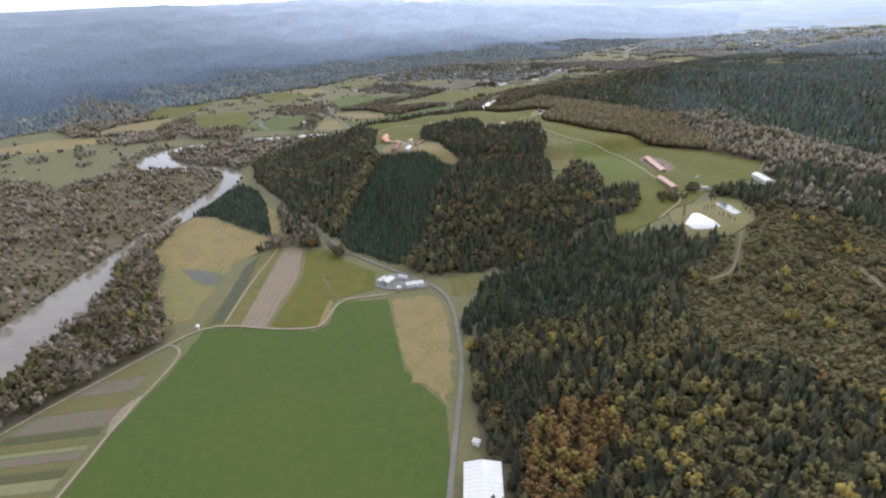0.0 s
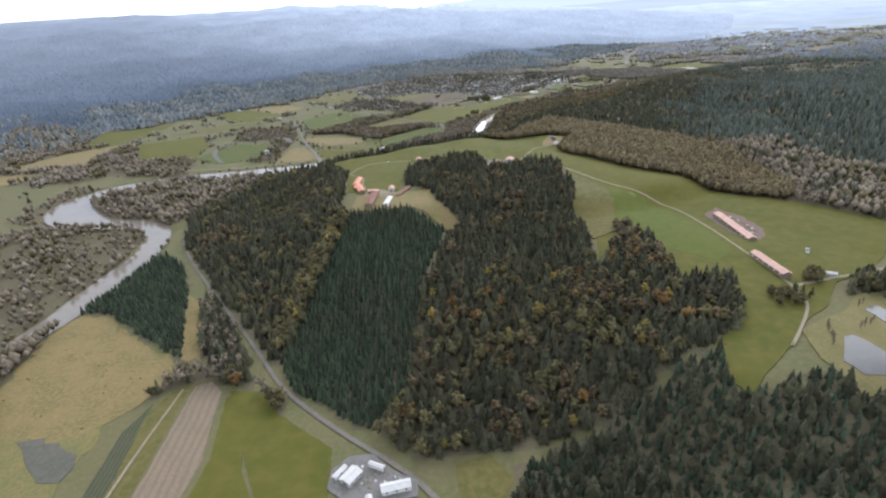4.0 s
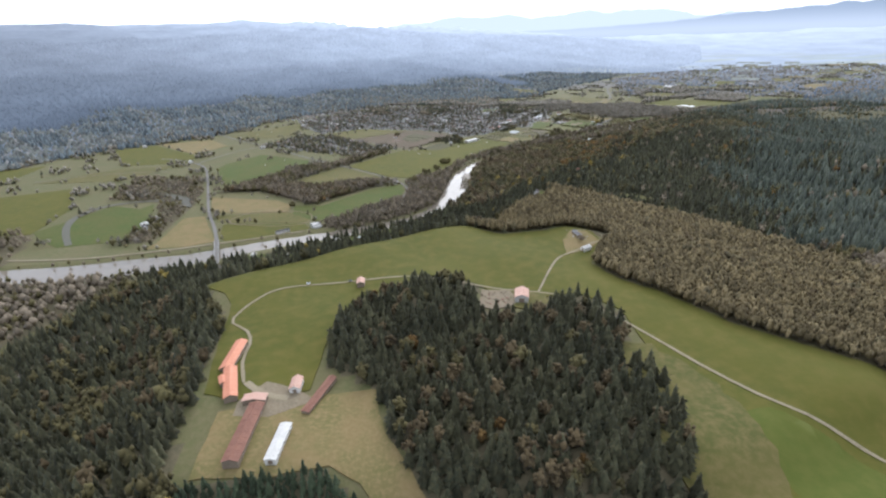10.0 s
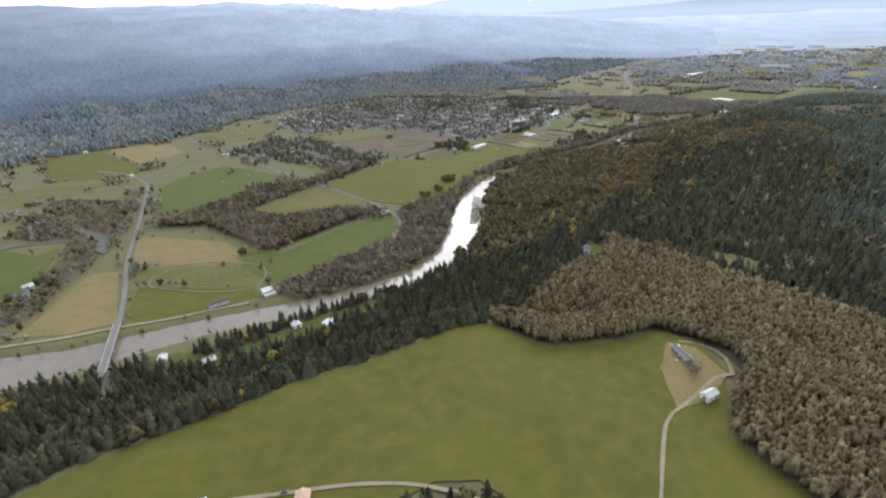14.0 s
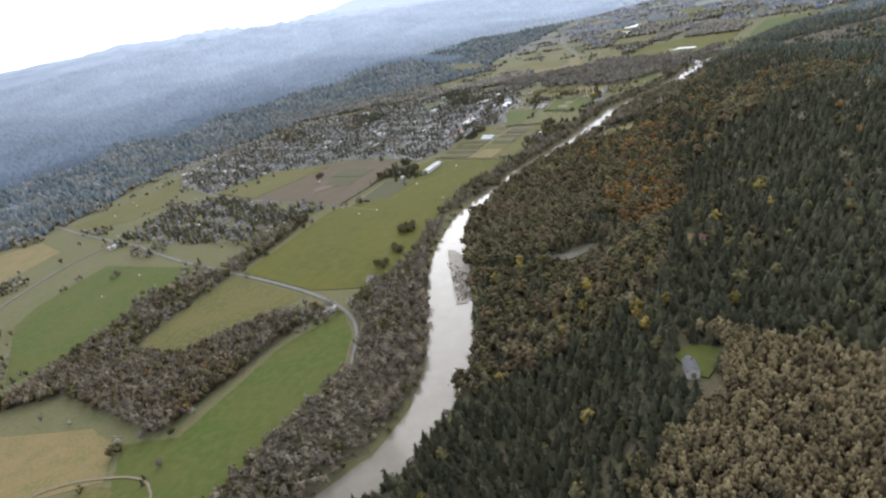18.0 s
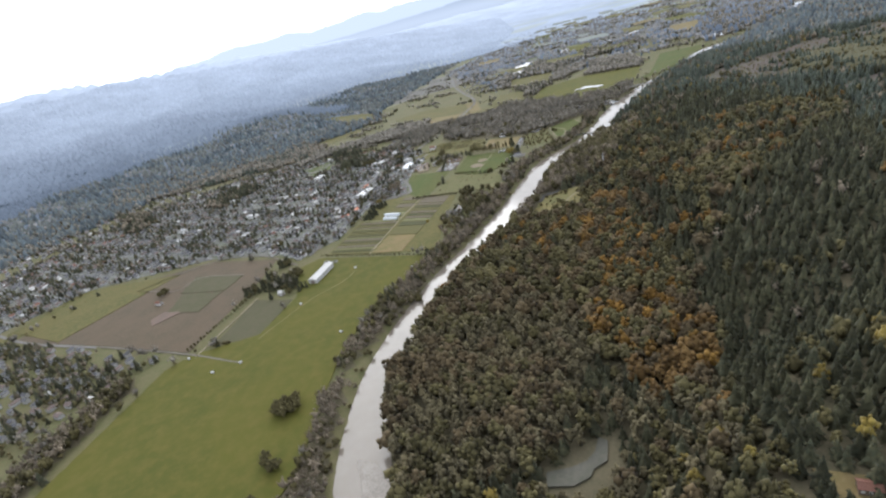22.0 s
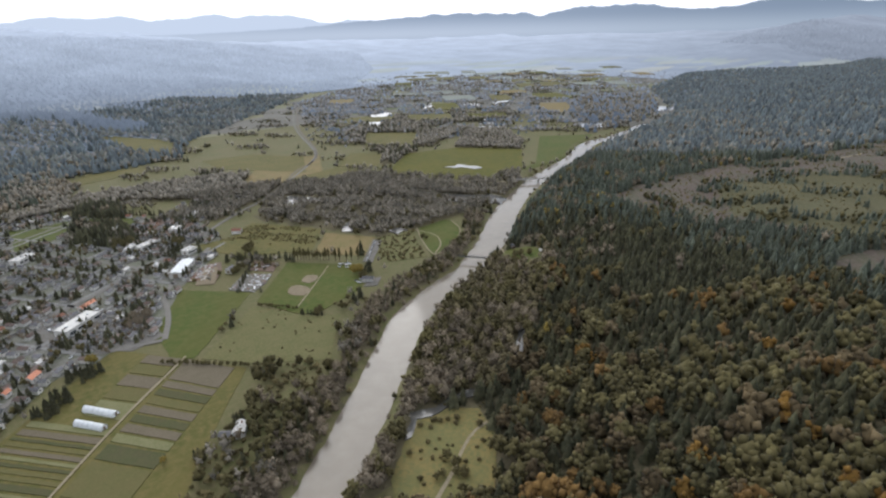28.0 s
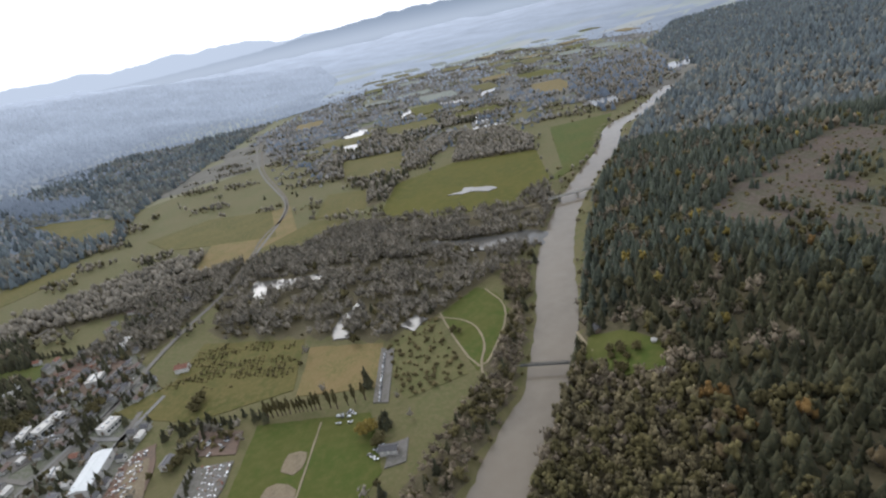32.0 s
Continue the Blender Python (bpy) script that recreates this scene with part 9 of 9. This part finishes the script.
row("poplar", (350.5, 1335.5), (367.4, 1318.1), 13, 1.0)
row("poplar", (369.4, 1314.1), (381.4, 1304.4), 5, 1.05, 0.8)
row("row", (34.7, 1148.8), (66.8, 1178.1), 16, 1.0)
row("row", (66.8, 1178.1), (83.2, 1194.7), 8, 1.3)
row("row", (140.3, 1213.6), (195.2, 1137.9), 30, 0.9, 0.6)
row("spruce", (85.3, 1198.8), (93.4, 1187.9), 4, 0.6, 1.5)
for c_, n, r_0, kd, s in (((88, 1200), 4, 5, "oak", 0.8), ((88, 1200), 12, 5, "spruce", 0.75), ((99, 1214), 5, 4, "spruce", 0.72), ((99, 1214), 5, 4, "oak", 0.7), ((112, 1227), 6, 5, "oak", 0.7), ((112, 1228), 12, 5, "spruce", 0.75), ((96, 1190), 10, 4, "spruce", 0.8), ((104, 1192), 14, 6, "spruce", 0.8), ((109, 1183), 14, 6, "spruce", 0.78), ((115, 1197), 7, 4, "oak", 0.85), ((79, 1197), 8, 2.5, "spruce", 0.8), ((112, 1169), 8, 4, "spruce", 0.65), ((104, 1172), 4, 2, "oak", 0.6),
                          ((173, 1104.5), 5, 4, "spruce", 0.8), ((163, 1088.7), 6, 4, "oak", 0.7), ((195.2, 1133.8), 3, 1.5, "spruce", 0.9),
                          ((151, 356.7), 12, 7, "oak", 0.8), ((163, 360.9), 5, 5, "spruce", 0.6), ((175.1, 375.2), 9, 4.5, "oak", 0.8), ((203.2, 369.8), 16, 9, "spruce", 0.6),
                          ((221.3, 360.1), 18, 12, "spruce", 0.7), ((21, 1272), 6, 4, "oak", 0.6), ((-157.9, 1129), 5, 6, "bare", 0.6), ((202.2, 1263), 18, 6, "spruce", 0.62),
                          ((196, 1257), 12, 4.5, "spruce", 0.62), ((214, 1279), 22, 7.5, "spruce", 0.62), ((235, 1187), 7, 2.5, "spruce", 0.55), ((254, 1196), 4, 2, "spruce", 0.6), ((225, 1194), 1, 0.5, "gold", 0.55), ((218, 1288), 3, 2, "gold", 0.6),
                          ((369.5, 1286.4), 4, 2.5, "gold", 0.9), ((367.5, 1278.5), 5, 3, "oak", 0.7), ((375.4, 1282.6), 4, 3, "spruce", 0.9), ((389.4, 1310.5), 4, 2, "spruce", 1.0),
                          ((323.7, 1256.3), 10, 3, "oak", 0.5), ((313.8, 1342.9), 8, 6, "oak", 0.6), ((292.2, 1409.6), 16, 8, "spruce", 0.7), ((319.8, 1366.6), 10, 7, "spruce", 0.6),
                          ((-69.7, 869.5), 2, 1, "bare", 0.5), ((-210, 862.4), 8, 8, "oak", 0.7), ((441.3, 1303.2), 3, 3, "oak", 0.5), ((-20.6, 784.8), 2, 2, "spruce", 0.6),
                          ((453.3, 1219.7), 8, 10, "oak", 0.7), ((300.2, 1114.6), 7, 9, "oak", 0.6), ((118.2, 671.9), 2, 3, "bare", 0.6), ((-90.4, 1269), 5, 5, "oak", 0.6)):
    for _ in range(n):
        a, d = rng.uniform(0, 6.28), r_0 * math.sqrt(rng.random())
        put_tree(kd, c_[0] + d * math.cos(a), c_[1] + d * math.sin(a), s * rng.uniform(0.8, 1.2))
put_tree("silver", 361.8, 1140.2, 1.0)
for a, b, n in (((146, 320), (152, 331), 5), ((163, 328), (172, 333), 4), ((168, 318), (172, 307), 5), ((176, 346), (180, 348), 2), ((189, 330), (188, 320), 4)):
    row("brown_poplar", a, b, n, 0.55)
row("spruce", (301.8, 1313.2), (333.7, 1362.8), 20, 0.55, 1.2)
row("spruce", (315.7, 1262.1), (323.7, 1252.3), 7, 0.45, 0.6)
row("spruce", (320, 1419.7), (265.1, 1474.9), 22, 0.6, 1.6)
row("spruce", (272, 1552), (305, 1521), 16, 0.62, 1.2)
row("spruce", (305, 1521), (337, 1485), 18, 0.62, 1.2)
row("spruce", (322, 1366), (352, 1338), 16, 0.6, 1.6)
row("spruce", (80, 1533), (142, 1593), 22, 0.8, 4.0)
row("oak", (303, 1288), (317, 1269), 12, 0.35, 0.4)
row("oak", (244, 1264), (281, 1224), 26, 0.35, 0.6)
for c_, n, r_0, kd, s in (((278, 1478), 34, 14, "spruce", 0.75), ((268, 1455), 16, 9, "oak", 0.8), ((300, 1428), 8, 5, "oak", 0.8), ((246, 1316), 16, 8, "bare", 0.7), ((334, 1378), 8, 5, "oak", 0.7),
                          ((-74, 862), 3, 2, "spruce", 0.4), ((-48, 836), 6, 3, "spruce", 0.55), ((60, 1010), 6, 5, "oak", 0.7), ((47, 992), 6, 5, "oak", 0.7), ((30, 957), 5, 4, "oak", 0.9), ((75, 1043), 12, 6, "oak", 0.8)):
    for _ in range(n):
        a, d = rng.uniform(0, 6.28), r_0 * math.sqrt(rng.random())
        put_tree(kd, c_[0] + d * math.cos(a), c_[1] + d * math.sin(a), s * rng.uniform(0.8, 1.2))
for e in LONE.values():
    for c in list(e.children_recursive):
        bpy.data.objects.remove(c)
    bpy.data.objects.remove(e)
gx_, gy_ = scatter([(274, 1229), (303, 1204), (281, 1173), (256, 1198)], 3.0, 0.5)
k = clump_noise(gx_, gy_, 11, 2) > 0.42
plant("garden_thicket", "shrub", gx_[k], gy_[k], "green thicket between garden beds and river", 0.75)
# nursery rows and field bushes
nx_, ny_ = scatter([(321.9, 1419.7), (336.8, 1412), (361.6, 1433.8), (393.4, 1381.5), (373.4, 1351.7), (351.6, 1373)], 2.6, 0.2, 0.9)
k = clump_noise(nx_, ny_, 9, 3) > 0.4
plant("nursery_trees", "shrub", nx_[k], ny_[k], "rows of small green nursery trees", 0.55)
bx, by = scatter([(258.9, 1254.6), (299.8, 1289.5), (331.7, 1245.5), (304.7, 1210.5), (276.8, 1232.1)], 5, 0.5)
k = clump_noise(bx, by, 13, 6) + 0.5 * rng.random(len(bx)) > 0.85
bx, by = bx[k], by[k]
plant("field_bushes", "shrub", bx, by, "dark bushes dotted over a rough field", 0.42)
bx, by = scatter([(413.3, 1328.6), (447.3, 1325.1), (433.3, 1303.1), (419.3, 1275.2), (391.4, 1288.7)], 4, 0.5)
plant("park_bushes", "shrub", bx, by, "young park trees and bushes", 0.8)
bx, by = scatter([(276.5, 1123.9), (292.7, 1135.7), (307, 1148.8), (324.9, 1145.8), (334.7, 1134.8), (320.2, 1114.6), (301.8, 1096.5), (284, 1102.7)], 4.4, 0.5)
k = clump_noise(bx, by, 8, 5) > 0.45
plant("clearing_bushes", "shrub", bx[k], by[k], "olive bushes in a riverside clearing", 0.8)
bx, by = scatter([(86, 973), (91, 962), (93, 945), (84, 921), (78, 920), (82, 942)], 1.4, 0.5)
k = clump_noise(bx, by, 6, 3) > 0.36
bx, by = bx[k], by[k]
plant("drift_scrub", "shrub", bx, by, "bare drift scrub on a gravel bar", 0.32, -0.8)
bx, by = scatter([(567, 1232), (620, 1230), (679, 1226), (862, 1155), (968, 1130), (800, 1070), (640, 1045), (601, 1059), (590, 1084), (577, 1136), (550, 1179)], 4.6, 0.5)
k = clump_noise(bx, by, 30, 5) > 0.35
kk = clump_noise(bx, by, 24, 11) > 0.62
k &= ~kk
k3 = kk & (rng.random(len(bx)) < 0.4)
plant("slope_trees", "olive", bx[k3], by[k3], "olive trees left on a felled slope", 0.7)
kk &= ~k3
plant("slope_firs", "ridge_fir", bx[kk], by[kk], "clumps of firs left on a felled slope", 0.7)
plant("regrowth_shrubs", "shrub", bx[k], by[k], "low regrowth over a felled slope", 0.7)
bx, by = scatter([(-215.7, 353.5), (-219.6, 392.5), (-198.5, 430.1), (-146.2, 381.2), (-137.4, 352.2), (-165.5, 324.5)], 3.6, 0.5)
k = clump_noise(bx, by, 10, 8) > 0.72
plant("reed_tufts", "shrub", bx[k], by[k], "low tufts in golden grassland", 0.3)


# ---- yard clutter ----
def clutter(name, poly, gap, size, mats, label):
    x, y = scatter(poly, gap, 0.5)
    for mat in mats:
        v, f = [], []
        for a, b in zip(x, y):
            if rng.random() > 1 / len(mats):
                continue
            t_, s = rng.uniform(0, 3.14), rng.uniform(0.4, 1.3, 3) * size
            z = z_at(a, b) + 0.4
            o = len(v)
            for cz in (0, 1):
                for cy in (-1, 1):
                    for cx in (-1, 1):
                        px, py = cx * s[0] * (1 - 0.2 * cz), cy * s[1] * (1 - 0.1 * cz)
                        v.append((a + px * math.cos(t_) - py * math.sin(t_), b + px * math.sin(t_) + py * math.cos(t_), z + cz * s[2]))
            f += [tuple(o + i for i in q) for q in ((0, 2, 3, 1), (4, 5, 7, 6), (0, 1, 5, 4), (1, 3, 7, 5), (3, 2, 6, 7), (2, 0, 4, 6))]
        if v:
            tagged(mesh_object(name, v, f, mat), label, "clutter", kind="stuff")


clutter("scrap_heap", [(176.2, 427), (183.3, 433.2), (185.4, 455.2), (179.4, 473.1), (173.4, 469), (177.4, 453.1)], 1.6, 0.5, ("rust", "white", "steel", "wood"), "heaps of scrap beside a poultry barn")
clutter("storage_clutter", [(45, 613.1), (58.8, 612.4), (58.7, 599.5), (46.9, 597.3)], 1.9, 0.5, ("rust", "wood", "dirt"), "rusty storage clutter in a yard")
clutter("farmyard_clutter", [(-46.4, 295.8), (-38.4, 299.9), (-30.5, 295), (-20.7, 290.2), (-34.5, 286)], 2.6, 0.4, ("white", "steel", "wood"), "implements and boxes in a farmyard")
clutter("scrap_yard", [(298, 1321), (304, 1327), (310, 1320), (316, 1326), (314, 1337), (328, 1324), (318, 1313), (308, 1307)], 1.7, 0.42, ("wood", "rust", "steel", "carpaint"), "rows of scrap and parked vehicles in yards")
clutter("scrap_yard", [(297.3, 1439.2), (312.2, 1451), (324, 1439.3), (312.1, 1424.5)], 1.9, 0.5, ("rust", "steel", "wood"), "stacked material in a builder's yard")
clutter("scrap_rows", [(283, 1352), (296, 1367), (303, 1371), (308, 1366), (300, 1355), (292, 1345)], 1.5, 0.5, ("white", "rust", "steel", "carpaint"), "rows of scrap along a brown yard")
clutter("timber_stacks", [(284, 1490), (303, 1506), (322, 1485), (320, 1470), (296, 1472)], 3.2, 0.8, ("wood", "rust"), "stacked timber in an earth yard")
clutter("stored_goods", [(203, 1356), (214, 1362), (232, 1330), (248, 1312), (238, 1292), (214, 1310)], 3.4, 0.5, ("white", "steel", "rust", "wood"), "boxes and bins behind the shops")
clutter("house_debris", [(114.3, 691.8), (124.2, 692), (126.2, 672.1), (116.3, 673.9)], 2.2, 0.4, ("wood", "steel"), "debris round a derelict house")
patch("works_yard", [(285, 1342), (298, 1364), (306, 1361), (295, 1336)], "dirt", 0.5, "grey gravelled works yard", "yard")
patch("works_yard", [(258.7, 1423.5), (264.8, 1449.2), (294.3, 1433.3), (288.3, 1415.5)], "asphalt", 0.5, "grey asphalt yard with parked cars", "yard")
patch("works_yard", [(206.5, 1313.3), (232.5, 1346.4), (242.3, 1340.4), (216.4, 1309)], "asphalt", 0.5, "grey asphalt yard before a store", "yard")
